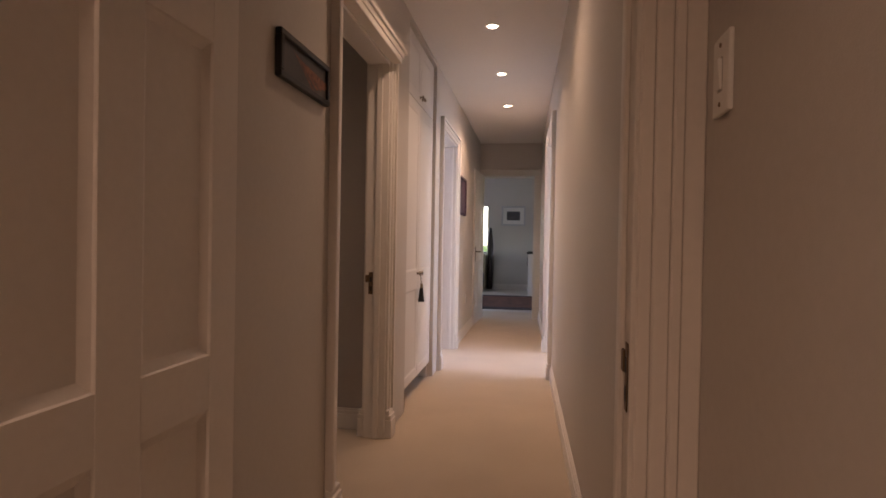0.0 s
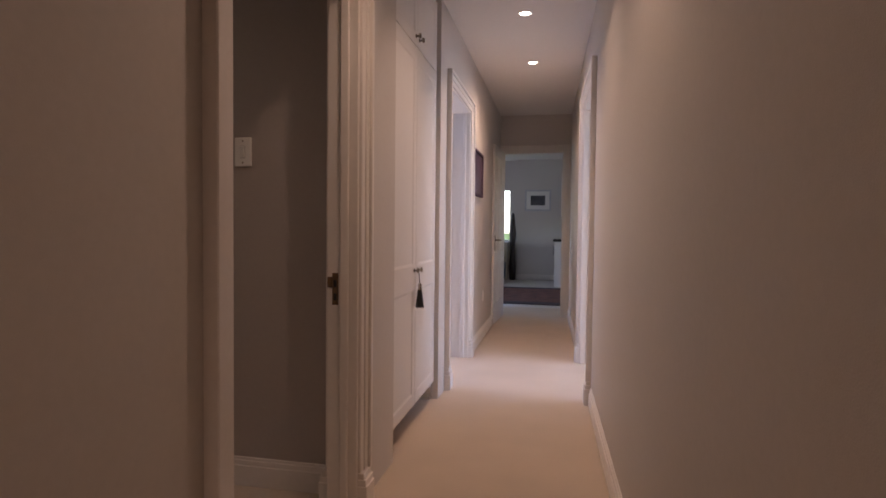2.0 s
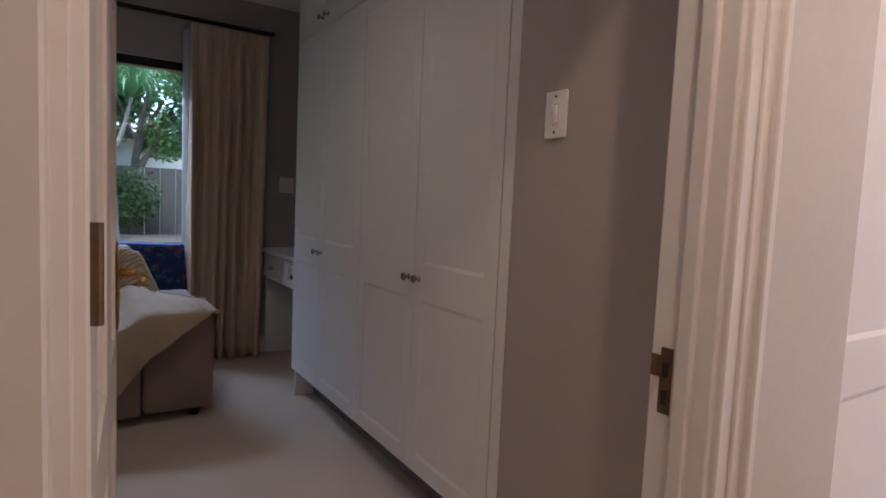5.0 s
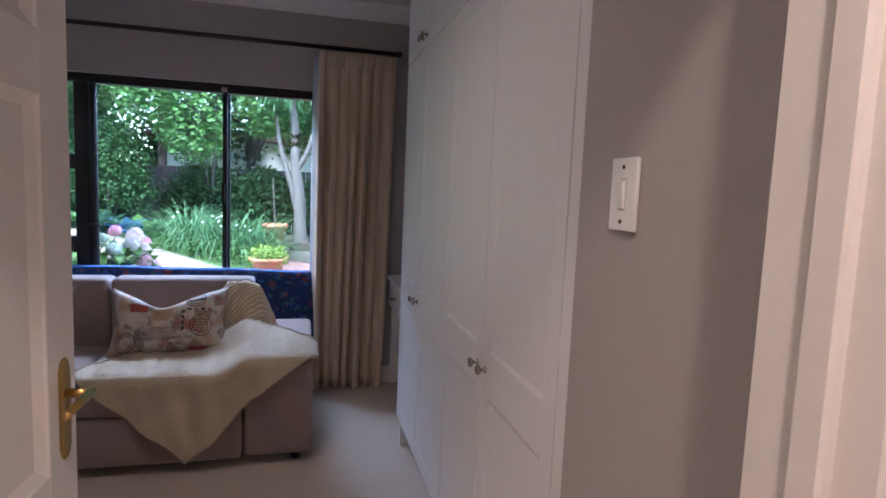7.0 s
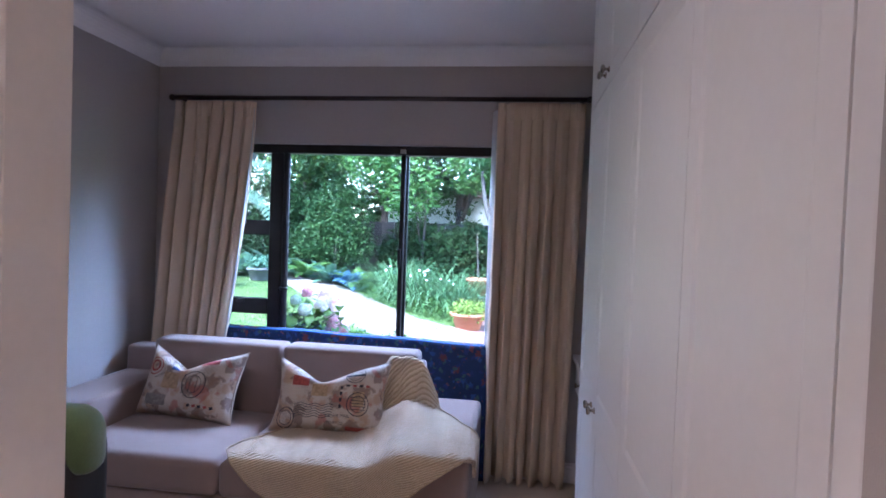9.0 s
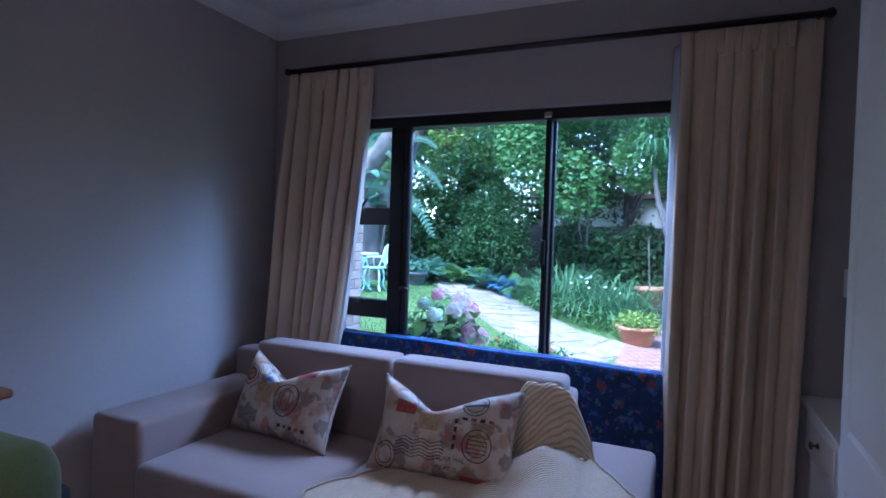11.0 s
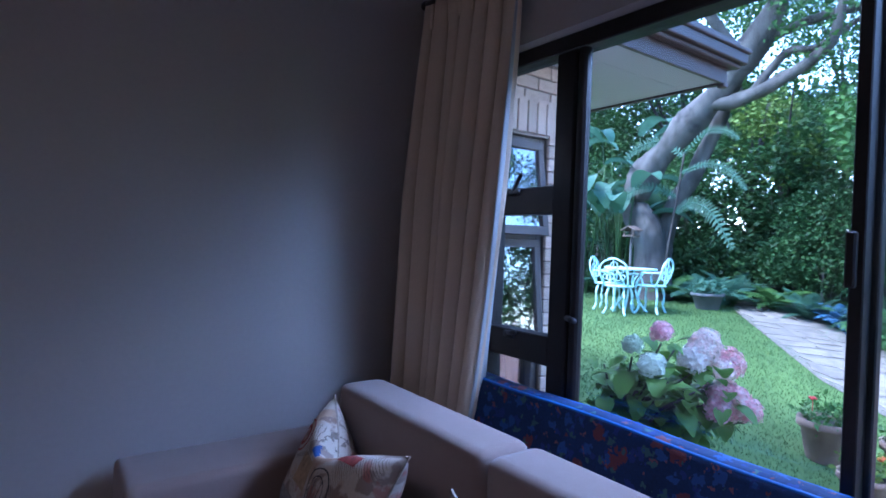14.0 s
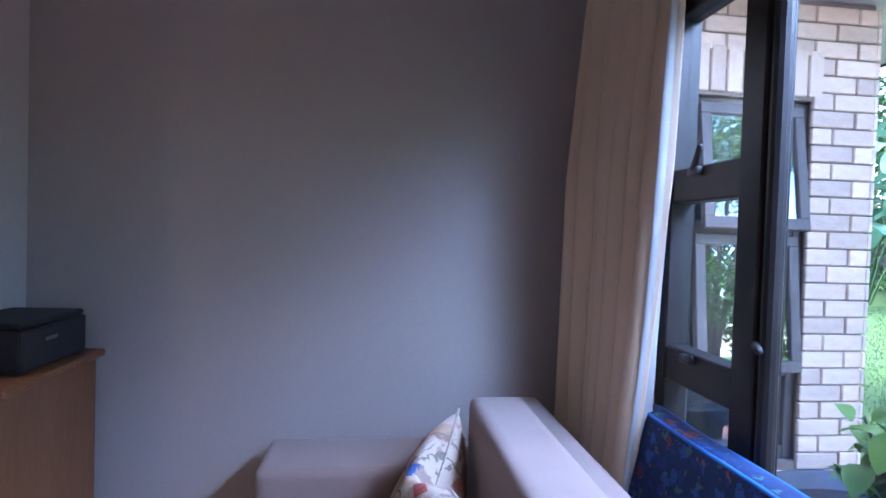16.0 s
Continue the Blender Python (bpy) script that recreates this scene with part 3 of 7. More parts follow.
def cupboard(name, label, doors, z_split, z_top, depth, at, rz, z0=0.115, upper=True, plinth_in=0.10, rail=(0.83, 0.94), knob_z=0.86):
    """Built-in cupboard: local x along the front, y into the depth. doors: (x0, x1, knob side)."""
    t = thing(name, label, "wardrobe", at, rz)
    xs = [d[0] for d in doors] + [d[1] for d in doors]
    a, b = min(xs), max(xs)
    bm = bmesh.new()
    box(bm, a, a + 0.018, 0.02, depth, 0, z_top)
    box(bm, b - 0.018, b, 0.02, depth, 0, z_top)
    box(bm, a + 0.018, b - 0.018, depth - 0.012, depth, 0, z_top)
    box(bm, a + 0.018, b - 0.018, 0.02, depth - 0.012, z0 - 0.016, z0)
    box(bm, a + 0.018, b - 0.018, 0.02, depth - 0.012, z_split - 0.008, z_split + 0.008)
    part("carcass", bm, M_CUP, t)
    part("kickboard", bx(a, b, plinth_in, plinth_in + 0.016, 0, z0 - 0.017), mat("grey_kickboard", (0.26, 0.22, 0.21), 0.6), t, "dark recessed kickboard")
    for x0, x1, side in doors:
        x0, x1 = x0 + 0.0015, x1 - 0.0015
        d = part("door", routed_door(x1 - x0, z0, z_split - 0.003, [(z0 + 0.06, rail[0]), (rail[1], z_split - 0.07)]), M_CUP, t, m=pose(x0, 0, 0))
        knob(d, (x1 - x0 - 0.035) if side > 0 else 0.035, knob_z, M_CHROME)
        if upper:
            d = part("upper_door", routed_door(x1 - x0, z_split + 0.003, z_top, [(z_split + 0.06, z_top - 0.06)]), M_CUP, t, m=pose(x0, 0, 0))
            knob(d, (x1 - x0 - 0.035) if side > 0 else 0.035, z_split + 0.05, M_CHROME)
    return t


# passage cupboard: front faces +x, so local x runs along +y
pc = cupboard("passage_cupboard", "white built-in passage cupboard with routed doors, black tassel on the knob",
              [(0, 0.48, 1), (0.48, 0.96, -1)], 2.04, 2.46, 0.5, (0.035, 3.89, 0), 90, rail=(0.745, 0.875), knob_z=0.85)
# bedroom wardrobe: front faces -y
wd = cupboard("bedroom_wardrobe", "tall white built-in bedroom wardrobe with routed doors and pewter knobs",
              [(0.08, 0.485, 1), (0.485, 0.97, -1), (0.97, 1.455, 1), (1.455, 1.94, -1)], 1.99, CEIL_B - 0.004, 0.6, (-2.63, YS + 0.005, 0), 0,
              z0=0.165, plinth_in=0.13, rail=(0.80, 0.925), knob_z=0.872)

part("filler_strip", bx(1.943, 1.995, -0.002, 0.03, 0, CEIL_B - 0.004, bevel=0.008, seg=3), M_CUP, wd, "narrow rounded white filler strip")

# black tassel hanging from the passage cupboard's knob
ts = thing("key_tassel", "black silk key tassel with a beaded top hanging from a knob", "tassel", (0.035 + 0.03, 4.345, 0.85))
bm = bmesh.new()
cyl(bm, (-0.006, 0, 0.0), (0, 0, -0.075), 0.002, n=8)
part("cord", bm, M_BLACK, ts)
bm = bmesh.new()
ball(bm, (0, 0, -0.08), 0.011)
cyl(bm, (0, 0, -0.088), (0, 0, -0.104), 0.008, 0.012)
part("bead", bm, M_CHROME, ts, "dull metal bead", True)
bm = bmesh.new()
for k in range(34):
    a = k * 2.4
    r0, r1 = 0.009 * math.sqrt((k + 1) / 34), 0.022 * math.sqrt((k + 1) / 34)
    cyl(bm, (r0 * math.cos(a), r0 * math.sin(a), -0.102), (r1 * math.cos(a), r1 * math.sin(a), -0.198 - 0.004 * math.sin(k * 7)), 0.0032, 0.0028, 6)
part("fringe", bm, M_BLACK, ts)

# ---- window ----
XF = -3.63                       # plane of the window frame
def window():
    t = thing("window_1", "wide dark bronze aluminium window with small opening lights", "window", kind="structure")
    fr = [(WY0, WY1, WZ0, WZ0 + 0.05), (WY0, WY1, WZ1 - 0.055, WZ1), (WY0, WY0 + 0.05, WZ0, WZ1), (WY1 - 0.05, WY1, WZ0, WZ1)]
    for y0, y1, z0, z1 in fr:
        part("frame_bar", bx(XF - 0.04, XF + 0.035, y0, y1, z0, z1, bevel=0.004), M_WINFRAME, t)
    # post beside the small lights, with a rounded nosing
    bm = bmesh.new()
    box(bm, XF - 0.04, XF + 0.035, 1.655, 1.735, WZ0 + 0.05, WZ1 - 0.055, 0.004)
    cyl(bm, (XF + 0.012, 1.757, WZ0 + 0.05), (XF + 0.012, 1.757, WZ1 - 0.055), 0.021, n=12)
    part("post", bm, M_WINFRAME, t)
    # sliding sash meeting stile and its catch
    bm = bmesh.new()
    box(bm, XF - 0.03, XF + 0.03, 2.508, 2.536, WZ0 + 0.05, WZ1 - 0.055, 0.003)
    box(bm, XF - 0.045, XF - 0.015, 2.53, 2.55, WZ0 + 0.05, WZ1 - 0.055, 0.003)
    sash = part("meeting_stile", bm, M_WINFRAME, t)
    part("catch", bx(XF + 0.03, XF + 0.05, 2.505, 2.525, 1.24, 1.36, bevel=0.004), M_WINFRAME, sash)
    part("guide", bx(XF + 0.0, XF + 0.05, 2.50, 2.54, WZ1 - 0.05, WZ1 - 0.02, bevel=0.004), M_CHROME, t)
    # small lights: transoms with levers
    for z0, z1, lever in ((1.415, 1.51, 1), (0.90, 1.0, 2)):
        b = part("transom", bx(XF - 0.035, XF + 0.03, WY0 + 0.05, 1.655, z0, z1, bevel=0.004), M_WINFRAME, t)
        bm = bmesh.new()
        box(bm, XF + 0.03, XF + 0.05, 1.45, 1.50, z1 - 0.028, z1 - 0.004, 0.004)
        cyl(bm, (XF + 0.045, 1.475, z1 - 0.01), (XF + 0.06, 1.53 if lever == 1 else 1.53, z1 + (0.045 if lever == 1 else 0.0)), 0.009, 0.007, 10)
        part("lever", bm, M_BLACK, b, "black casement lever", True)
    for y0, y1, z0, z1 in ((WY0 + 0.05, 1.655, WZ0 + 0.05, 0.9), (WY0 + 0.05, 1.655, 1.0, 1.415), (WY0 + 0.05, 1.655, 1.51, WZ1 - 0.055),
                           (1.735, 2.51, WZ0 + 0.05, WZ1 - 0.055), (2.536, WY1 - 0.05, WZ0 + 0.05, WZ1 - 0.055)):
        p = part("pane", bx(XF - 0.008, XF - 0.003, y0, y1, z0, z1), M_GLASS, t)
        p.visible_shadow = False
    bm = bmesh.new()
    cyl(bm, (XF + 0.03, 1.735, 1.075), (XF + 0.07, 1.80, 1.075), 0.010, 0.009, 10)
    part("window_catch", bm, M_BLACK, t, "small black catch", True)
    part("sill", bx(XF + 0.035, XW + 0.012, WY0 + 0.002, WY1 - 0.002, WZ0 - 0.02, WZ0 + 0.012, bevel=0.004), M_WOOD_W, t)


window()


# ---- curtains ----
M_CURT = mat("cream_linen", (0.64, 0.505, 0.36), 0.9, 0.05, 5, 300, 0.35, 500, sheen=0.15, stretch=(1, 1, 0.25))
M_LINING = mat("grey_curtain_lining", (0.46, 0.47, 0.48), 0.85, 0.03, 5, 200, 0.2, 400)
M_RODM = mat("dark_wood_rod", (0.028, 0.016, 0.014), 0.4, 0.2, 15, 120)
RX = -3.46


def curtain(y_in0, y_in1, y_out0, y_out1, lining_edge, label):
    """y0 and y1 of the top and of the foot; pleats deepen downwards."""
    t = thing("curtain", label, "curtain", (0, 0, 0))
    n, rows = 150, 36
    verts, faces = [], []
    for j in range(rows + 1):
        v = j / rows
        z = 2.235 - v * 2.215
        a = y_in0 + (y_out0 - y_in0) * v ** 1.3
        b = y_in1 + (y_out1 - y_in1) * v ** 1.3
        amp = 0.014 + 0.046 * min(1, v * 3) + 0.008 * math.sin(v * 5 + y_in0)
        for i in range(n + 1):
            u = i / n
            ph = u * 6.6 * 2 * math.pi + 1.0 * math.sin(u * 7 + v * 0.8 + y_in0) + 0.45 * math.sin(u * 17 - v * 1.3)
            x = RX + 0.01 + amp * (math.sin(ph) + 0.06 * math.sin(2 * ph + 1)) * (0.7 + 0.3 * math.sin(u * 11 + 1 + v * 0.6)) + 0.012 * math.sin(u * 4 + v * 3)
            y = a + (b - a) * u + 0.007 * math.cos(2 * ph)
            verts.append((x, y, z - (0.008 * math.sin(ph) if j == rows else 0)))
    for j in range(rows):
        for i in range(n):
            k = j * (n + 1) + i
            faces.append((k, k + 1, k + n + 2, k + n + 1))
    me = raw_mesh("drape", verts, faces, M_CURT, True)
    d = part("drape", me, None, t)
    sol = d.modifiers.new("thickness", "SOLIDIFY")
    sol.thickness = 0.004
    # pinch pleats at the heading
    for k in range(8):
        y = y_in0 + (y_in1 - y_in0) * (k + 0.4) / 8
        bm = bmesh.new()
        for e in (-0.012, 0.0, 0.012):
            cyl(bm, (RX + 0.02, y + e, 2.235), (RX + 0.022, y + e * 0.5, 2.14), 0.008, 0.004, 8)
        part("pleat", bm, M_CURT, t, "", True)
    # lining showing along the edge on the glass side
    verts, faces = [], []
    for j in range(rows + 1):
        v = j / rows
        (x0, y0), (x1, y1) = lining_edge(v)
        for i in range(5):
            u = i / 4
            verts.append((x0 + (x1 - x0) * u + 0.006 * math.sin(v * 9 + u * 3), y0 + (y1 - y0) * u, 2.20 - v * 2.17))
    for j in range(rows):
        for i in range(4):
            k = j * 5 + i
            faces.append((k, k + 1, k + 6, k + 5))
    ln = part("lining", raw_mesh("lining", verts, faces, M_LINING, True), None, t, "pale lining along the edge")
    sol = ln.modifiers.new("thickness", "SOLIDIFY")
    sol.thickness = 0.003
    return t


curtain(1.10, 1.61, 0.93, 1.325, lambda v: ((RX + 0.01, 1.605 - 0.28 * v ** 1.3), (RX - 0.005 - 0.085 * v, 1.598 - 0.285 * v ** 1.3)), "long cream pinch-pleated linen curtain, pulled open beside the sofa")
curtain(3.10, 3.60, 3.085, 3.555, lambda v: ((RX, 3.10), (-3.53, 3.07)), "long cream pinch-pleated linen curtain, pulled open beside the desk")
rd = thing("curtain_rod", "thin dark wooden curtain rod with round finials", "curtain rod")
bm = bmesh.new()
cyl(bm, (RX, 1.055, 2.262), (RX, 3.62, 2.262), 0.014, n=14)
part("pole", bm, M_RODM, rd, "", True)
for y in (1.05, 3.625):
    bm = bmesh.new()
    ball(bm, (RX, y, 2.262), 0.02)
    part("finial", bm, M_RODM, rd, "", True)
for y in (1.09, 3.59):
    bm = bmesh.new()
    cyl(bm, (XW, y, 2.262), (RX, y, 2.262), 0.008, n=10)
    cyl(bm, (XW, y, 2.262), (XW + 0.008, y, 2.262), 0.013, n=14)
    part("bracket", bm, M_RODM, rd, "", True)


# ---- sofa ----
M_SOFA = mat("taupe_upholstery", (0.255, 0.185, 0.16), 0.9, 0.06, 7, 260, 0.5, 520, spec=0.2, sheen=0.3)
sofa = thing("sofa", "taupe fabric two-seater sofa with block arms under the window", "sofa")
SX0, SX1 = -3.33, -2.41


def soft_box(x0, x1, y0, y1, z0, z1, r=0.03, puff=0.0):
    bm = bmesh.new()
    box(bm, x0, x1, y0, y1, z0, z1, r, 3)
    if puff:
        bmesh.ops.subdivide_edges(bm, edges=[e for e in bm.edges if e.calc_length() > 0.25], cuts=5, use_grid_fill=True)
        cx, cy, hz = (x0 + x1) / 2, (y0 + y1) / 2, (z1 - z0) / 2
        for v in bm.verts:
            if v.co.z > z0 + hz:
                fx, fy = (v.co.x - cx) / (x1 - x0) * 2, (v.co.y - cy) / (y1 - y0) * 2
                v.co.z += puff * max(0, 1 - fx * fx) * max(0, 1 - fy * fy)
    return bm


part("base", soft_box(SX0 + 0.02, SX1 + 0.012, 1.24, 2.745, 0.05, 0.29, 0.02), M_SOFA, sofa, "", True)
part("back_frame", soft_box(SX0, SX0 + 0.14, 0.97, 2.76, 0.05, 0.74, 0.03), M_SOFA, sofa, "", True)
part("arm", soft_box(SX0 + 0.02, SX1, 0.965, 1.245, 0.05, 0.60, 0.03), M_SOFA, sofa, "", True)
part("arm", soft_box(SX0 + 0.02, SX1, 2.755, 3.08, 0.05, 0.53, 0.035), M_SOFA, sofa, "", True)
for y0, y1 in ((1.25, 1.997), (2.003, 2.75)):
    part("seat_cushion", soft_box(SX0 + 0.2, SX1 + 0.03, y0, y1, 0.29, 0.45, 0.04, 0.02), M_SOFA, sofa, "", True)
    part("back_cushion", soft_box(SX0 + 0.13, SX0 + 0.30, y0 + 0.004, y1, 0.42, 0.825, 0.035), M_SOFA, sofa, "", True)
for x in (SX0 + 0.1, SX1 - 0.08):
    for y in (1.03, 3.0):
        bm = bmesh.new()
        cyl(bm, (x, y, 0), (x, y, 0.055), 0.022, 0.026)
        part("foot", bm, M_BLACK, sofa, "", True)

# ---- blue floral mattress standing behind the sofa ----
def floral():
    m = mat("navy_floral_cotton", (0.005, 0.028, 0.11), 0.75, 0.25, 9, 150, 0.3, 400)
    nt = m.node_tree
    b = nt.nodes["Principled BSDF"]
    base = b.inputs["Base Color"].links[0].from_socket
    tc = nt.nodes.new("ShaderNodeTexCoord")
    for sc, thr, col, off in ((21, 0.30, (0.015, 0.035, 0.18), 1.7), (11, 0.24, (0.15, 0.035, 0.045), 0.0), (16, 0.27, (0.025, 0.08, 0.26), 3.3), (19, 0.22, (0.05, 0.12, 0.12), 7.1), (24, 0.15, (0.22, 0.08, 0.09), 5.2)):
        mp = nt.nodes.new("ShaderNodeMapping")
        mp.inputs["Location"].default_value = (off, off, off)
        nt.links.new(tc.outputs["Object"], mp.inputs["Vector"])
        nz = nt.nodes.new("ShaderNodeTexNoise")
        nz.inputs["Scale"].default_value = 55
        mxv = nt.nodes.new("ShaderNodeMix")
        mxv.data_type = "VECTOR"
        mxv.inputs["Factor"].default_value = 0.05
        nt.links.new(mp.outputs["Vector"], nz.inputs["Vector"])
        nt.links.new(mp.outputs["Vector"], mxv.inputs[4])
        nt.links.new(nz.outputs["Color"], mxv.inputs[5])
        vo = nt.nodes.new("ShaderNodeTexVoronoi")
        vo.inputs["Scale"].default_value = sc
        vo.inputs["Randomness"].default_value = 0.9
        nt.links.new(mxv.outputs[1], vo.inputs["Vector"])
        lt = nt.nodes.new("ShaderNodeMath")
        lt.operation = "LESS_THAN"
        lt.inputs[1].default_value = thr
        nt.links.new(vo.outputs["Distance"], lt.inputs[0])
        mx = nt.nodes.new("ShaderNodeMix")
        mx.data_type = "RGBA"
        mx.inputs[7].default_value = (*col, 1)
        nt.links.new(lt.outputs[0], mx.inputs["Factor"])
        nt.links.new(base, mx.inputs[6])
        base = mx.outputs[2]
    nt.links.new(base, b.inputs["Base Color"])
    return m


mt = thing("floral_mattress", "navy blue floral foam mattress standing on edge below the window", "mattress")
bm = bmesh.new()
vs = box(bm, -0.036, 0.036, 1.365, 3.12, 0.02, 0.835, 0.026, 3)
bmesh.ops.subdivide_edges(bm, edges=[e for e in bm.edges if e.calc_length() > 0.5], cuts=10, use_grid_fill=True)
for v in bm.verts:
    if v.co.z > 0.4:
        v.co.z -= 0.03 * (v.co.y - 1.4) / 1.66 + 0.003 * math.sin(v.co.y * 9)
    v.co.x += 0.005 * math.sin(v.co.y * 4.0 + v.co.z * 3) - 0.115 * v.co.z / 0.83
M_FLORAL = floral()
part("cover", bm, M_FLORAL, mt, "", True, pose(-3.425, 0, 0))
# piped edge; the sky light it catches is put into its bright blue
for off in (-0.030, 0.030):
    cord = [(off - 0.115 + 0.005 * math.sin(y * 4.0 + 2.5), y, 0.826 - 0.03 * (y - 1.4) / 1.66 - 0.003 * math.sin(y * 9)) for y in [1.39 + k * 0.0425 for k in range(41)]]
    part("piping", pipe(cord, 0.006, mat("skylit_piping_blue", (0.03, 0.14, 0.45), 0.6, 0.1, 40)), None, mt, "piping along the edge, sky light on it painted bright blue", m=pose(-3.425, 0, 0))


# ---- scatter cushions ----
def printed_cotton():
    """Cream cloth with faint tan and brown patches and scribbled lines of print."""
    m = mat("cream_cotton_print", (0.50, 0.43, 0.355), 0.85, 0.10, 6, 200, 0.3, 400)
    nt = m.node_tree
    b = nt.nodes["Principled BSDF"]
    base = b.inputs["Base Color"].links[0].from_socket
    tc = nt.nodes.new("ShaderNodeTexCoord")
    for kind, sc, lo, hi, col, off, amount in (("noise", 9, 0.50, 0.57, (0.38, 0.23, 0.13), 0.0, 0.7), ("noise", 13, 0.54, 0.58, (0.17, 0.11, 0.09), 4.0, 0.7),
                                               ("noise", 10, 0.57, 0.61, (0.34, 0.08, 0.06), 9.0, 0.6), ("wave", 42, 0.80, 0.92, (0.09, 0.07, 0.06), 2.0, 0.75)):
        mp = nt.nodes.new("ShaderNodeMapping")
        mp.inputs["Location"].default_value = (off, off * 0.7, off * 1.3)
        mp.inputs["Rotation"].default_value = (0, 0.9, 0)
        nt.links.new(tc.outputs["Object"], mp.inputs["Vector"])
        if kind == "noise":
            tx = nt.nodes.new("ShaderNodeTexNoise")
            tx.inputs["Detail"].default_value = 6
        else:
            tx = nt.nodes.new("ShaderNodeTexWave")
            tx.inputs["Distortion"].default_value = 5
            tx.inputs["Detail"].default_value = 3
        tx.inputs["Scale"].default_value = sc
        nt.links.new(mp.outputs["Vector"], tx.inputs["Vector"])
        mr = nt.nodes.new("ShaderNodeMapRange")
        for key, val in (("From Min", lo), ("From Max", hi), ("To Max", amount)):
            mr.inputs[key].default_value = val
        nt.links.new(tx.outputs["Fac"], mr.inputs["Value"])
        last = mr.outputs["Result"]
        if kind == "wave":
            nz = nt.nodes.new("ShaderNodeTexNoise")
            nz.inputs["Scale"].default_value = 7
            nt.links.new(mp.outputs["Vector"], nz.inputs["Vector"])
            m2 = nt.nodes.new("ShaderNodeMapRange")
            for key, val in (("From Min", 0.5), ("From Max", 0.56)):
                m2.inputs[key].default_value = val
            nt.links.new(nz.outputs["Fac"], m2.inputs["Value"])
            mu = nt.nodes.new("ShaderNodeMath")
            mu.operation = "MULTIPLY"
            nt.links.new(last, mu.inputs[0])
            nt.links.new(m2.outputs["Result"], mu.inputs[1])
            last = mu.outputs[0]
        mx = nt.nodes.new("ShaderNodeMix")
        mx.data_type = "RGBA"
        mx.inputs[7].default_value = (*col, 1)
        nt.links.new(last, mx.inputs["Factor"])
        nt.links.new(base, mx.inputs[6])
        base = mx.outputs[2]
    nt.links.new(base, b.inputs["Base Color"])
    return m


M_CUSH = printed_cotton()
M_SEAM = mat("cream_seam", (0.42, 0.36, 0.30), 0.85, 0.15, 60)
M_INK = mat("dark_ink", (0.03, 0.03, 0.045), 0.85, 0.2, 30)
M_REDINK = mat("red_ink", (0.32, 0.06, 0.05), 0.85, 0.25, 60)
M_BLUEINK = mat("blue_ink", (0.03, 0.07, 0.22), 0.85, 0.2, 30)
M_GREYINK = mat("grey_ink", (0.22, 0.20, 0.18), 0.85, 0.25, 40)
M_TANINK = mat("tan_ink", (0.42, 0.29, 0.17), 0.85, 0.25, 50)
CA, CB, CT = 0.29, 0.175, 0.085


def cush(u, v, side):
    x = CA * u * (1 - 0.10 * (1 - v * v) * u * u)
    z = CB * v * (1 - 0.07 * (1 - u * u) * v * v)
    dent = max(0.0, v) ** 2 * math.exp(-(abs(u + 0.12) / 0.42) ** 1.35)
    z -= 0.125 * dent
    z += 0.022 * max(0.0, v) ** 3 * abs(u) ** 5
    th = CT * (max(0, 1 - u ** 4) * max(0, 1 - v ** 4)) ** 0.55 * (1 - 0.45 * dent)
    th += 0.006 * math.sin(5 * u + 3 * v) * (1 - u * u) * (1 - v * v)
    return Vector((x, side * th, z))


def cush_inv(x, z):
    """u, v of a print at x, z as it lies on the flat cloth."""
    return x / CA, z / CB


def decal(parent, name, polys, material, lift=0.0022):
    verts, faces = [], []
    for poly in polys:
        k = len(verts)
        for x, z in poly:
            p = cush(*cush_inv(x, z), -1)
            verts.append((p.x, p.y - lift, p.z))
        faces.append(tuple(range(k, k + len(poly))))
    part(name, raw_mesh(name, verts, faces, material), None, parent)


def strip(x0, z0, x1, z1, w, n=6):
    dx, dz = x1 - x0, z1 - z0
    L = math.hypot(dx, dz)
    nx, nz = -dz / L * w / 2, dx / L * w / 2
    out = []
    for k in range(n):
        a, b = k / n, (k + 1) / n
        out.append([(x0 + dx * a - nx, z0 + dz * a - nz), (x0 + dx * b - nx, z0 + dz * b - nz),
                    (x0 + dx * b + nx, z0 + dz * b + nz), (x0 + dx * a + nx, z0 + dz * a + nz)])
    return out


def ring(cx, cz, r, w, n=36):
    out = []
    for k in range(n):
        a, b = 2 * math.pi * k / n, 2 * math.pi * (k + 1) / n
        out.append([(cx + (r - w) * math.cos(a), cz + (r - w) * math.sin(a)), (cx + (r - w) * math.cos(b), cz + (r - w) * math.sin(b)),
                    (cx + r * math.cos(b), cz + r * math.sin(b)), (cx + r * math.cos(a), cz + r * math.sin(a))])
    return out


def patch(x0, x1, z0, z1, n=5):
    return [[(x0 + (x1 - x0) * i / n, z0 + (z1 - z0) * j / n), (x0 + (x1 - x0) * (i + 1) / n, z0 + (z1 - z0) * j / n),
             (x0 + (x1 - x0) * (i + 1) / n, z0 + (z1 - z0) * (j + 1) / n), (x0 + (x1 - x0) * i / n, z0 + (z1 - z0) * (j + 1) / n)]
            for i in range(n) for j in range(n)]


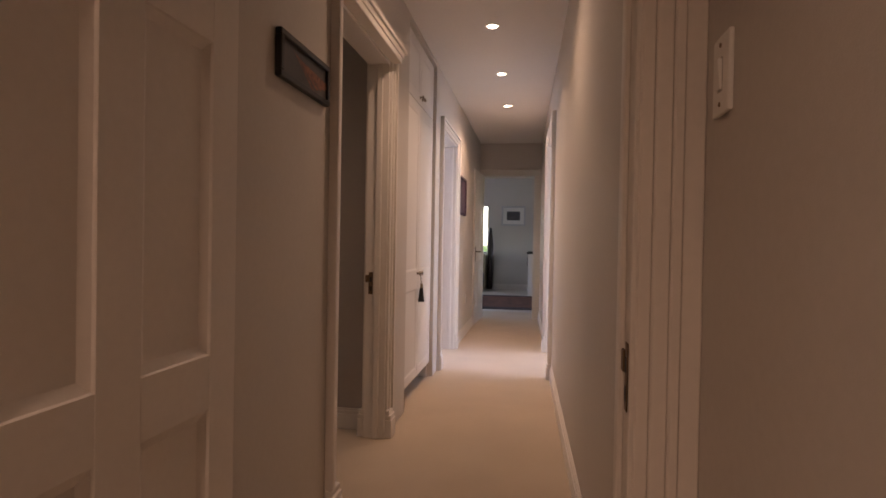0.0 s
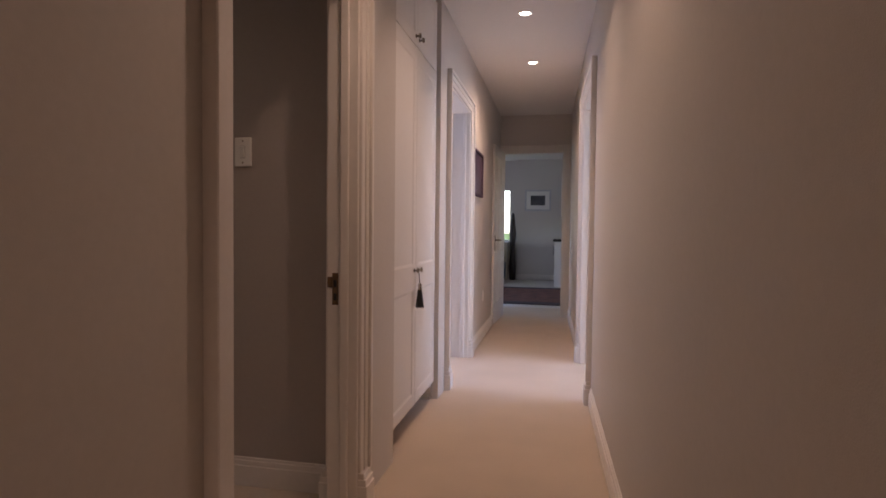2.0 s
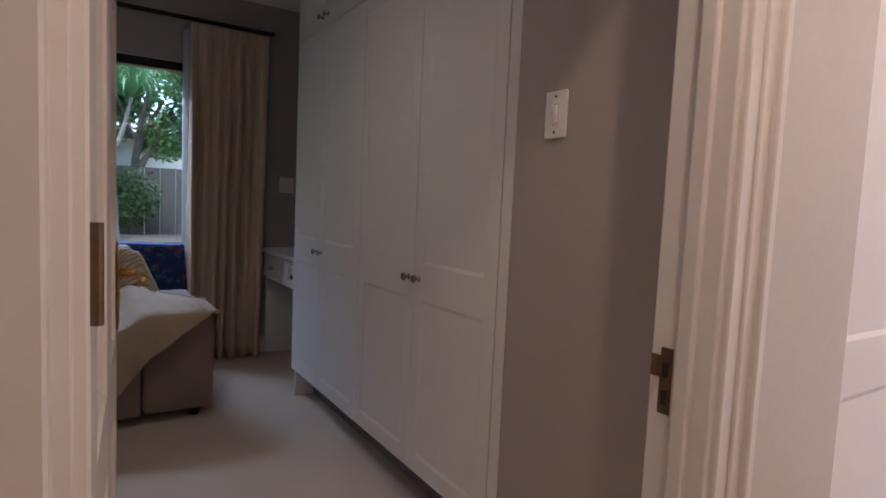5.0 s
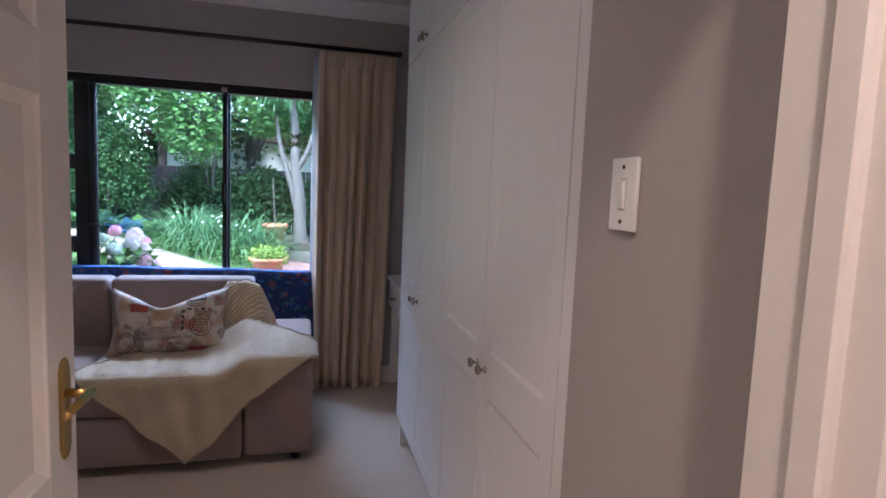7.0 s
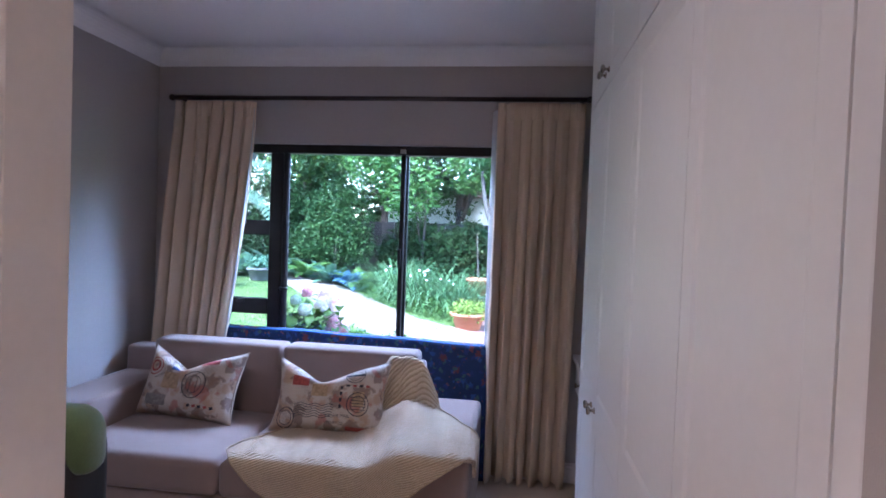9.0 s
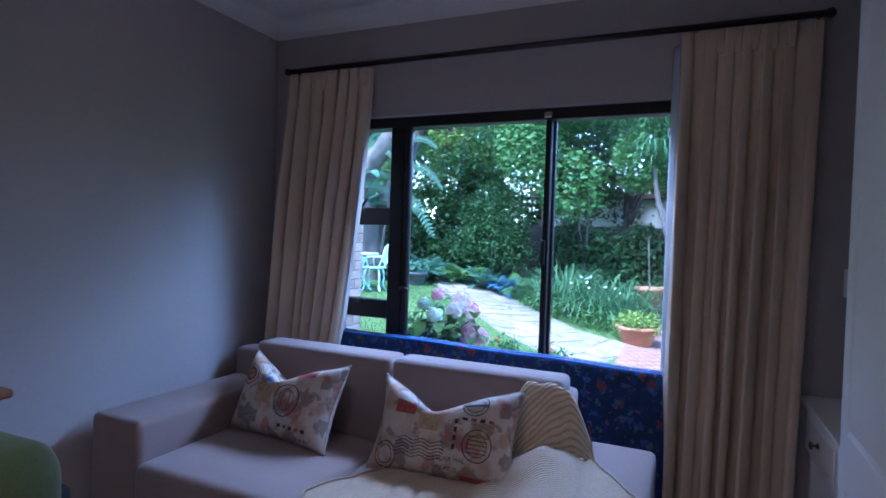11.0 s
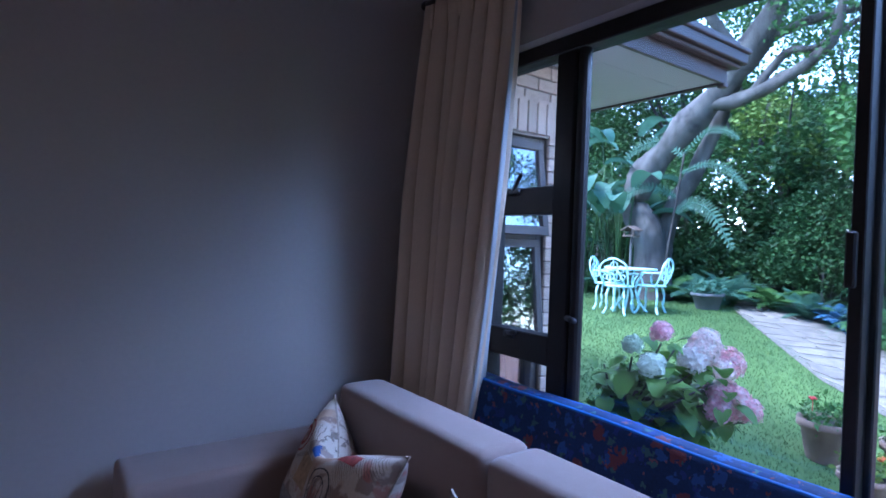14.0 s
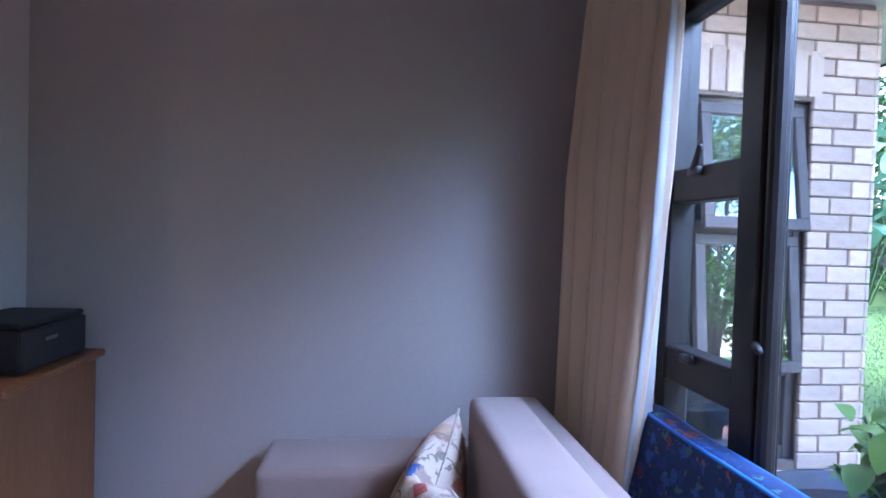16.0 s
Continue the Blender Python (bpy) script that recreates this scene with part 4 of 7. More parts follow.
def words(parent, text, x, z, size, material, turn=0.0):
    """Letters laid onto the cushion's front."""
    cu = bpy.data.curves.new("letters", "FONT")
    cu.body, cu.size, cu.align_x, cu.align_y = text, size, "CENTER", "CENTER"
    cu.resolution_u = 2
    ob = bpy.data.objects.new("letters", cu)
    me = bpy.data.meshes.new_from_object(ob)
    bpy.data.objects.remove(ob)
    c, s = math.cos(turn), math.sin(turn)
    for v in me.vertices:
        px, pz = x + v.co.x * c - v.co.y * s, z + v.co.x * s + v.co.y * c
        p = cush(*cush_inv(px, pz), -1)
        v.co = (p.x, p.y - 0.0026, p.z)
    me.materials.append(material)
    part("letters", me, None, parent)


def cushion(label, at, tilt, rz, kind):
    t = thing("cushion", label, "cushion", at, group="cushions on the sofa")
    t.matrix_basis = pose(*at, 0, 0, rz) @ pose(0, 0, 0, tilt, 0, 0)
    n, m = 44, 34
    verts, faces = [], []
    for side in (-1, 1):
        k0 = len(verts)
        for j in range(m + 1):
            for i in range(n + 1):
                verts.append(cush(-1 + 2 * i / n, -1 + 2 * j / m, side))
        for j in range(m):
            for i in range(n):
                k = k0 + j * (n + 1) + i
                f = (k, k + 1, k + n + 2, k + n + 1)
                faces.append(f if side < 0 else f[::-1])
    me = raw_mesh("cover", [tuple(v) for v in verts], faces, M_CUSH, True)
    part("cover", me, None, t, "cream cotton printed with old postmarks")
    rim = [cush(-1 + 2 * k / 20, -1, 1) for k in range(20)] + [cush(1, -1 + 2 * k / 20, 1) for k in range(20)]
    rim += [cush(1 - 2 * k / 20, 1, 1) for k in range(20)] + [cush(-1, 1 - 2 * k / 20, 1) for k in range(20)]
    part("piping", pipe(rim, 0.0035, M_SEAM, True, 6), None, t, "thin piped seam")
    if kind == 0:
        for piece in (ring(0.075, -0.005, 0.072, 0.005), ring(0.075, -0.005, 0.046, 0.003), strip(0.055, -0.045, 0.055, 0.035, 0.003), strip(0.095, -0.045, 0.095, 0.035, 0.003)):
            decal(t, "postmark", piece, M_INK)
        words(t, "NEW YORK", 0.018, -0.005, 0.02, M_INK, 1.57)
        decal(t, "postmark", ring(-0.20, 0.075, 0.055, 0.006), M_REDINK)
        decal(t, "postmark", ring(-0.20, 0.075, 0.036, 0.012), M_REDINK)
        decal(t, "stamp", patch(-0.085, -0.035, 0.075, 0.15), M_BLUEINK)
        decal(t, "stamp", patch(0.08, 0.18, 0.115, 0.15), M_REDINK)
        decal(t, "stamp", patch(-0.12, -0.02, -0.04, 0.05), M_TANINK)
        decal(t, "stamp", patch(-0.2, -0.07, -0.13, -0.075), M_GREYINK)
        words(t, "PORTES ANS", -0.13, 0.03, 0.018, M_INK, 0.5)
        for k in range(5):
            decal(t, "dash", strip(0.06 + k * 0.034, -0.115, 0.08 + k * 0.034, -0.11, 0.014, 2), M_REDINK if k % 2 else M_INK)
    else:
        for piece in [ring(0.16, -0.04, 0.058, 0.004), ring(0.16, -0.04, 0.04, 0.003)] + [strip(0.12, -0.065 + k * 0.014, 0.2, -0.065 + k * 0.014, 0.003) for k in range(5)]:
            decal(t, "postmark", piece, M_INK)
        decal(t, "stamp", patch(0.13, 0.19, -0.05, 0.02, 4), M_TANINK)
        waves = []
        for k in range(6):
            for i in range(14):
                xa, xb = -0.16 + i * 0.014, -0.16 + (i + 1) * 0.014
                f = lambda x: -0.05 - k * 0.012 + 0.006 * math.sin(x * 90)
                waves += strip(xa, f(xa), xb, f(xb), 0.003, 1)
        for k in range(6):
            decal(t, "wave_line", waves[k * 14:(k + 1) * 14], M_INK)
        for piece in (ring(-0.2, -0.12, 0.05, 0.004), ring(-0.2, -0.12, 0.035, 0.003), ring(0.13, 0.115, 0.05, 0.004), ring(0.13, 0.115, 0.034, 0.003), strip(0.085, 0.115, 0.175, 0.115, 0.012)):
            decal(t, "postmark", piece, M_INK)
        decal(t, "stamp", patch(-0.08, 0.0, -0.01, 0.06), M_TANINK)
        decal(t, "stamp", patch(-0.19, -0.1, 0.04, 0.10), M_REDINK)
        for k in range(4):
            decal(t, "dash", strip(0.07, 0.045 - k * 0.03, 0.07, 0.027 - k * 0.03, 0.012, 2), M_INK)
            decal(t, "dash", strip(0.09 + k * 0.034, 0.05, 0.11 + k * 0.034, 0.05, 0.012, 2), M_REDINK if k % 2 else M_INK)
        words(t, "VIA AIR MAIL", 0.06, -0.10, 0.022, M_INK, 0.0)
        words(t, "MEXICO", 0.05, -0.135, 0.022, M_INK, 0.0)
        decal(t, "stamp", patch(0.1, 0.23, -0.168, -0.15), M_REDINK)
    return t


# front (-y of the cushion) turned to +x
cushion("cream cushion printed with postmarks, chopped at the top, on the sofa", (-2.88, 1.58, 0.625), -24, 82, 0)
cushion("cream cushion printed with airmail stamps, on the sofa", (-2.84, 2.35, 0.625), -26, 93, 1)


# ---- knitted throw ----
def knit():
    m = mat("cream_chunky_knit", (0.64, 0.505, 0.345), 0.95, 0.08, 12, 120, sheen=0.2)
    nt = m.node_tree
    b = nt.nodes["Principled BSDF"]
    uv = nt.nodes.new("ShaderNodeUVMap")
    wv = nt.nodes.new("ShaderNodeTexWave")
    wv.inputs["Scale"].default_value = 34
    wv.inputs["Distortion"].default_value = 1.2
    wv.inputs["Detail"].default_value = 2
    wv.inputs["Detail Scale"].default_value = 6
    nt.links.new(uv.outputs["UV"], wv.inputs["Vector"])
    bp = nt.nodes.new("ShaderNodeBump")
    bp.inputs["Strength"].default_value = 1.0
    bp.inputs["Distance"].default_value = 0.005
    nt.links.new(wv.outputs["Fac"], bp.inputs["Height"])
    nt.links.new(bp.outputs["Normal"], b.inputs["Normal"])
    # shade in the grooves between ribs, multiplied into the wool's colour
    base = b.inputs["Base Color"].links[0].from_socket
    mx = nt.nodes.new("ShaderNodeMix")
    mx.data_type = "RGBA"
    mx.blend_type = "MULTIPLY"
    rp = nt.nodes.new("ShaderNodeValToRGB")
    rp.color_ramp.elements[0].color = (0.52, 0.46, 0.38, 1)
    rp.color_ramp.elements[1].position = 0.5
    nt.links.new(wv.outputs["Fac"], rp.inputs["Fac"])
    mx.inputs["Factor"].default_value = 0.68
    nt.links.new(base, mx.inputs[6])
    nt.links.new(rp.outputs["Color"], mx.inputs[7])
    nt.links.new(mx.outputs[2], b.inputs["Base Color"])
    return m


def rest_z(x, y):
    """Top of the sofa under the throw, with the steps eased."""
    s = lambda a, b, v: max(0.0, min(1.0, (v - a) / (b - a)))
    e = lambda q: q * q * (3 - 2 * q)
    seat = 0.472
    arm = 0.545 - 0.472
    back = 0.78 - 0.472
    z = seat + arm * e(s(2.62, 2.80, y))
    z = max(z, seat + back * e(1 - s(-3.03, -2.90, x)) * e(s(2.45, 2.62, y)) * e(1 - s(2.76, 2.95, y)))
    z += 0.10 * math.exp(-((x + 2.86) / 0.13) ** 2 - ((y - 2.68) / 0.13) ** 2)
    return z


def throw():
    t = thing("knitted_throw", "cream chunky ribbed knitted throw draped over the sofa's arm and seat", "blanket")
    NU, NV = 90, 110
    verts, faces, uvs = [], [], []
    s_edge = 0.62                    # from the back of the throw to the front of the seat
    for j in range(NV + 1):
        v = j / NV
        for i in range(NU + 1):
            u = i / NU               # 0: towards the blank wall, 1: over the arm
            left = 2.28 - 0.30 * min(1, v * 1.6) + 0.53 * max(0, v - 0.55) / 0.45
            right = 2.86 + 0.33 * min(1, v * 2.2) - (0.69 * max(0, v - 0.52) / 0.48)
            y = left + (right - left) * u
            s = v * 1.06
            hang = s - s_edge
            fold = 0.012 * math.sin(y * 26 + v * 4) + 0.008 * math.sin(y * 47 - v * 9)
            if hang <= 0:
                x = -3.02 + s
                z = rest_z(x, y) + 0.012 + abs(fold) * 0.6
            else:
                q = min(1.0, hang / 0.07)
                x = -2.40 + 0.045 * math.sin(q * math.pi / 2) + fold * 0.9 * min(1, hang * 5)
                z = rest_z(-2.41, y) + 0.012 - max(0, hang - 0.02)
            over = max(0.0, y - 3.07)
            if over > 0:                 # turned down over the arm's outer side
                z -= over * 0.95
                y = 3.07 + min(0.035, over * 1.5)
            z = max(z, 0.008)
            verts.append((x, y, z))
            uvs.append((y * 0.35 + s * 0.94, s))
    for j in range(NV):
        for i in range(NU):
            k = j * (NU + 1) + i
            faces.append((k, k + 1, k + NU + 2, k + NU + 1))
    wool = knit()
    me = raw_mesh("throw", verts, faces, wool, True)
    lay = me.uv_layers.new(name="UVMap")
    for lp in me.loops:
        lay.data[lp.index].uv = uvs[lp.vertex_index]
    p = part("knit", me, None, t)
    so = p.modifiers.new("thickness", "SOLIDIFY")
    so.thickness = 0.012
    so.offset = 1
    lift = Vector((0.004, 0, 0.006))
    front = [Vector(verts[NV * (NU + 1) + i]) + lift for i in range(0, NU + 1, 2)]
    sides = [[Vector(verts[j * (NU + 1) + i]) + lift for j in range(0, NV + 1, 2)] for i in (0, NU)]
    for line in [front] + sides:
        part("hem", pipe(line, 0.003, wool, n=8), None, p, "thick knitted hem")


throw()

# ---- desk ----
dk = thing("built_in_desk", "white built-in dressing desk with moulded drawers beside the wardrobe", "desk")
part("top", bx(-3.545, -2.555, 3.60, 4.155, 0.745, 0.775, bevel=0.004), M_CUP, dk)
for x0, x1 in ((-3.53, -3.06), (-3.05, -2.58)):
    bm = routed_door(x1 - x0, 0.57, 0.735, [(0.595, 0.71)])
    d = part("drawer", bm, M_CUP, dk, m=pose(x0, 3.62, 0))
    knob(d, (x1 - x0) / 2, 0.65, M_CHROME)
part("leg_panel", bx(-3.545, -3.52, 3.64, 4.15, 0, 0.744), M_CUP, dk)
part("drawer_box", bx(-3.52, -2.555, 3.64, 4.15, 0.575, 0.744), M_CUP, dk)

# ---- wooden chest with a black printer, against the blank wall ----
M_PINE = mat("orange_brown_wood", (0.24, 0.10, 0.035), 0.45, 0.15, 4, 60, 0.1, 90, stretch=(1, 1, 0.2))
ch = thing("wooden_chest", "orange-brown wooden chest with a plain side", "chest")
part("body", bx(-1.833, -1.0, 0.925, 1.42, 0.0, 0.865, bevel=0.004), M_PINE, ch)
part("top", bx(-1.863, -0.97, 0.925, 1.44, 0.866, 0.89, bevel=0.006), M_PINE, ch)
for k in range(3):
    dr = part("drawer", bx(-1.783, -1.05, 1.421, 1.435, 0.06 + k * 0.27, 0.31 + k * 0.27, bevel=0.004), M_PINE, ch)
    for x in (-1.6, -1.2):
        bm = bmesh.new()
        ball(bm, (x, 1.445, 0.19 + k * 0.27), 0.014)
        part("knob", bm, M_BRASS, dr, "", True)
pr = thing("printer", "flat black plastic printer on the wooden chest", "printer")
bm = bmesh.new()
box(bm, -1.818, -1.36, 0.96, 1.30, 0.892, 1.01, 0.012, 2)
part("body", bm, M_BLACK, pr)
part("lid", bx(-1.813, -1.365, 0.965, 1.295, 1.011, 1.028, bevel=0.006), M_BLACK, pr)
part("label", bx(-1.819, -1.818, 1.13, 1.19, 0.965, 0.975), mat("grey_print", (0.2, 0.2, 0.21), 0.5), pr, "small grey mark")

# ---- green upholstered chair beside the door ----
gc = thing("green_chair", "olive green chair with a rolled back and dark shawl", "chair")
M_OLIVE = mat("olive_velvet", (0.085, 0.13, 0.04), 0.8, 0.15, 10, 200, 0.3, 300, sheen=0.4)
bm = bmesh.new()
box(bm, -1.585, -1.455, 1.60, 2.13, 0.80, 0.97, 0.064, 6)
for v in bm.verts:
    v.co.z -= 0.05 * ((v.co.y - 1.87) / 0.27) ** 4
part("backrest", bm, M_OLIVE, gc, "", True)
bm = bmesh.new()
box(bm, -1.56, -1.06, 1.62, 2.12, 0.38, 0.48, 0.04, 3)
part("seat", bm, M_OLIVE, gc, "", True)
bm = bmesh.new()
box(bm, -1.60, -1.44, 1.63, 2.10, 0.46, 0.86, 0.03, 3)
bmesh.ops.subdivide_edges(bm, edges=[e for e in bm.edges if e.calc_length() > 0.2], cuts=8, use_grid_fill=True)
for v in bm.verts:
    v.co.x += 0.012 * math.sin(v.co.y * 45 + v.co.z * 6)
    v.co.z += 0.012 * math.sin(v.co.y * 31) if v.co.z < 0.5 else 0
part("shawl", bm, M_BLACK, gc, "dark shawl over the back", True)
for x in (-1.53, -1.1):
    for y in (1.66, 2.08):
        bm = bmesh.new()
        cyl(bm, (x, y, 0), (x, y, 0.385), 0.016, 0.02)
        part("leg", bm, M_RODM, gc, "", True)


# ---- pictures in the passage ----
def blurred_print(name, cols, scale):
    m = mat(name, cols[0], 0.4, 0.3, scale, 60, color2=cols[1])
    return m


def picture(label, at, rz, w, h, cols, frame_mat, mount=0.0, deep=0.022):
    """In the local x-z plane, facing -y."""
    t = thing("framed_picture", label, "picture", at, rz)
    f = 0.02 if not mount else 0.035
    bm = bmesh.new()
    for x0, x1, z0, z1 in ((-w / 2, w / 2, -h / 2, -h / 2 + f), (-w / 2, w / 2, h / 2 - f, h / 2), (-w / 2, -w / 2 + f, -h / 2 + f, h / 2 - f), (w / 2 - f, w / 2, -h / 2 + f, h / 2 - f)):
        box(bm, x0, x1, -deep, 0, z0, z1, 0.003)
    part("frame", bm, frame_mat, t)
    if mount:
        part("mount", bx(-w / 2 + f, w / 2 - f, -0.008, -0.002, -h / 2 + f, h / 2 - f), M_PLATE, t)
    i = f + mount
    p = part("print", bx(-w / 2 + i, w / 2 - i, -0.013, -0.009 if mount else -0.002, -h / 2 + i, h / 2 - i), blurred_print("print_" + label.split()[0], cols, 7), t)
    return t, p


M_SILVER = mat("silver_frame", (0.55, 0.55, 0.58), 0.35, 0.1, 20, metal=0.7)
t, p = picture("small black framed picture of brown slanting strokes on the passage wall", (XL1 + 0.045, 2.157, 1.617), 90, 0.387, 0.141, ((0.02, 0.018, 0.02), (0.05, 0.04, 0.04)), M_BLACK)
M_RUST = mat("rust_paint", (0.26, 0.10, 0.06), 0.6, 0.3, 40)
for k in range(5):
    bm = bmesh.new()
    v = [bm.verts.new(c) for c in ((-0.11 + k * 0.006, -0.0145, 0.04 - 0.004 * k), (0.05 + 0.035 * k, -0.0145, -0.05 + 0.008 * k), (0.07 + 0.035 * k, -0.0145, -0.045 + 0.012 * k))]
    bm.faces.new(v)
    part("brush_stroke", bm, M_RUST, p)
picture("dark violet canvas picture on the passage wall", (XL1, 6.42, 1.57), 90, 0.55, 0.40, ((0.05, 0.03, 0.06), (0.16, 0.10, 0.16)), mat("violet_canvas_edge", (0.07, 0.04, 0.07), 0.7), deep=0.03)

# ---- far room, seen through the end doorway ----
M_TILE = mat("pale_floor_tile", (0.52, 0.47, 0.43), 0.35, 0.06, 3, 50)
bm = bmesh.new()
box(bm, -2.7, 3.5, 9.3, 14.1, -0.06, 0.0)
structure("floor_far_room", bm, M_TILE, "pale tiled floor of the far living room", "floor")
bm = bmesh.new()
panel_wall(bm, "y", 13.95, 14.1, -2.7, 3.5, 0, 2.7, [(-1.5, -0.28, 0.86, 1.95)])
box(bm, -0.1, 1.6, 13.75, 13.95, 0, 2.7)
# side openings out of view, added to let daylight in
panel_wall(bm, "x", -2.7, -2.6, YF + 0.12, 14.1, 0, 2.7, [(9.5, 13.0, 0.4, 2.2)])
panel_wall(bm, "x", 3.4, 3.5, YF + 0.12, 14.1, 0, 2.7, [(10.0, 12.4, 0.7, 2.1)])
structure("wall_far_room", bm, M_WALL, "off-white walls of the far living room", "wall")
bm = bmesh.new()
box(bm, -2.6, 3.4, YF + 0.12, 13.95, 2.6, 2.7)
structure("ceiling_far_room", bm, M_CEIL, "white ceiling of the far living room", "ceiling")
skirting("baseboard", [("y", 13.75, -1, -0.1, 1.6)])
rug = thing("persian_rug", "dark red patterned woollen rug on the tiles", "rug")
M_RUG = mat("red_rug", (0.10, 0.022, 0.016), 0.95, 0.3, 6, 40, 0.5, 200, color2=(0.20, 0.07, 0.04))
M_RUGB = mat("dark_rug_border", (0.035, 0.018, 0.025), 0.95, 0.3, 20, 60, 0.5, 200)
part("field", bx(-0.85, 1.15, 9.85, 11.75, 0.0, 0.010, bevel=0.003), M_RUG, rug)
for x0, x1, y0, y1 in ((-1.1, 1.4, 9.6, 9.85), (-1.1, 1.4, 11.75, 12.0), (-1.1, -0.85, 9.85, 11.75), (1.15, 1.4, 9.85, 11.75)):
    part("border", bx(x0, x1, y0, y1, 0, 0.0105, bevel=0.003), M_RUGB, rug)
picture("silver framed dark landscape with a white mount on the far wall", (0.34, 13.75, 1.72), 0, 0.56, 0.46, ((0.03, 0.035, 0.05), (0.12, 0.12, 0.13)), M_SILVER, 0.09)
kc = thing("kitchen_counter", "white kitchen base unit with a black counter top", "kitchen unit")
part("body", bx(0.72, 1.6, 12.3, 13.74, 0.0, 0.86, bevel=0.004), M_CUP, kc)
part("worktop", bx(0.69, 1.6, 12.27, 13.745, 0.861, 0.90, bevel=0.004), M_BLACK, kc)
bm = bmesh.new()
cyl(bm, (0.70, 12.5, 0.60), (0.70, 12.5, 0.78), 0.008, n=8)
part("handle", bm, M_CHROME, kc, "", True)
kw = thing("wall_cupboard", "white kitchen wall cupboard", "kitchen unit", (0, 0, 0))
part("body", bx(0.85, 1.6, 12.6, 13.74, 1.35, 2.2, bevel=0.004), M_CUP, kw)
part("door", bx(0.832, 0.849, 12.62, 13.2, 1.36, 2.19, bevel=0.003), M_CUP, kw)
bc = thing("beige_cabinet", "beige low cabinet under the far window", "cabinet")
part("body", bx(-0.95, -0.28, 13.45, 13.94, 0, 0.80, bevel=0.006), mat("beige_laminate", (0.45, 0.38, 0.28), 0.5), bc)
part("top", bx(-0.97, -0.26, 13.43, 13.945, 0.801, 0.825, bevel=0.005), mat("beige_top", (0.5, 0.43, 0.33), 0.4), bc)
sc = thing("dark_sculpture", "tall dark wooden carving standing beside the cabinet", "ornament")
bm = bmesh.new()
lathe(bm, [(0.06, 0), (0.07, 0.3), (0.05, 0.7), (0.075, 1.0), (0.055, 1.2), (0.03, 1.42), (0.0005, 1.45)], (-0.18, 13.62, 0), 12)
part("carving", bm, M_RODM, sc, "", True)
ac = thing("armchair", "dark blue armchair beside the rug", "chair")
part("seat", soft_box(-0.95, -0.28, 12.6, 13.2, 0.08, 0.42, 0.04), mat("dark_blue_cloth", (0.04, 0.045, 0.08), 0.9), ac, "", True)
part("backrest", soft_box(-0.95, -0.80, 12.6, 13.2, 0.4, 0.85, 0.05), mat("dark_blue_cloth", (0.04, 0.045, 0.08), 0.9), ac, "", True)
part("arm", soft_box(-0.8, -0.28, 12.6, 12.74, 0.4, 0.66, 0.04), mat("dark_blue_cloth", (0.04, 0.045, 0.08), 0.9), ac, "", True)
for y in (11.2, 12.3):
    t = thing("downlight", "small round recessed downlight in the far room", "ceiling light", (0.95, y, 2.6), group="far room downlights")
    bm = bmesh.new()
    lathe(bm, [(0.05, 0.0), (0.048, -0.005), (0.04, -0.004), (0.0005, -0.004)], n=20)
    part("lens", bm, M_GLOW, t, "glowing lamp glass", True)

# ---- outside: ground ----
def gz(x, y):
    q = min(5.0, max(-1.8, y))
    z = -0.245 - 0.142 * (q - 0.5) + 0.048 * max(0.0, min(8.0, -x - 6))
    return z


M_GRASS = mat("lawn_soil_green", (0.075, 0.13, 0.040), 0.9, 0.12, 1.5, 60, 0.6, 120, spec=0.1, color2=(0.11, 0.175, 0.05))
xs = [-3.66, -4.4, -5, -5.6, -6, -6.5, -7, -8, -9, -10, -11, -12, -13, -14, -16, -20, -30, -60, -300]
ys = [-300, -60, -30, -20, -12, -8, -6, -5, -4, -3, -2, -1, 0, 1, 2, 3, 4, 5, 6, 8, 12, 30, 60, 300]
verts = [(x, y, gz(x, y)) for x in xs for y in ys]
faces = [(i * len(ys) + j, i * len(ys) + j + 1, (i + 1) * len(ys) + j + 1, (i + 1) * len(ys) + j) for i in range(len(xs) - 1) for j in range(len(ys) - 1)]
tagged(new("ground", raw_mesh("ground", verts, faces, M_GRASS, True)), "green garden lawn reaching away under the trees", "ground", "", "structure")
bm = bmesh.new()
for x0, x1, y0, y1 in ((-3.77, 300, -300, -2.4), (-3.77, 300, 14.2, 300), (4.5, 300, -2.4, 14.2)):
    box(bm, x0, x1, y0, y1, -0.3, -0.25)
structure("ground_behind_house", bm, M_GRASS, "green lawn behind the house", "ground")

rng = np.random.default_rng(7)


def blades(name, label, category, n, place, h, w, material, lean=0.5, kind="stuff"):
    """Upright three-sided leaves: place(k) gives x, y."""
    v, f = [], []
    for k in range(n):
        x, y = place(k)
        z = gz(x, y)
        a = rng.uniform(0, 6.283)
        hh = h * rng.uniform(0.6, 1.3)
        dx, dy = math.cos(a), math.sin(a)
        b = rng.uniform(0, 6.283)
        lx, ly = lean * hh * math.cos(b) * rng.uniform(0.2, 1), lean * hh * math.sin(b) * rng.uniform(0.2, 1)
        i = len(v)
        v += [(x - dx * w, y - dy * w, z), (x + dx * w, y + dy * w, z), (x + lx, y + ly, z + hh)]
        f.append((i, i + 1, i + 2))
    return tagged(new(name, raw_mesh(name, v, f, material)), label, category, "", kind)


M_BLADE = leaf_mat("grass_blades", (0.078, 0.142, 0.052), (0.092, 0.160, 0.062))


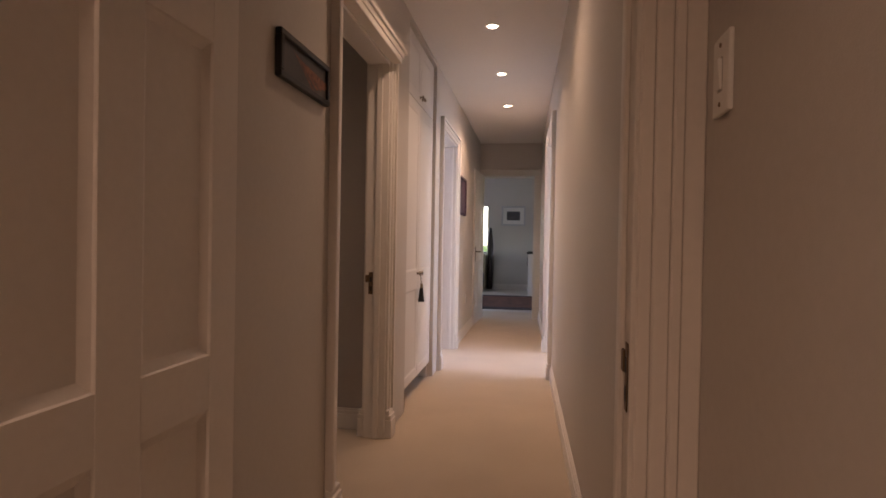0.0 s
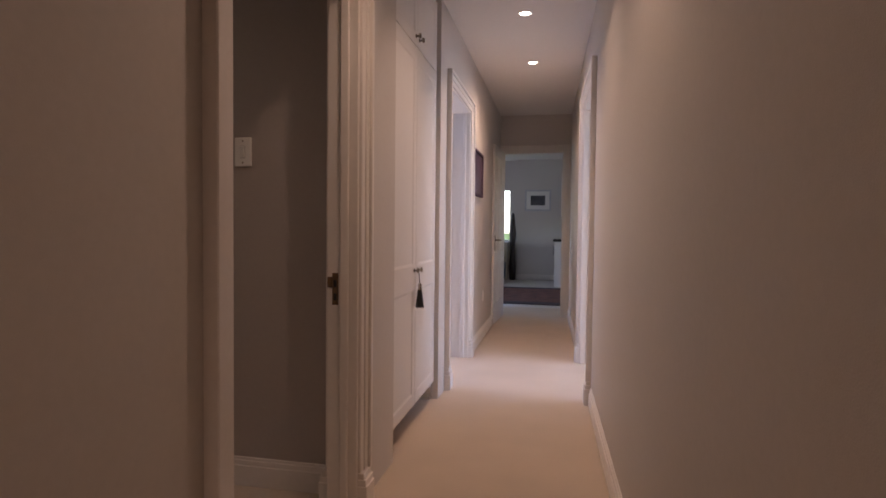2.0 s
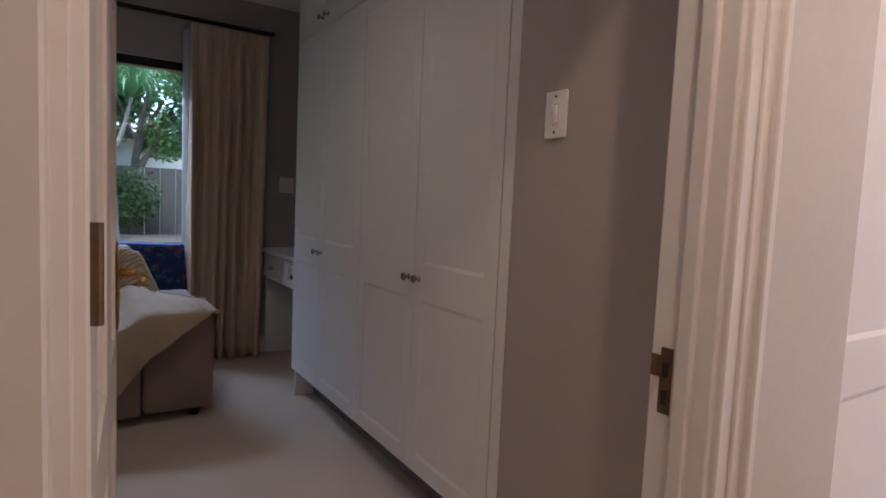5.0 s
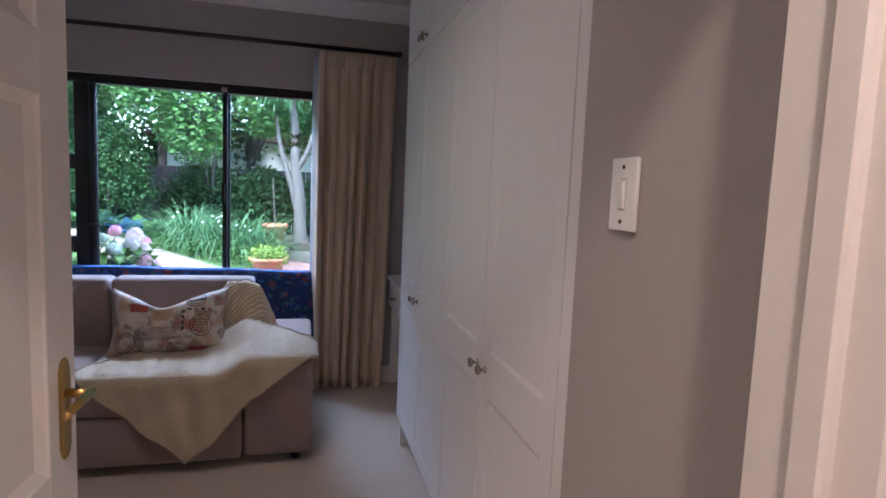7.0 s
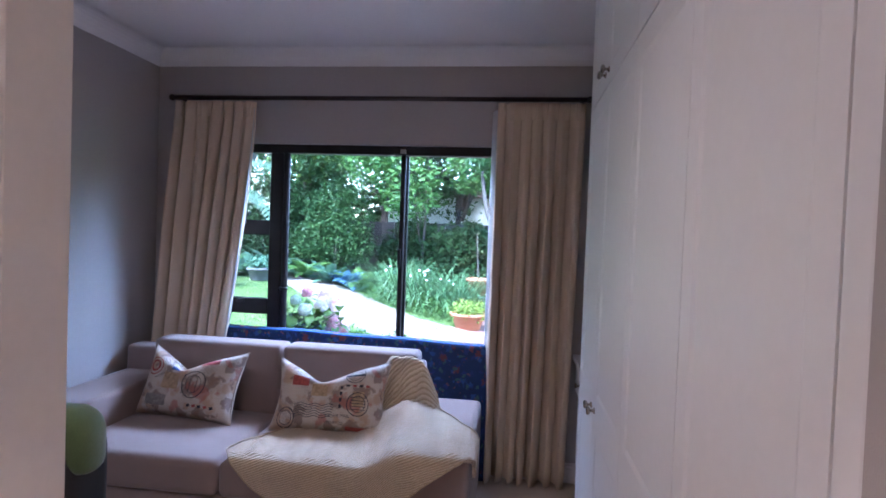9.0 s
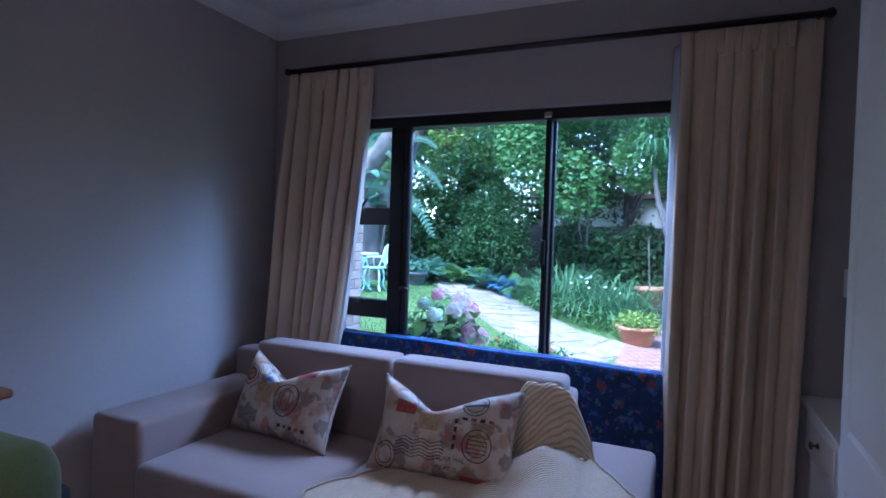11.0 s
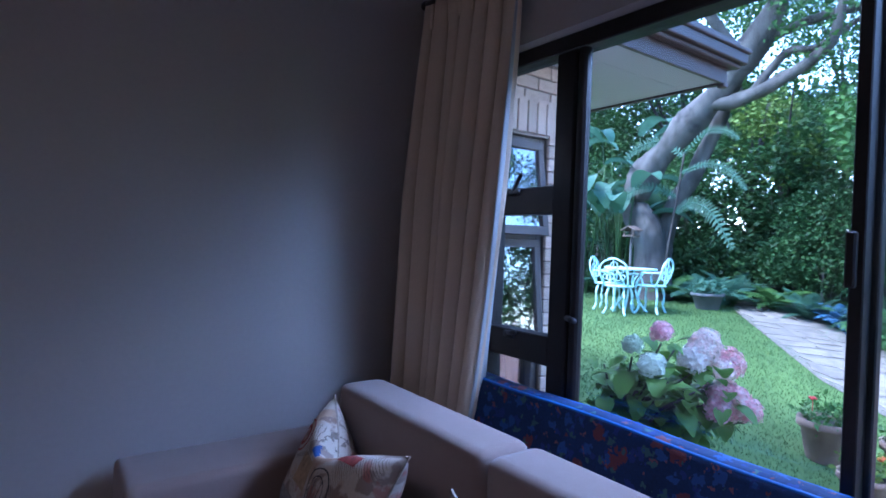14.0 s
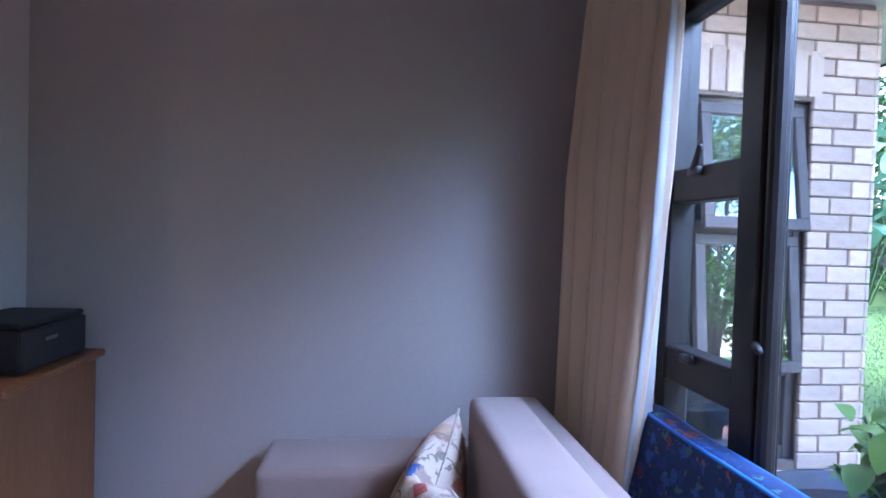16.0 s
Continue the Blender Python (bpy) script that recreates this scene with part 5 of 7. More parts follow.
def on_path(x, y):
    """Distance across the stone path's middle line, or None off its ends."""
    a = ((-13.5, -2.25), (-12.0, -1.15), (-10.9, -0.05), (-9.95, 0.95), (-9.5, 2.3))
    best = 9
    for (x0, y0), (x1, y1) in zip(a, a[1:]):
        dx, dy = x1 - x0, y1 - y0
        q = max(0, min(1, ((x - x0) * dx + (y - y0) * dy) / (dx * dx + dy * dy)))
        best = min(best, math.hypot(x - x0 - q * dx, y - y0 - q * dy))
    return best


def lawn_spot(k):
    while True:
        x, y = rng.uniform(-12.6, -6.35), rng.uniform(-5.5, 2.25)
        if on_path(x, y) > 0.54 + 0.1 * min(1.0, max(0.0, (y + 2) / 2)) + 0.2 * max(0.0, y - 0.6) + 0.10 * math.sin(x * 5.3) * math.sin(y * 4.1) - rng.uniform(0, 1) ** 3 * 0.3:
            return x, y


blades("lawn_grass", "short mown green grass with a few fallen petals", "grass", 62000, lawn_spot, 0.024, 0.005, M_BLADE)

# ---- stone path and brick paving ----
M_STONE = mat("pale_path_stone", (0.22, 0.19, 0.155), 0.9, 0.25, 6, 60, 0.7, 60, per_object=0.14)
M_PAVE = mat("pink_clay_paver", (0.23, 0.125, 0.10), 0.85, 0.12, 5, 70, 0.4, 120, per_object=0.1)
M_BED = mat("path_grit", (0.17, 0.15, 0.12), 0.95, 0.2, 12, 120, 0.6, 150)
pts = ((-13.5, -2.25), (-12.0, -1.15), (-10.9, -0.05), (-9.95, 0.95), (-9.6, 1.6), (-9.45, 2.24))


def half(s):
    return 0.50 + 0.18 * min(1.0, s / 3.0) + 0.25 * max(0.0, (s - 4.0) / 1.8)


path = thing("garden_path", "pale irregular stone slab path curving across the lawn", "path", kind="structure")
v, f = [], []
for k, (x, y) in enumerate(pts):
    p, q = pts[max(0, k - 1)], pts[min(len(pts) - 1, k + 1)]
    d = Vector((q[0] - p[0], q[1] - p[1])).normalized()
    e0 = half(sum(math.dist(a, b) for a, b in zip(pts[:k], pts[1:k + 1]))) + 0.06
    for e in (-e0, e0):
        px, py = x - d.y * e, y + d.x * e
        v.append((px, py, gz(px, py) + 0.012))
for k in range(len(pts) - 1):
    f.append((2 * k, 2 * k + 1, 2 * k + 3, 2 * k + 2))
part("grit_bed", raw_mesh("grit_bed", v, f, M_BED), None, path)
L = [0.0]
for a, b in zip(pts, pts[1:]):
    L.append(L[-1] + math.hypot(b[0] - a[0], b[1] - a[1]))


def along(s, e):
    s = max(0, min(L[-1] - 1e-4, s))
    k = max(i for i in range(len(L) - 1) if L[i] <= s)
    a, b = Vector(pts[k]), Vector(pts[k + 1])
    d = (b - a).normalized()
    p = a + d * (s - L[k])
    return p.x - d.y * e, p.y + d.x * e


s = 0.05
stones = []
while s < L[-1] - 0.4:
    step = rng.uniform(0.24, 0.46)
    hw = half(s)
    cuts = [-hw, rng.uniform(-0.55, -0.2) * hw, rng.uniform(0.2, 0.55) * hw, hw] if hw < 0.7 else [-hw, rng.uniform(-0.6, -0.4) * hw, rng.uniform(-0.1, 0.1) * hw, rng.uniform(0.4, 0.6) * hw, hw]
    for a, b in zip(cuts, cuts[1:]):
        j = lambda: rng.uniform(-0.075, 0.075)
        ring_pts = [along(s + 0.02 + j(), a + 0.02 + j()), along(s + step * 0.5 + j(), a + 0.015 + j()), along(s + step - 0.02 + j(), a + 0.02 + j()),
                    along(s + step - 0.02 + j(), b - 0.02 + j()), along(s + step * 0.5 + j(), b - 0.015 + j()), along(s + 0.02 + j(), b - 0.02 + j())]
        n = len(ring_pts)
        up = rng.uniform(0.018, 0.024)
        sv = [(x, y, gz(x, y) + up) for x, y in ring_pts] + [(x, y, gz(x, y)) for x, y in ring_pts]
        sf = [tuple(range(n))] + [(i, (i + 1) % n, (i + 1) % n + n, i + n) for i in range(n)]
        stones.append((sv, sf))
    s += step
for sv, sf in stones:
    part("stone", raw_mesh("stone", sv, sf, M_STONE), None, path)

pv = thing("brick_paving", "pinkish red clay paver terrace beside the path", "paving", kind="structure")
v = []
for x in (-12.3, -10.4, -8.5, -6.4, -3.78):
    for y in (2.25, 3.0, 4.0, 5.0, 9.0):
        yy = y if not (x < -10.5 and y < 2.5) else 2.7
        v.append((x, yy, gz(x, yy) + 0.027))
f = [(i * 5 + j, i * 5 + j + 1, i * 5 + j + 6, i * 5 + j + 5) for i in range(4) for j in range(4)]
part("paver_bed", raw_mesh("paver_bed", v, f, mat("paver_joint_sand", (0.205, 0.115, 0.092), 0.95, 0.15, 9, 90, 0.4, 120)), None, pv)
bm = bmesh.new()
box(bm, -0.109, 0.109, -0.0535, 0.0535, 0.0, 0.03, 0.003)
me_paver = mesh_of("paver", bm, M_PAVE)
count = 0
for i in range(18):
    for j in range(16):
        x, y = -10.25 + i * 0.222 + (0.111 if j % 2 else 0), 2.36 + j * 0.111
        if count < 290:
            sl = -0.142
            part("paver", me_paver, None, pv, m=pose(x, y, gz(x, y) + 0.004 + rng.uniform(0, 0.003), math.degrees(math.atan(sl)), 0, rng.uniform(-0.6, 0.6)))
            count += 1
# brick terrace edge under the window
te = thing("terrace_edge", "red brick terrace edge along the house", "paving", kind="structure")
v = []
for x in (-6.3, -3.78):
    for y in (0.4, 1.2, 2.25):
        v.append((x, y, gz(x, y) + 0.016))
part("terrace_bed", raw_mesh("terrace_bed", v, [(0, 1, 4, 3), (1, 2, 5, 4)], M_BED), None, te)
bm = bmesh.new()
box(bm, -0.055, 0.055, -0.107, 0.107, -0.03, 0.06, 0.006)
me_edge = mesh_of("edge_brick", bm, M_PAVE)
for r in range(3):
    for k in range(9):
        y = 0.45 + k * 0.222 + (0.11 if r % 2 else 0)
        part("edge_brick", me_edge, None, te, m=pose(-6.28 + r * 0.118, y, gz(-6.28, y) + 0.0, rng.uniform(-1, 1), 0, rng.uniform(-1, 1)))
# kerb of the raised bed
M_KERB = mat("dark_kerbstone", (0.09, 0.085, 0.07), 0.9, 0.3, 6, 50, 0.6, 60)
kb = thing("raised_bed_kerb", "grey stone kerb round the raised planting bed", "kerb", kind="structure")
for k in range(6):
    y = 1.75 + k * 0.52
    bm = bmesh.new()
    box(bm, -12.35, -12.15, y, y + 0.5, gz(-12.2, y) - 0.1, gz(-12.2, y) + 0.22, 0.015, 2)
    part("kerbstone", bm, M_KERB, kb)
bm = bmesh.new()
box(bm, -14.5, -12.352, 1.72, 4.9, -0.4, 0.12, 0.01)
structure("raised_bed", bm, mat("dark_soil", (0.05, 0.04, 0.03), 0.95, 0.3, 8, 60, 0.8, 80), "dark soil of the raised planting bed", "flower bed")

# ---- brick wing of the house with its window and eaves ----
YWG, XWG = 0.67, -4.90
M_MORTAR = mat("mortar", (0.27, 0.21, 0.17), 0.95, 0.1, 20, 120, 0.5, 200)
M_BRICK = mat("pinkish_face_brick", (0.66, 0.46, 0.35), 0.85, 0.10, 7, 50, 0.5, 110, color2=(0.82, 0.63, 0.48), per_object=0.2)
wing = thing("brick_wing", "pinkish cream face-brick wing of the house with a timber window", "house", kind="structure")
bm = bmesh.new()
panel_wall(bm, "y", YWG - 0.22, YWG - 0.012, XWG + 0.012, -3.675, -0.6, 2.36, [(-4.62, -4.06, 0.35, 1.93)])
box(bm, XWG + 0.012, XWG + 0.22, -4.0, YWG - 0.22, -0.6, 2.36)
part("wall", bm, M_MORTAR, wing)
bm = bmesh.new()
box(bm, -0.0985, 0.0985, -0.022, 0.0, 0.0, 0.0675, 0.004)
me_brick = mesh_of("brick", bm, M_BRICK)
bm = bmesh.new()
box(bm, -0.0465, 0.0465, -0.022, 0.0, 0.0, 0.0675, 0.004)
me_half = mesh_of("half_brick", bm, M_BRICK)
bm = bmesh.new()
box(bm, -0.0335, 0.0335, -0.022, 0.0, 0.0, 0.197, 0.004)
me_soldier = mesh_of("soldier_brick", bm, M_BRICK)
COURSE = 0.0748
for r in range(38):
    z = -0.50 + r * COURSE
    if z > 2.30:
        continue
    cells = []
    x = XWG + (0.0985 if r % 2 == 0 else 0.2015)
    if r % 2:
        cells.append((XWG + 0.0465, me_half, 0.0465))
    while x < -3.78:
        cells.append((x, me_brick, 0.0985))
        x += 0.205
    if 0.33 < z + 0.034 < 2.11:          # beside and over the window
        cells = [c for c in cells if c[0] + c[2] < -4.59 or c[0] - c[2] > -4.075]
        if r % 2 == 0:
            cells.append((-4.648, me_half, 0.0465))
        cells.append((-4.015 if r % 2 == 0 else -3.99, me_half, 0.0465))
    for cx, me, hw in cells:
        part("brick", me, None, wing, m=pose(cx, YWG + 0.002 + rng.uniform(-0.002, 0.0015), z, rng.uniform(-0.3, 0.3), rng.uniform(-0.3, 0.3), rng.uniform(-0.3, 0.3)))
for k in range(8):
    part("brick", me_soldier, None, wing, m=pose(-4.61 + k * 0.0755, YWG + 0.002, 1.945))
for r in range(38):          # the wing's end, seen edge on
    z = -0.50 + r * COURSE
    if z < 2.30:
        part("brick", me_brick if r % 2 else me_half, None, wing, m=pose(XWG - 0.008, YWG - (0.096 if r % 2 else 0.045) + 0.004, z, 0, 0, 90))
M_SASH = mat("weathered_brown_timber", (0.13, 0.105, 0.095), 0.6, 0.12, 8, 60, 0.3, 90, stretch=(1, 1, 0.2))
ww = part("window", bx(-4.62, -4.57, YWG - 0.12, YWG - 0.05, 0.35, 1.93, bevel=0.004), M_SASH, wing, "grey timber window, the sashes propped open")
bm = bmesh.new()
for x0, x1, z0, z1 in ((-4.57, -4.11, 1.88, 1.93), (-4.57, -4.11, 0.35, 0.41), (-4.11, -4.06, 0.35, 1.93), (-4.57, -4.11, 1.34, 1.40), (-4.57, -4.11, 0.72, 0.77)):
    box(bm, x0, x1, YWG - 0.12, YWG - 0.05, z0, z1, 0.004)
part("window_frame", bm, M_SASH, ww)
g = part("pane", bx(-4.57, -4.11, YWG - 0.10, YWG - 0.095, 0.41, 0.72), M_GLASS_D, ww)
for z0, z1, ang in ((1.36, 1.90, 8), (0.75, 1.34, 6)):
    bm = bmesh.new()
    h = z1 - z0
    for x0, x1, a, b in ((-0.24, 0.24, -0.045, 0), (-0.24, 0.24, -h, -h + 0.05), (-0.24, -0.195, -h + 0.05, -0.045), (0.195, 0.24, -h + 0.05, -0.045)):
        box(bm, x0, x1, -0.018, 0.018, a, b, 0.003)
    part("sash", bm, M_SASH, ww, m=pose(-4.34, YWG - 0.045, z1, ang, 0, 0))
    part("sash_pane", bx(-0.195, 0.195, -0.004, 0.002, -h + 0.05, -0.045), M_GLASS_D, ww, m=pose(-4.34, YWG - 0.045, z1, ang, 0, 0))
# solid block behind the panes, the unlit room's shade painted near-black on it
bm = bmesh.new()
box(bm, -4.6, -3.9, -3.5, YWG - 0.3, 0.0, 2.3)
part("dark_room", bm, mat("painted_room_shade", (0.03, 0.03, 0.03), 0.8), wing)
# eaves: soffit, fascia, gutter, roof slope
M_SOFFIT = mat("pale_soffit_board", (0.62, 0.62, 0.64), 0.7, 0.04, 2, 40)
M_FASCIA = mat("brown_fascia", (0.085, 0.055, 0.045), 0.45, 0.15, 6, 60)
bm = bmesh.new()
box(bm, -5.62, -3.775, YWG - 0.22, 1.12, 2.365, 2.385)
box(bm, -5.62, XWG + 0.0, -4.4, YWG - 0.22, 2.365, 2.385)
part("soffit", bm, M_SOFFIT, wing, "pale boarded soffit")
part("soffit_joint", bx(-5.61, -3.78, 0.86, 0.872, 2.3625, 2.3645), M_SOFFIT, wing)
bm = bmesh.new()
box(bm, -5.65, -3.775, 1.12, 1.145, 2.35, 2.55, 0.004)
box(bm, -5.65, -5.62, -4.4, 1.12, 2.35, 2.55, 0.004)
part("fascia", bm, M_FASCIA, wing, "brown fascia board")
bm = bmesh.new()
for out, z0, z1 in ((0.055, 2.445, 2.47), (0.085, 2.47, 2.535), (0.10, 2.535, 2.56)):
    box(bm, -5.65 - out, -3.8, 1.146, 1.146 + out, z0, z1, 0.006)
    box(bm, -5.65 - out, -5.651, -4.4, 1.1455, z0, z1, 0.006)
part("gutter", bm, M_FASCIA, wing, "brown moulded gutter")
bm = bmesh.new()
box(bm, -5.66, -5.61, 1.10, 1.15, 2.33, 2.36, 0.006)
part("fascia_joint", bm, M_FASCIA, wing)
bm = bmesh.new()
box(bm, -5.72, -3.78, -4.4, 1.18, 2.56, 2.62)
part("roof", bm, M_FASCIA, wing)


# ---- plants ----
def leaf_cloud(n, centres, size, rng_, flat=0.3, squash=1.0):
    """Small pointed leaves strewn in soft balls: centres are (x, y, z, radius). Returns vertices and faces."""
    c = np.array(centres)
    w = c[:, 3] ** 2
    pick = rng_.choice(len(c), n, p=w / w.sum())
    d = rng_.normal(size=(n, 3))
    d /= np.linalg.norm(d, axis=1)[:, None]
    r = c[pick, 3] * rng_.uniform(0.25, 1.0, n) ** 0.45
    p = c[pick, :3] + d * r[:, None] * np.array([1, 1, squash])
    a = rng_.normal(size=(n, 3))
    a[:, 2] *= flat
    a[:, 2] -= 0.25
    a /= np.linalg.norm(a, axis=1)[:, None]
    nrm = rng_.normal(size=(n, 3)) * 0.6 + np.array([0, 0, 1.0]) + d * 0.5
    b = np.cross(nrm, a)
    b /= np.linalg.norm(b, axis=1)[:, None] + 1e-9
    s = size * rng_.uniform(0.6, 1.35, n)[:, None]
    up = np.cross(a, b)
    v = np.stack([p, p + a * s * 0.45 + b * s * 0.28 + up * s * 0.06, p + a * s, p + a * s * 0.45 - b * s * 0.28 + up * s * 0.06], 1).reshape(-1, 3)
    i = np.arange(n) * 4
    return v, np.stack([i, i + 1, i + 2, i + 3], 1)


def tube(bm, pts_, radii, n=10):
    """A bent, tapering limb."""
    rings = []
    for k, p in enumerate(pts_):
        p = Vector(p)
        d = (Vector(pts_[min(k + 1, len(pts_) - 1)]) - Vector(pts_[max(k - 1, 0)])).normalized()
        q = d.to_track_quat("Z", "Y")
        rings.append([bm.verts.new(p + q @ Vector((radii[k] * (1 + 0.12 * math.sin(i * 2.1 + k)) * math.cos(2 * math.pi * i / n),
                                                     radii[k] * (1 + 0.12 * math.cos(i * 1.7 + k)) * math.sin(2 * math.pi * i / n), 0))) for i in range(n)])
    for a, b in zip(rings, rings[1:]):
        for i in range(n):
            bm.faces.new((a[i], a[(i + 1) % n], b[(i + 1) % n], b[i]))
    bm.faces.new(rings[-1])


def smooth_line(pts_, n=14):
    """Points along a bent line through pts_."""
    out = []
    P = [Vector(p) for p in pts_]
    for k in range(len(P) - 1):
        a, b, c, d = P[max(0, k - 1)], P[k], P[k + 1], P[min(len(P) - 1, k + 2)]
        for i in range(n):
            t = i / n
            out.append(0.5 * ((2 * b) + (c - a) * t + (2 * a - 5 * b + 4 * c - d) * t * t + (3 * b - a - 3 * c + d) * t ** 3))
    return out + [P[-1]]


M_BARK_D = mat("dark_bark", (0.05, 0.042, 0.036), 0.9, 0.3, 9, 60, 0.8, 45, stretch=(1, 1, 0.4))
M_BARK = mat("grey_bark", (0.085, 0.074, 0.066), 0.95, 0.42, 5, 22, 1.0, 30, stretch=(1, 1, 0.4), color2=(0.15, 0.135, 0.12))
M_LEAF_D = leaf_mat("dark_leaves", (0.022, 0.055, 0.02), (0.065, 0.13, 0.035))
M_LEAF_M = leaf_mat("mid_leaves", (0.035, 0.09, 0.025), (0.10, 0.20, 0.05))
M_LEAF_L = leaf_mat("light_leaves", (0.08, 0.15, 0.03), (0.22, 0.30, 0.06))
M_LEAF_S = leaf_mat("deep_shrub_leaves", (0.02, 0.055, 0.018), (0.055, 0.12, 0.035))
M_LEAF_B = leaf_mat("bluish_leaves", (0.04, 0.10, 0.07), (0.09, 0.18, 0.11))


def tree(label, x, y, h, spread, n, leaf, mat_leaf, seed, trunk_r=0.13, low=0.25, z0=None, name="tree"):
    r_ = np.random.default_rng(seed)
    z = gz(x, y) if z0 is None else z0
    t = thing(name, label, "tree", (0, 0, 0))
    bm = bmesh.new()
    top = (x + r_.uniform(-0.4, 0.4), y + r_.uniform(-0.4, 0.4), z + h * 0.75)
    tube(bm, smooth_line([(x, y, z - 0.1), (x + r_.uniform(-0.15, 0.15), y + r_.uniform(-0.15, 0.15), z + h * 0.35), top], 5), [trunk_r * (1 - 0.075 * k) for k in range(11)])
    part("trunk", bm, M_BARK_D, t, "", True)
    balls = []
    for k in range(11):
        a = r_.uniform(0, 6.283)
        hz = z + h * r_.uniform(low, 1.0)
        rad = spread * r_.uniform(0.25, 0.95) * (1.1 - 0.5 * abs((hz - z) / h - 0.55))
        e = (x + math.cos(a) * rad, y + math.sin(a) * rad, hz)
        if k < 5:
            bm = bmesh.new()
            s = (x, y, z + h * r_.uniform(0.2, 0.55))
            tube(bm, smooth_line([s, ((s[0] + e[0]) / 2, (s[1] + e[1]) / 2, (s[2] + e[2]) / 2 + 0.2), e], 4), [trunk_r * 0.45 * (1 - 0.1 * i) for i in range(9)], 7)
            part("limb", bm, M_BARK_D, t, "", True)
        balls.append((*e, spread * r_.uniform(0.28, 0.5)))
    v, f = leaf_cloud(n, balls, leaf, r_)
    part("crown", raw_mesh("crown", v.tolist(), f.tolist(), mat_leaf), None, t)
    return t


# the wood behind the garden
wood = [(-16.5, -9.5, 7.5, 2.6, M_LEAF_D), (-17.5, -6.2, 8.5, 2.8, M_LEAF_D), (-16.2, -3.6, 6.0, 2.2, M_LEAF_M), (-18.5, -1.2, 8.0, 2.7, M_LEAF_D),
        (-17.2, 1.6, 6.5, 2.4, M_LEAF_D), (-17.0, 3.7, 6.0, 1.8, M_LEAF_M), (-15.0, -12.5, 7.0, 2.6, M_LEAF_D),
        # the next five stand out of view, added to block sky and fill reflections
        (-9.5, 9.0, 6.5, 2.4, M_LEAF_M), (-12.8, 8.0, 7.0, 2.4, M_LEAF_D), (-15.5, 7.0, 7.5, 2.6, M_LEAF_D), (-7.5, 12.5, 7.5, 2.8, M_LEAF_D), (-12.0, 13.0, 8.5, 3.0, M_LEAF_D),
        (-22.0, 3.5, 9.5, 3.2, M_LEAF_D), (-22.5, -4.0, 10.0, 3.4, M_LEAF_D), (-20.5, -9.0, 10.0, 3.2, M_LEAF_D)]
for k, (x, y, h, sp, ml) in enumerate(wood):
    tree("tall leafy garden tree at the back of the lawn", x, y, h, sp, 15000, 0.115, ml, 100 + k, 0.16, low=0.42 if x > -20 and -2 < y < 5 else 0.25)
tree("light green feathery tree with drooping leaf sprays", -13.9, 0.9, 5.2, 2.2, 14000, 0.13, M_LEAF_M, 41, 0.05, low=0.42)
tree("yellow-green leafy tree behind the leaning trunk", -15.2, -2.6, 4.6, 1.2, 2200, 0.12, M_LEAF_L, 42, 0.1, low=0.5)

# the dense woods behind
r_ = np.random.default_rng(77)
cl = [(-21 + r_.uniform(-1, 1), -24 + k * 0.95, r_.uniform(0.6, 6.5), r_.uniform(0.8, 1.5)) for k in range(30) for _ in range(4)]
v, f = leaf_cloud(52000, cl, 0.30, r_, 0.5)
tagged(new("far_woods", raw_mesh("far_woods", v.tolist(), f.tolist(), M_LEAF_D)), "dense dark green woods behind the garden", "woods", "", "stuff")

# pale house wall of the neighbours
nb_ = thing("neighbour_house", "pale painted neighbouring house glimpsed between the trees", "house")
M_NB = mat("pale_render", (0.62, 0.62, 0.60), 0.8, 0.06, 2, 30, 0.2, 60)
part("wall", bx(-20.3, -19.7, -1.5, 9.0, -0.3, 2.75, bevel=0.01), M_NB, nb_)
part("roof", bx(-20.6, -19.4, -1.8, 9.3, 2.752, 2.95, bevel=0.02), M_FASCIA, nb_)

# dark undergrowth and fence at the back
M_FENCE = mat("dark_garden_fence", (0.035, 0.03, 0.028), 0.85, 0.2, 4, 40)
fe = thing("garden_fence", "dark weathered boundary fence behind the shrubs", "fence")
for k in range(60):
    y = -12.0 + k * 0.36
    part("board", bx(-15.62, -15.58, y, y + 0.345, -0.3, 1.75, bevel=0.004), M_FENCE, fe)


def shrub(label, centres, n, leaf, ml, seed, name="shrub", flat=0.5):
    t = thing(name, label, "shrub")
    r_ = np.random.default_rng(seed)
    v, f = leaf_cloud(n, centres, leaf, r_, flat)
    part("foliage", raw_mesh("foliage", v.tolist(), f.tolist(), ml), None, t)
    bm = bmesh.new()
    for k in range(5):
        c = centres[k % len(centres)]
        b = (centres[0][0] + 0.08 * math.cos(k * 1.3), centres[0][1] + 0.08 * math.sin(k * 1.3), gz(centres[0][0], centres[0][1]) - 0.05)
        tube(bm, [b, ((b[0] + c[0]) / 2, (b[1] + c[1]) / 2, (b[2] + c[2]) / 2), c[:3]], [0.02, 0.015, 0.006], 6)
    part("stems", bm, M_BARK, t, "", True)
    return t


shrub("tall rounded glossy green shrub beside the path", [(-13.3, -1.05, 1.3, 0.75), (-13.3, -0.75, 1.85, 0.65), (-13.4, -1.35, 1.9, 0.6), (-13.3, -1.05, 2.25, 0.5), (-13.2, -1.6, 1.2, 0.5), (-13.2, -0.5, 1.15, 0.5)],
      11000, 0.075, M_LEAF_S, 51)
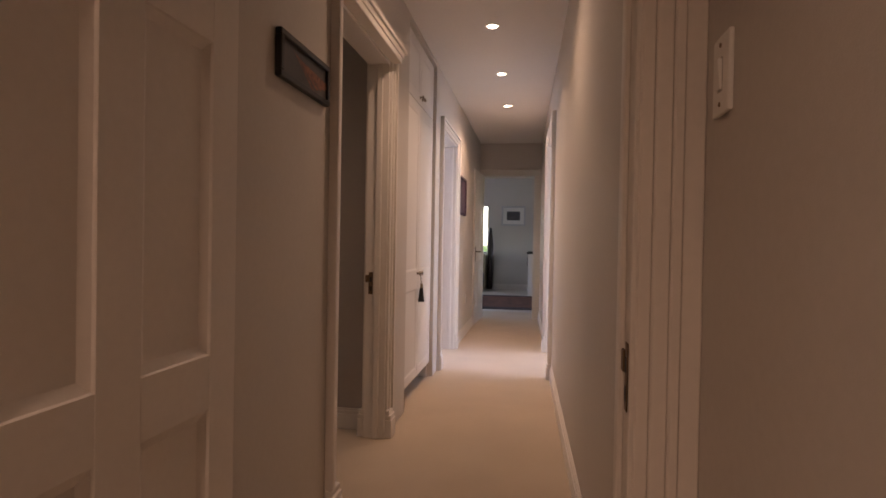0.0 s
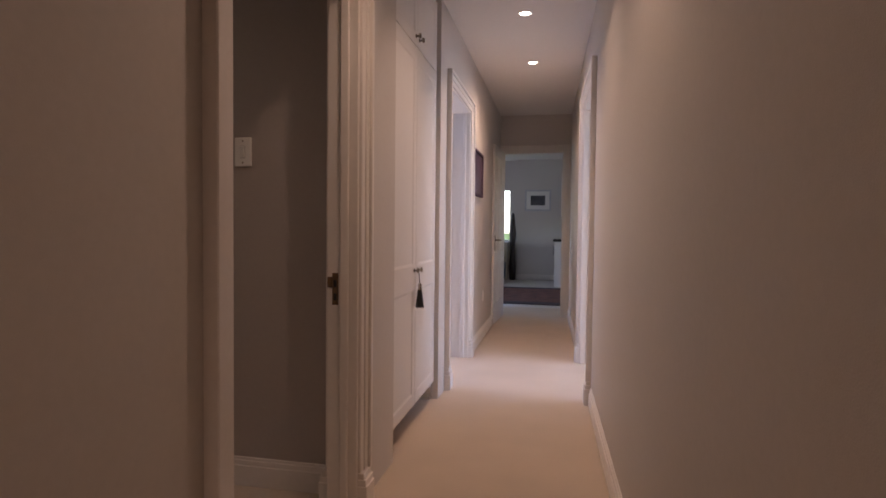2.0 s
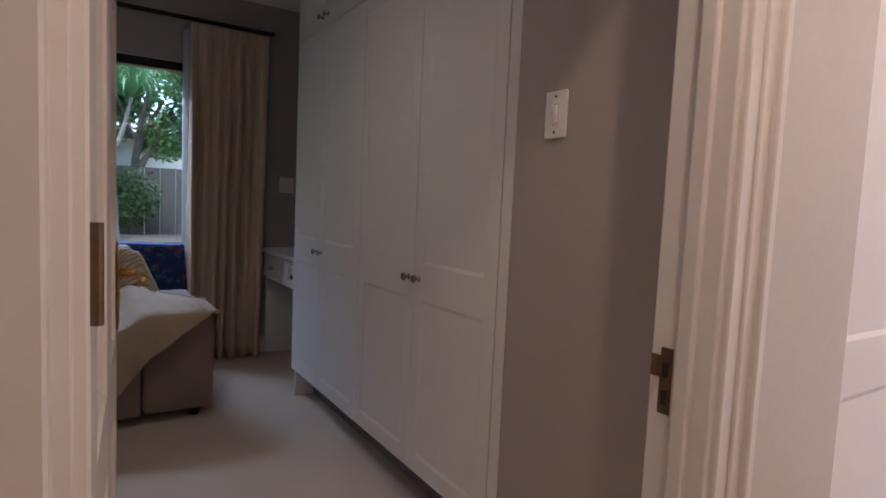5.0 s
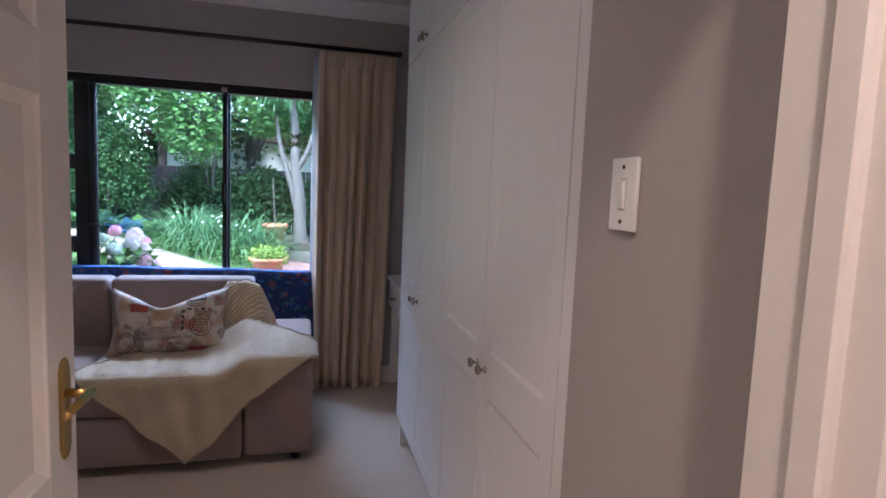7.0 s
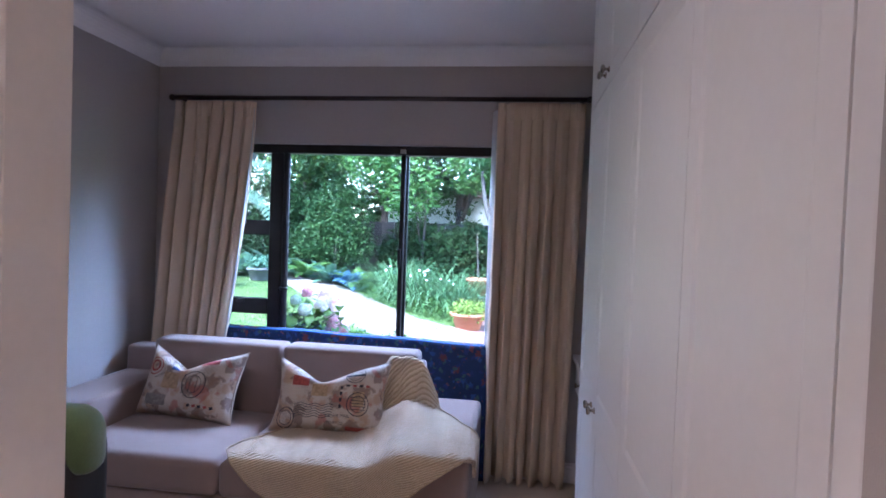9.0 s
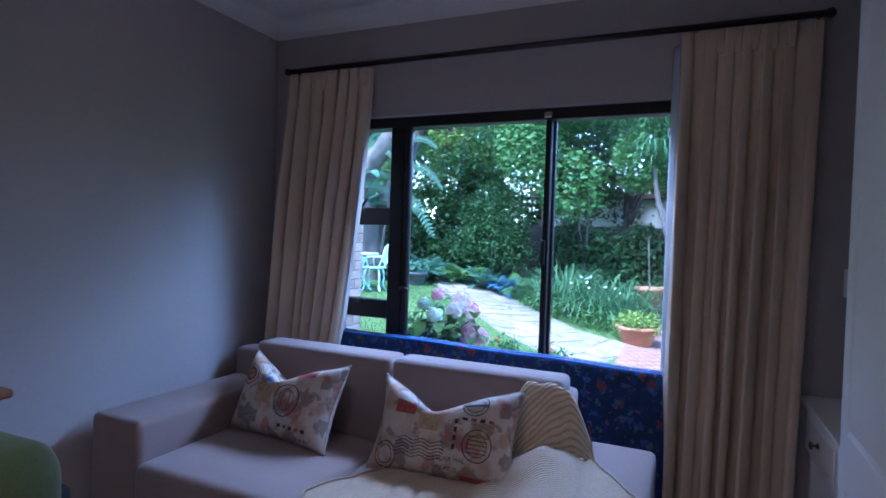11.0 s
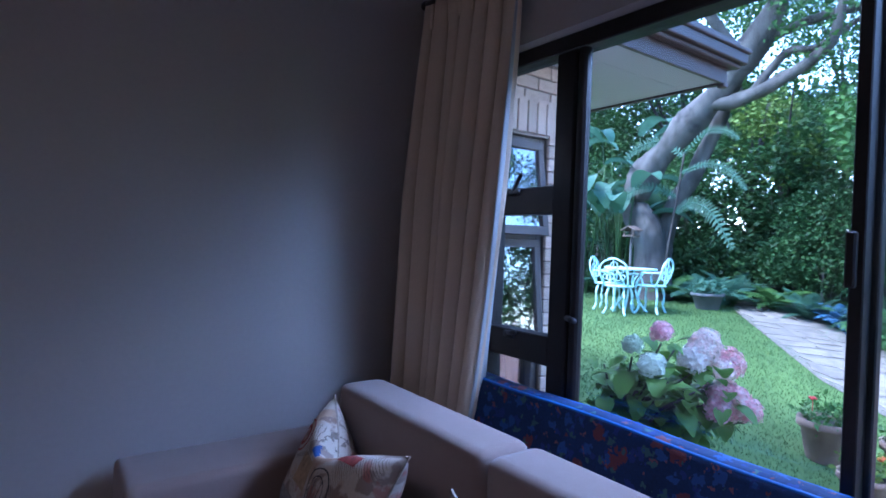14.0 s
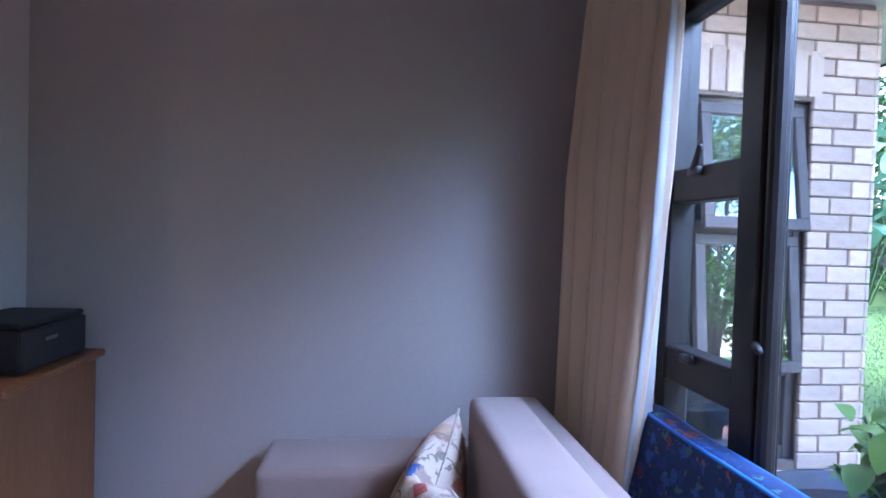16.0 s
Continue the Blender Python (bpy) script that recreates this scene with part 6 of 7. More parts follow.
shrub("dark low shrubs in front of the fence", [(-14.8, 0.4, 0.9, 0.8), (-14.8, 1.4, 1.0, 0.8), (-14.9, 2.3, 0.9, 0.7), (-15.0, 3.4, 1.0, 0.8), (-14.9, -2.6, 1.2, 0.9), (-15.0, -4.0, 1.3, 0.9), (-15.0, -5.6, 1.3, 1.0)],
      9000, 0.11, M_LEAF_D, 52)
shrub("dark leafy undergrowth below the leaning tree", [(-13.6, -3.2, 1.0, 0.7), (-13.6, -4.4, 1.1, 0.8), (-13.2, -5.6, 1.2, 0.9), (-13.0, -7.0, 1.3, 1.0), (-13.6, -2.3, 0.9, 0.5)], 7000, 0.12, M_LEAF_D, 53)
shrub("tall dark thicket behind the leaning tree", [(-14.6, -2.2, 1.6, 0.9), (-14.7, -3.2, 1.9, 1.0), (-14.6, -4.4, 2.0, 1.0), (-14.6, -2.6, 2.8, 0.9), (-14.8, -3.8, 3.2, 1.0), (-14.6, -5.6, 2.2, 1.1), (-14.8, -1.9, 3.4, 0.8), (-14.6, -6.8, 2.6, 1.2)],
      16000, 0.12, M_LEAF_S, 55)
shrub("dark broad-leaved bushes before the fence", [(-14.4, 0.3, 0.8, 0.6), (-14.4, 1.0, 1.0, 0.7), (-14.3, 1.8, 0.8, 0.6), (-14.4, 2.5, 1.0, 0.6), (-14.5, 3.3, 0.9, 0.6), (-14.6, 0.6, 1.5, 0.5), (-14.6, 2.1, 1.4, 0.45)],
      9000, 0.12, M_LEAF_S, 56)
shrub("low green ground cover spilling to the path's edge", [(-11.55, 0.75, 0.02, 0.35), (-11.35, 1.15, -0.04, 0.4), (-11.2, 1.6, -0.12, 0.4), (-11.1, 2.0, -0.18, 0.35), (-11.7, 0.4, 0.08, 0.3), (-11.0, 2.3, -0.22, 0.25)],
      6500, 0.05, M_LEAF_M, 54, flat=0.9)


def strap_clump(name, label, x, y, n, length, width, ml, seed, z0=None, droop=1.0, spread=0.25, lift=1.1, category="plant"):
    """Arching strap leaves from one crown."""
    r_ = np.random.default_rng(seed)
    t = thing(name, label, category)
    z = gz(x, y) if z0 is None else z0
    v, f = [], []
    for k in range(n):
        a = r_.uniform(0, 6.283)
        Lh = length * r_.uniform(0.6, 1.15)
        rr = spread * math.sqrt(r_.uniform(0, 1))
        bx_, by_ = x + rr * math.cos(a), y + rr * math.sin(a)
        th0 = r_.uniform(0.5, 1.35) * lift
        px, pz = 0.0, 0.0
        sx, sy = -math.sin(a), math.cos(a)
        i = len(v)
        m = 7
        for s_ in range(m + 1):
            q = s_ / m
            w = width * (1 - q) ** 0.6 * (0.6 + 0.8 * min(1, q * 4)) / 1.4
            v.append((bx_ + px * math.cos(a) + sx * w, by_ + px * math.sin(a) + sy * w, z + pz))
            v.append((bx_ + px * math.cos(a) - sx * w, by_ + px * math.sin(a) - sy * w, z + pz))
            th = th0 - droop * 2.0 * q * q
            px += Lh / m * math.cos(th)
            pz += Lh / m * math.sin(th)
        for s_ in range(m):
            f.append((i + 2 * s_, i + 2 * s_ + 1, i + 2 * s_ + 3, i + 2 * s_ + 2))
    part("leaves", raw_mesh("leaves", v, f, ml), None, t)
    return t


def fern(label, x, y, n, length, seed, ml, name="fern", z0=None, category="fern"):
    """Fronds of many leaflets arching from a crown."""
    r_ = np.random.default_rng(seed)
    t = thing(name, label, category)
    z = gz(x, y) if z0 is None else z0
    v, f = [], []
    for k in range(n):
        a = 6.283 * k / n + r_.uniform(-0.3, 0.3)
        Lh = length * r_.uniform(0.7, 1.15)
        th0, droop = r_.uniform(0.75, 1.35), r_.uniform(1.0, 1.7)
        px, pz = 0.0, 0.0
        m = 18
        for s_ in range(m):
            q = s_ / m
            th = th0 - droop * q
            px += Lh / m * math.cos(th)
            pz += Lh / m * math.sin(th)
            ll = Lh * 0.22 * math.sin(math.pi * min(1, 0.12 + q * 0.9)) + 0.01
            c = Vector((x + px * math.cos(a), y + px * math.sin(a), z + pz))
            fw = Vector((math.cos(a) * math.cos(th), math.sin(a) * math.cos(th), math.sin(th)))
            for sd in (-1, 1):
                side = Vector((-math.sin(a) * sd, math.cos(a) * sd, -0.25)).normalized()
                i = len(v)
                w = Lh / m * 0.42
                v += [tuple(c - fw * w), tuple(c + side * ll * 0.6 + fw * (ll * 0.1 - w * 0.7)), tuple(c + side * ll + fw * ll * 0.3), tuple(c + side * ll * 0.6 + fw * (ll * 0.1 + w * 0.8)), tuple(c + fw * w)]
                f.append((i, i + 1, i + 2, i + 3, i + 4))
    part("fronds", raw_mesh("fronds", v, f, ml), None, t)
    return t


M_STRAP = leaf_mat("strap_leaves", (0.04, 0.11, 0.045), (0.12, 0.22, 0.10), 0.35)
for k, (x, y) in enumerate(((-11.9, 1.0), (-11.85, 1.6), (-12.05, 2.05), (-12.2, 0.7))):
    strap_clump("agapanthus", "arching strap-leaved agapanthus clump with white flower heads", x, y, 260, 1.35, 0.013, M_STRAP, 60 + k, spread=0.4, droop=1.35)
M_PETAL = mat("white_petals", (0.75, 0.75, 0.72), 0.7, 0.05, 60)
bmf = bmesh.new()
lathe(bmf, [(0.0005, 0.0), (0.022, 0.01), (0.027, 0.024), (0.015, 0.035), (0.0005, 0.038)], n=8)
me_flower = mesh_of("flower_head", bmf, M_PETAL)
bmf = bmesh.new()
cyl(bmf, (0, 0, -0.75), (0, 0, 0.0), 0.006, 0.004, 6)
me_stalk = mesh_of("stalk", bmf, M_LEAF_M)
for k in range(13):
    x, y = -11.75 + rng.uniform(-0.45, 0.45), 1.4 + rng.uniform(-0.9, 0.9)
    t = thing("white_flower", "single white flower head on a thin stalk", "flower", (x, y, gz(x, y) + rng.uniform(0.5, 0.82)), group="white flowers in the agapanthus")
    part("flower_head", me_flower, None, t)
    part("stalk", me_stalk, None, t)

k = 0
for x, y, L_ in ((-12.5, -0.2, 0.75), (-12.6, 0.25, 0.7), (-12.4, -0.9, 0.7), (-12.5, -1.5, 0.75), (-12.1, -2.15, 0.75), (-12.2, -2.65, 0.8), (-12.0, -3.2, 0.8), (-12.0, -3.9, 0.8), (-12.1, -4.7, 0.85), (-11.9, -5.5, 0.9), (-12.9, -2.4, 0.8)):
    fern("bright green sword fern in the shrub border", x, y, 22, L_, 70 + k, M_LEAF_B if k % 3 else M_LEAF_M)
    k += 1
# feathery palm-like fronds by the leaning trunk
def feather_frond(parent, pts_, width, ml):
    line = smooth_line(pts_, 9)
    v, f = [], []
    n = len(line)
    for k in range(1, n - 1):
        q = k / n
        fw = (line[k + 1] - line[k - 1]).normalized()
        side = fw.cross(Vector((1.0, 0, 0.2))).normalized()
        ll = 0.8 * width * math.sin(math.pi * (0.1 + 0.86 * q)) ** 0.7
        w = (line[k + 1] - line[k]).length * 0.27
        for sd in (-1, 1):
            i = len(v)
            c = line[k]
            tip = c + side * sd * ll + fw * ll * 0.45
            mid = c + side * sd * ll * 0.55 + fw * ll * 0.2
            v += [tuple(c - fw * w), tuple(mid - fw * w), tuple(tip), tuple(mid + fw * w), tuple(c + fw * w)]
            f.append((i, i + 1, i + 2, i + 3, i + 4))
    part("frond", raw_mesh("frond", v, f, ml), None, parent)
    part("rib", pipe(line, 0.012, M_LEAF_B, n=5), None, parent)


M_FROND = leaf_mat("pale_frond_leaflets", (0.05, 0.10, 0.06), (0.10, 0.18, 0.12))
tf = thing("tree_fern", "tree fern with a few broad pale feathery fronds by the trunk", "fern")
bm = bmesh.new()
tube(bm, smooth_line([(-11.8, -3.15, 0.3), (-11.78, -3.1, 1.2), (-11.8, -3.0, 2.0), (-11.8, -2.85, 3.1)], 4), [0.035 - 0.0015 * k for k in range(13)], 8)
part("stem", bm, M_BARK_D, tf, "", True)
for line, w_ in (([(-11.8, -2.98, 2.02), (-11.7, -2.6, 2.18), (-11.65, -2.2, 1.98), (-11.6, -1.78, 1.36)], 0.20),
                 ([(-11.8, -2.9, 2.75), (-11.7, -2.35, 2.86), (-11.7, -1.95, 2.7), (-11.7, -1.65, 2.35)], 0.12),
                 ([(-11.8, -2.85, 3.1), (-11.7, -2.4, 3.42), (-11.7, -2.05, 3.4), (-11.7, -1.8, 3.22)], 0.11),
                 ([(-11.8, -2.95, 2.3), (-11.6, -3.4, 2.5), (-11.5, -3.9, 2.35), (-11.5, -4.3, 1.9)], 0.17),
                 ([(-11.8, -2.85, 3.05), (-11.9, -3.4, 3.4), (-11.9, -4.0, 3.3), (-11.9, -4.4, 2.9)], 0.17)):
    feather_frond(tf, line, w_, M_FROND)


# big leaning tree
lt = thing("leaning_tree", "big grey-barked tree with a leaning forked trunk", "tree")
bm = bmesh.new()
line = smooth_line([(-12.0, -3.45, 0.25), (-12.0, -3.6, 1.1), (-12.0, -3.68, 1.6), (-12.0, -4.0, 2.2), (-12.0, -3.78, 2.8), (-12.0, -3.3, 3.3), (-12.0, -2.7, 3.85), (-12.0, -2.05, 4.5), (-12.0, -1.5, 5.3), (-12.0, -1.1, 6.3)], 4)
tube(bm, line, [0.34 - 0.0045 * k + 0.04 * math.sin(k * 0.9) for k in range(len(line))], 14)
part("trunk", bm, M_BARK, lt, "", True)
for pts_, r0 in (([(-12.5, -3.75, 0.3), (-12.6, -3.75, 1.3), (-12.6, -3.55, 2.1), (-12.6, -3.1, 2.85), (-12.6, -2.65, 3.8), (-12.6, -2.3, 4.6)], 0.24),
                 ([(-12.0, -2.5, 4.0), (-12.0, -2.1, 3.95), (-12.0, -1.5, 4.1), (-12.0, -0.95, 4.35), (-12.0, -0.6, 4.65), (-12.0, -0.45, 5.4)], 0.14),
                 ([(-12.0, -1.75, 4.05), (-12.05, -1.3, 4.6), (-12.1, -0.8, 4.62), (-12.1, -0.2, 4.95)], 0.08),
                 ([(-12.0, -1.8, 4.85), (-12.2, -1.0, 5.1), (-12.4, 0.0, 5.2), (-12.5, 1.0, 5.6)], 0.09),
                 ([(-12.0, -1.95, 4.6), (-11.5, -2.3, 5.4), (-11.2, -2.6, 6.4)], 0.12)):
    bm = bmesh.new()
    line = smooth_line(pts_, 6)
    tube(bm, line, [r0 * (1 - 0.6 * k / len(line)) for k in range(len(line))], 10)
    part("limb", bm, M_BARK, lt, "", True)
v, f = leaf_cloud(9000, [(-12.2, -0.6, 5.2, 1.0), (-12.4, 0.5, 6.0, 1.1), (-12.0, -1.8, 6.6, 1.2), (-11.2, -2.8, 6.6, 1.1), (-12.8, -1.6, 5.2, 1.0), (-11.5, -0.4, 6.3, 1.0)], 0.10, np.random.default_rng(33), 0.6)
part("crown", raw_mesh("crown", v.tolist(), f.tolist(), M_LEAF_M), None, lt)

# paddle leaves at the lawn's side
def paddle_plant(x, y, n, h, seed):
    r_ = np.random.default_rng(seed)
    t = thing("strelitzia", "tall strelitzia with large torn paddle leaves", "plant")
    v, f = [], []
    bm = bmesh.new()
    for k in range(n):
        a = 6.283 * k / n + r_.uniform(-0.4, 0.4)
        hh = h * r_.uniform(0.55, 1.0)
        b = Vector((x + 0.15 * math.cos(a), y + 0.15 * math.sin(a), gz(x, y)))
        e = Vector((x + 0.5 * math.cos(a), y + 0.5 * math.sin(a), gz(x, y) + hh))
        tube(bm, [b, (b + e) / 2 + Vector((0, 0, 0.1)), e], [0.022, 0.017, 0.012], 6)
        Lh, th0 = r_.uniform(0.8, 1.2), r_.uniform(0.2, 1.1)
        px, pz = 0.0, 0.0
        i = len(v)
        m = 10
        for s_ in range(m + 1):
            q = s_ / m
            w = 0.20 * math.sin(math.pi * (0.06 + 0.92 * q)) ** 0.6
            th = th0 - 1.7 * q
            c = e + Vector((px * math.cos(a), px * math.sin(a), pz))
            sd = Vector((-math.sin(a), math.cos(a), 0)) * w
            v += [tuple(c + sd + Vector((0, 0, w * 0.4))), tuple(c), tuple(c - sd + Vector((0, 0, w * 0.4)))]
            px += Lh / m * math.cos(th)
            pz += Lh / m * math.sin(th)
        for s_ in range(m):
            j = i + 3 * s_
            f += [(j, j + 1, j + 4, j + 3), (j + 1, j + 2, j + 5, j + 4)]
    part("stems", bm, M_LEAF_D, t, "", True)
    part("leaves", raw_mesh("leaves", v, f, M_LEAF_B, True), None, t)


for k, (x, y, h) in enumerate(((-11.6, -5.0, 2.8), (-12.3, -6.2, 3.2), (-11.8, -4.2, 2.2), (-12.5, -7.6, 3.4), (-11.4, -6.6, 2.4), (-12.4, -4.6, 3.3), (-11.0, -5.8, 1.6))):
    paddle_plant(x, y, 9, h, 200 + k)

# strap-leaved tree with a pale forked trunk
yt = thing("yucca_tree", "pale-trunked tree with hanging rosettes of strap leaves", "tree")
M_PALE = mat("pale_smooth_bark", (0.078, 0.07, 0.062), 0.85, 0.15, 8, 60, 0.6, 60, stretch=(1, 1, 3))
for line, r0 in (([(-12.6, 3.04, -0.1), (-12.6, 3.0, 0.3), (-12.6, 2.95, 1.16), (-12.6, 2.86, 2.0), (-12.6, 2.85, 2.7), (-12.6, 2.72, 3.6)], 0.19), ([(-12.6, 2.92, 0.85), (-12.62, 2.8, 1.35), (-12.65, 2.56, 2.15), (-12.7, 2.45, 2.9)], 0.09),
                 ([(-12.6, 2.9, 1.7), (-12.5, 3.15, 2.2), (-12.5, 3.35, 3.0)], 0.08)):
    L_ = smooth_line(line, 4)
    bm = bmesh.new()
    tube(bm, L_, [r0 * (1 - 0.65 * (k / len(L_)) ** 0.7) for k in range(len(L_))], 12)
    part("trunk" if r0 > 0.1 else "limb", bm, M_PALE, yt, "", True)
for k, (x, y, z) in enumerate(((-12.6, 2.72, 3.6), (-12.7, 2.45, 2.9), (-12.5, 3.35, 3.0))):
    o = strap_clump("rosette", "", x, y, 170, 1.25, 0.016, M_STRAP, 80 + k, z0=z, droop=1.75, spread=0.05, lift=1.1)
    for c in list(o.children):
        c.parent = yt
        c.name = "rosette"
    bpy.data.objects.remove(o)


# ---- pots ----
M_TERRA = mat("terracotta", (0.36, 0.15, 0.08), 0.85, 0.15, 9, 80, 0.4, 90)
M_TERRA_O = mat("old_clay", (0.24, 0.16, 0.12), 0.9, 0.2, 9, 80, 0.5, 90)
M_GREYP = mat("grey_pot", (0.10, 0.10, 0.11), 0.8, 0.15, 9, 80, 0.3, 90)
M_SOIL = mat("pot_soil", (0.045, 0.035, 0.028), 0.95, 0.3, 30, 120, 0.8, 120)


def pot(name, label, x, y, r, h, material, plant_n=0, ml=None, leaf=0.05, seed=1, z0=None, up=0.12):
    z = gz(x, y) if z0 is None else z0
    t = thing(name, label, "plant pot", (x, y, z))
    bm = bmesh.new()
    lathe(bm, [(r * 0.66, 0), (r * 0.7, 0.01), (r * 0.92, h * 0.8), (r * 1.04, h * 0.82), (r * 1.05, h), (r * 0.93, h), (r * 0.88, h * 0.8)], n=26)
    part("body", bm, material, t, "", True)
    bm = bmesh.new()
    lathe(bm, [(r * 0.9, h * 0.86), (r * 0.4, h * 0.89), (0.0005, h * 0.9)], n=18)
    part("soil", bm, M_SOIL, t)
    if plant_n:
        r_ = np.random.default_rng(seed)
        v, f = leaf_cloud(plant_n, [(r * 0.6 * math.cos(k), r * 0.6 * math.sin(k), h + up * (0.5 + 0.3 * math.sin(k * 2)), r * 0.6) for k in range(6)], leaf, r_, 0.8)
        part("foliage", raw_mesh("foliage", v.tolist(), f.tolist(), ml), None, t, "leafy green plant")
    return t


pot("terracotta_pot", "round terracotta pot of trailing greenery beside the path", -10.6, 2.42, 0.33, 0.31, M_TERRA, 900, M_LEAF_L, 0.07, 5, up=0.08)
p2 = pot("terracotta_pot", "terracotta pot with a bare stake on the raised bed", -12.75, 2.45, 0.27, 0.38, M_TERRA, 0, None, z0=0.12)
bm = bmesh.new()
cyl(bm, (0, 0, 0.3), (-0.03, -0.06, 1.4), 0.014, 0.009, 8)
part("stake", bm, M_BARK, p2)
pot("stone_urn", "dark grey tub under the ferns at the lawn's edge", -11.45, -2.1, 0.26, 0.27, M_GREYP, 350, M_LEAF_B, 0.09, 6)
na = pot("clay_pot", "old clay pot of small leafy plants below the window", -7.25, 1.22, 0.21, 0.32, M_TERRA_O, 420, M_LEAF_M, 0.05, 7, up=0.07)
nb = pot("clay_pot", "old clay pot with a red flower below the window", -7.5, 1.72, 0.23, 0.28, M_TERRA_O, 420, M_LEAF_M, 0.05, 8, up=0.08)
M_REDF = mat("red_petals", (0.45, 0.03, 0.03), 0.7, 0.15, 60)
M_ORF = mat("orange_petals", (0.65, 0.13, 0.02), 0.7, 0.15, 60)
for (x, y, z, ml_, st) in ((0.05, -0.1, 0.47, M_REDF, na), (-0.02, 0.12, 0.62, M_PETAL, na), (0.06, -0.02, 0.42, M_REDF, nb), (-0.1, -0.12, 0.40, M_REDF, nb)):
    bm = bmesh.new()
    for q in range(6):
        ball(bm, (x + 0.018 * math.cos(q), y + 0.018 * math.sin(q), z + 0.006 * (q % 2)), 0.014, 1, 1, 0.6, 8, 6)
    cyl(bm, (x, y, 0.25), (x, y, z), 0.003, n=5)
    part("flower", bm, ml_, st, "", True)
nc = pot("clay_pot", "clay pot of orange nasturtiums close below the window", -6.75, 1.62, 0.16, 0.22, M_TERRA_O, 350, M_LEAF_L, 0.05, 9)
bm = bmesh.new()
for q in range(7):
    ball(bm, (0.07 * math.cos(q * 1.9), 0.09 * math.sin(q * 1.9), 0.32 + 0.03 * (q % 3)), 0.024, 1, 1, 0.5, 8, 6)
part("flower", bm, M_ORF, nc, "orange flowers", True)

# ---- hydrangea in a dark tub ----
def hydrangea():
    hx, hy = -4.40, 1.33
    z = gz(hx, hy)
    t = thing("hydrangea", "hydrangea with pink and white mop-head flowers in a dark tub", "shrub", (hx, hy, z))
    bm = bmesh.new()
    lathe(bm, [(0.27, 0), (0.29, 0.02), (0.36, 0.68), (0.40, 0.70), (0.41, 0.72), (0.41, 0.79), (0.40, 0.80), (0.37, 0.80), (0.35, 0.74)], n=36)
    part("tub", bm, M_GREYP, t, "big dark plastic tub", True)
    bm = bmesh.new()
    lathe(bm, [(0.355, 0.745), (0.2, 0.76), (0.0005, 0.765)], n=24)
    part("soil", bm, M_SOIL, t)
    r_ = np.random.default_rng(17)
    M_HL = leaf_mat("hydrangea_leaves", (0.03, 0.09, 0.02), (0.20, 0.32, 0.06), 0.45)
    spots = ((0.22, 0.375, 1.35, 0.042, "lilac"), (0.33, 0.325, 1.30, 0.038, "green"), (0.30, 0.39, 1.23, 0.050, "cream"), (0.05, 0.46, 1.31, 0.058, "blush"), (0.07, 0.46, 1.275, 0.062, "blush"), (0.12, 0.45, 1.245, 0.058, "pale"),
             (-0.08, 0.485, 1.22, 0.066, "pink"), (0.00, 0.487, 1.19, 0.064, "blush"), (-0.07, 0.525, 1.075, 0.066, "pink"), (-0.11, 0.557, 1.04, 0.055, "pink"), (0.01, 0.513, 1.055, 0.060, "lilac"), (0.0, 0.50, 1.13, 0.055, "lilac"))
    root = Vector((0.06, 0.08, 0.76))
    tips = [Vector((x, y, zz - 0.045)) for x, y, zz, r, c in spots]
    for e in tips:
        bm = bmesh.new()
        tube(bm, [tuple(root), tuple((root + e) / 2 + Vector((0, 0, 0.05))), tuple(e)], [0.006, 0.005, 0.004], 6)
        part("stem", bm, M_BARK, t, "", True)
    for k in range(18):
        a, rr = 6.283 * k / 18 + r_.uniform(-0.2, 0.2), r_.uniform(0.35, 1.0)
        e = Vector((0.15 + rr * math.cos(a) * 0.22, 0.29 + rr * math.sin(a) * 0.32, r_.uniform(1.0, 1.36) - 0.10 * rr))
        tips.append(e)
        bm = bmesh.new()
        m_ = (root + e) / 2 + Vector((0, 0, 0.05))
        tube(bm, [tuple(root + Vector((0.05 * math.cos(a), 0.05 * math.sin(a), 0))), tuple(m_), tuple(e)], [0.006, 0.005, 0.004], 6)
        part("stem", bm, M_BARK, t, "", True)
    for k in range(298):
        e = tips[k % 30]
        a = r_.uniform(0, 6.283)
        Lh = r_.uniform(0.075, 0.135)
        v, f = [], []
        base = root.lerp(e, r_.uniform(0.45, 1.05)) + Vector((r_.uniform(-0.03, 0.03), r_.uniform(-0.03, 0.03), r_.uniform(-0.04, 0.03)))
        th0 = r_.uniform(-0.4, 1.1)
        px, pz = 0.0, 0.0
        for s_ in range(6):
            q = s_ / 5
            w = 0.32 * Lh * math.sin(math.pi * (0.05 + 0.93 * q)) ** 0.8
            th = th0 - 1.1 * q
            c = base + Vector((px * math.cos(a), px * math.sin(a), pz))
            sd = Vector((-math.sin(a), math.cos(a), 0)) * w
            v += [tuple(c + sd + Vector((0, 0, 0.3 * w))), tuple(c), tuple(c - sd + Vector((0, 0, 0.3 * w)))]
            px += Lh / 5 * math.cos(th)
            pz += Lh / 5 * math.sin(th)
        for s_ in range(5):
            j = 3 * s_
            f += [(j, j + 1, j + 4, j + 3), (j + 1, j + 2, j + 5, j + 4)]
        part("leaf", raw_mesh("leaf", v, f, M_HL, True), None, t)
    M_PINK = leaf_mat("pink_florets", (0.93, 0.42, 0.44), (0.97, 0.80, 0.74), 0.7)
    M_WHT = leaf_mat("cream_green_florets", (0.45, 0.55, 0.40), (0.68, 0.70, 0.58), 0.7)
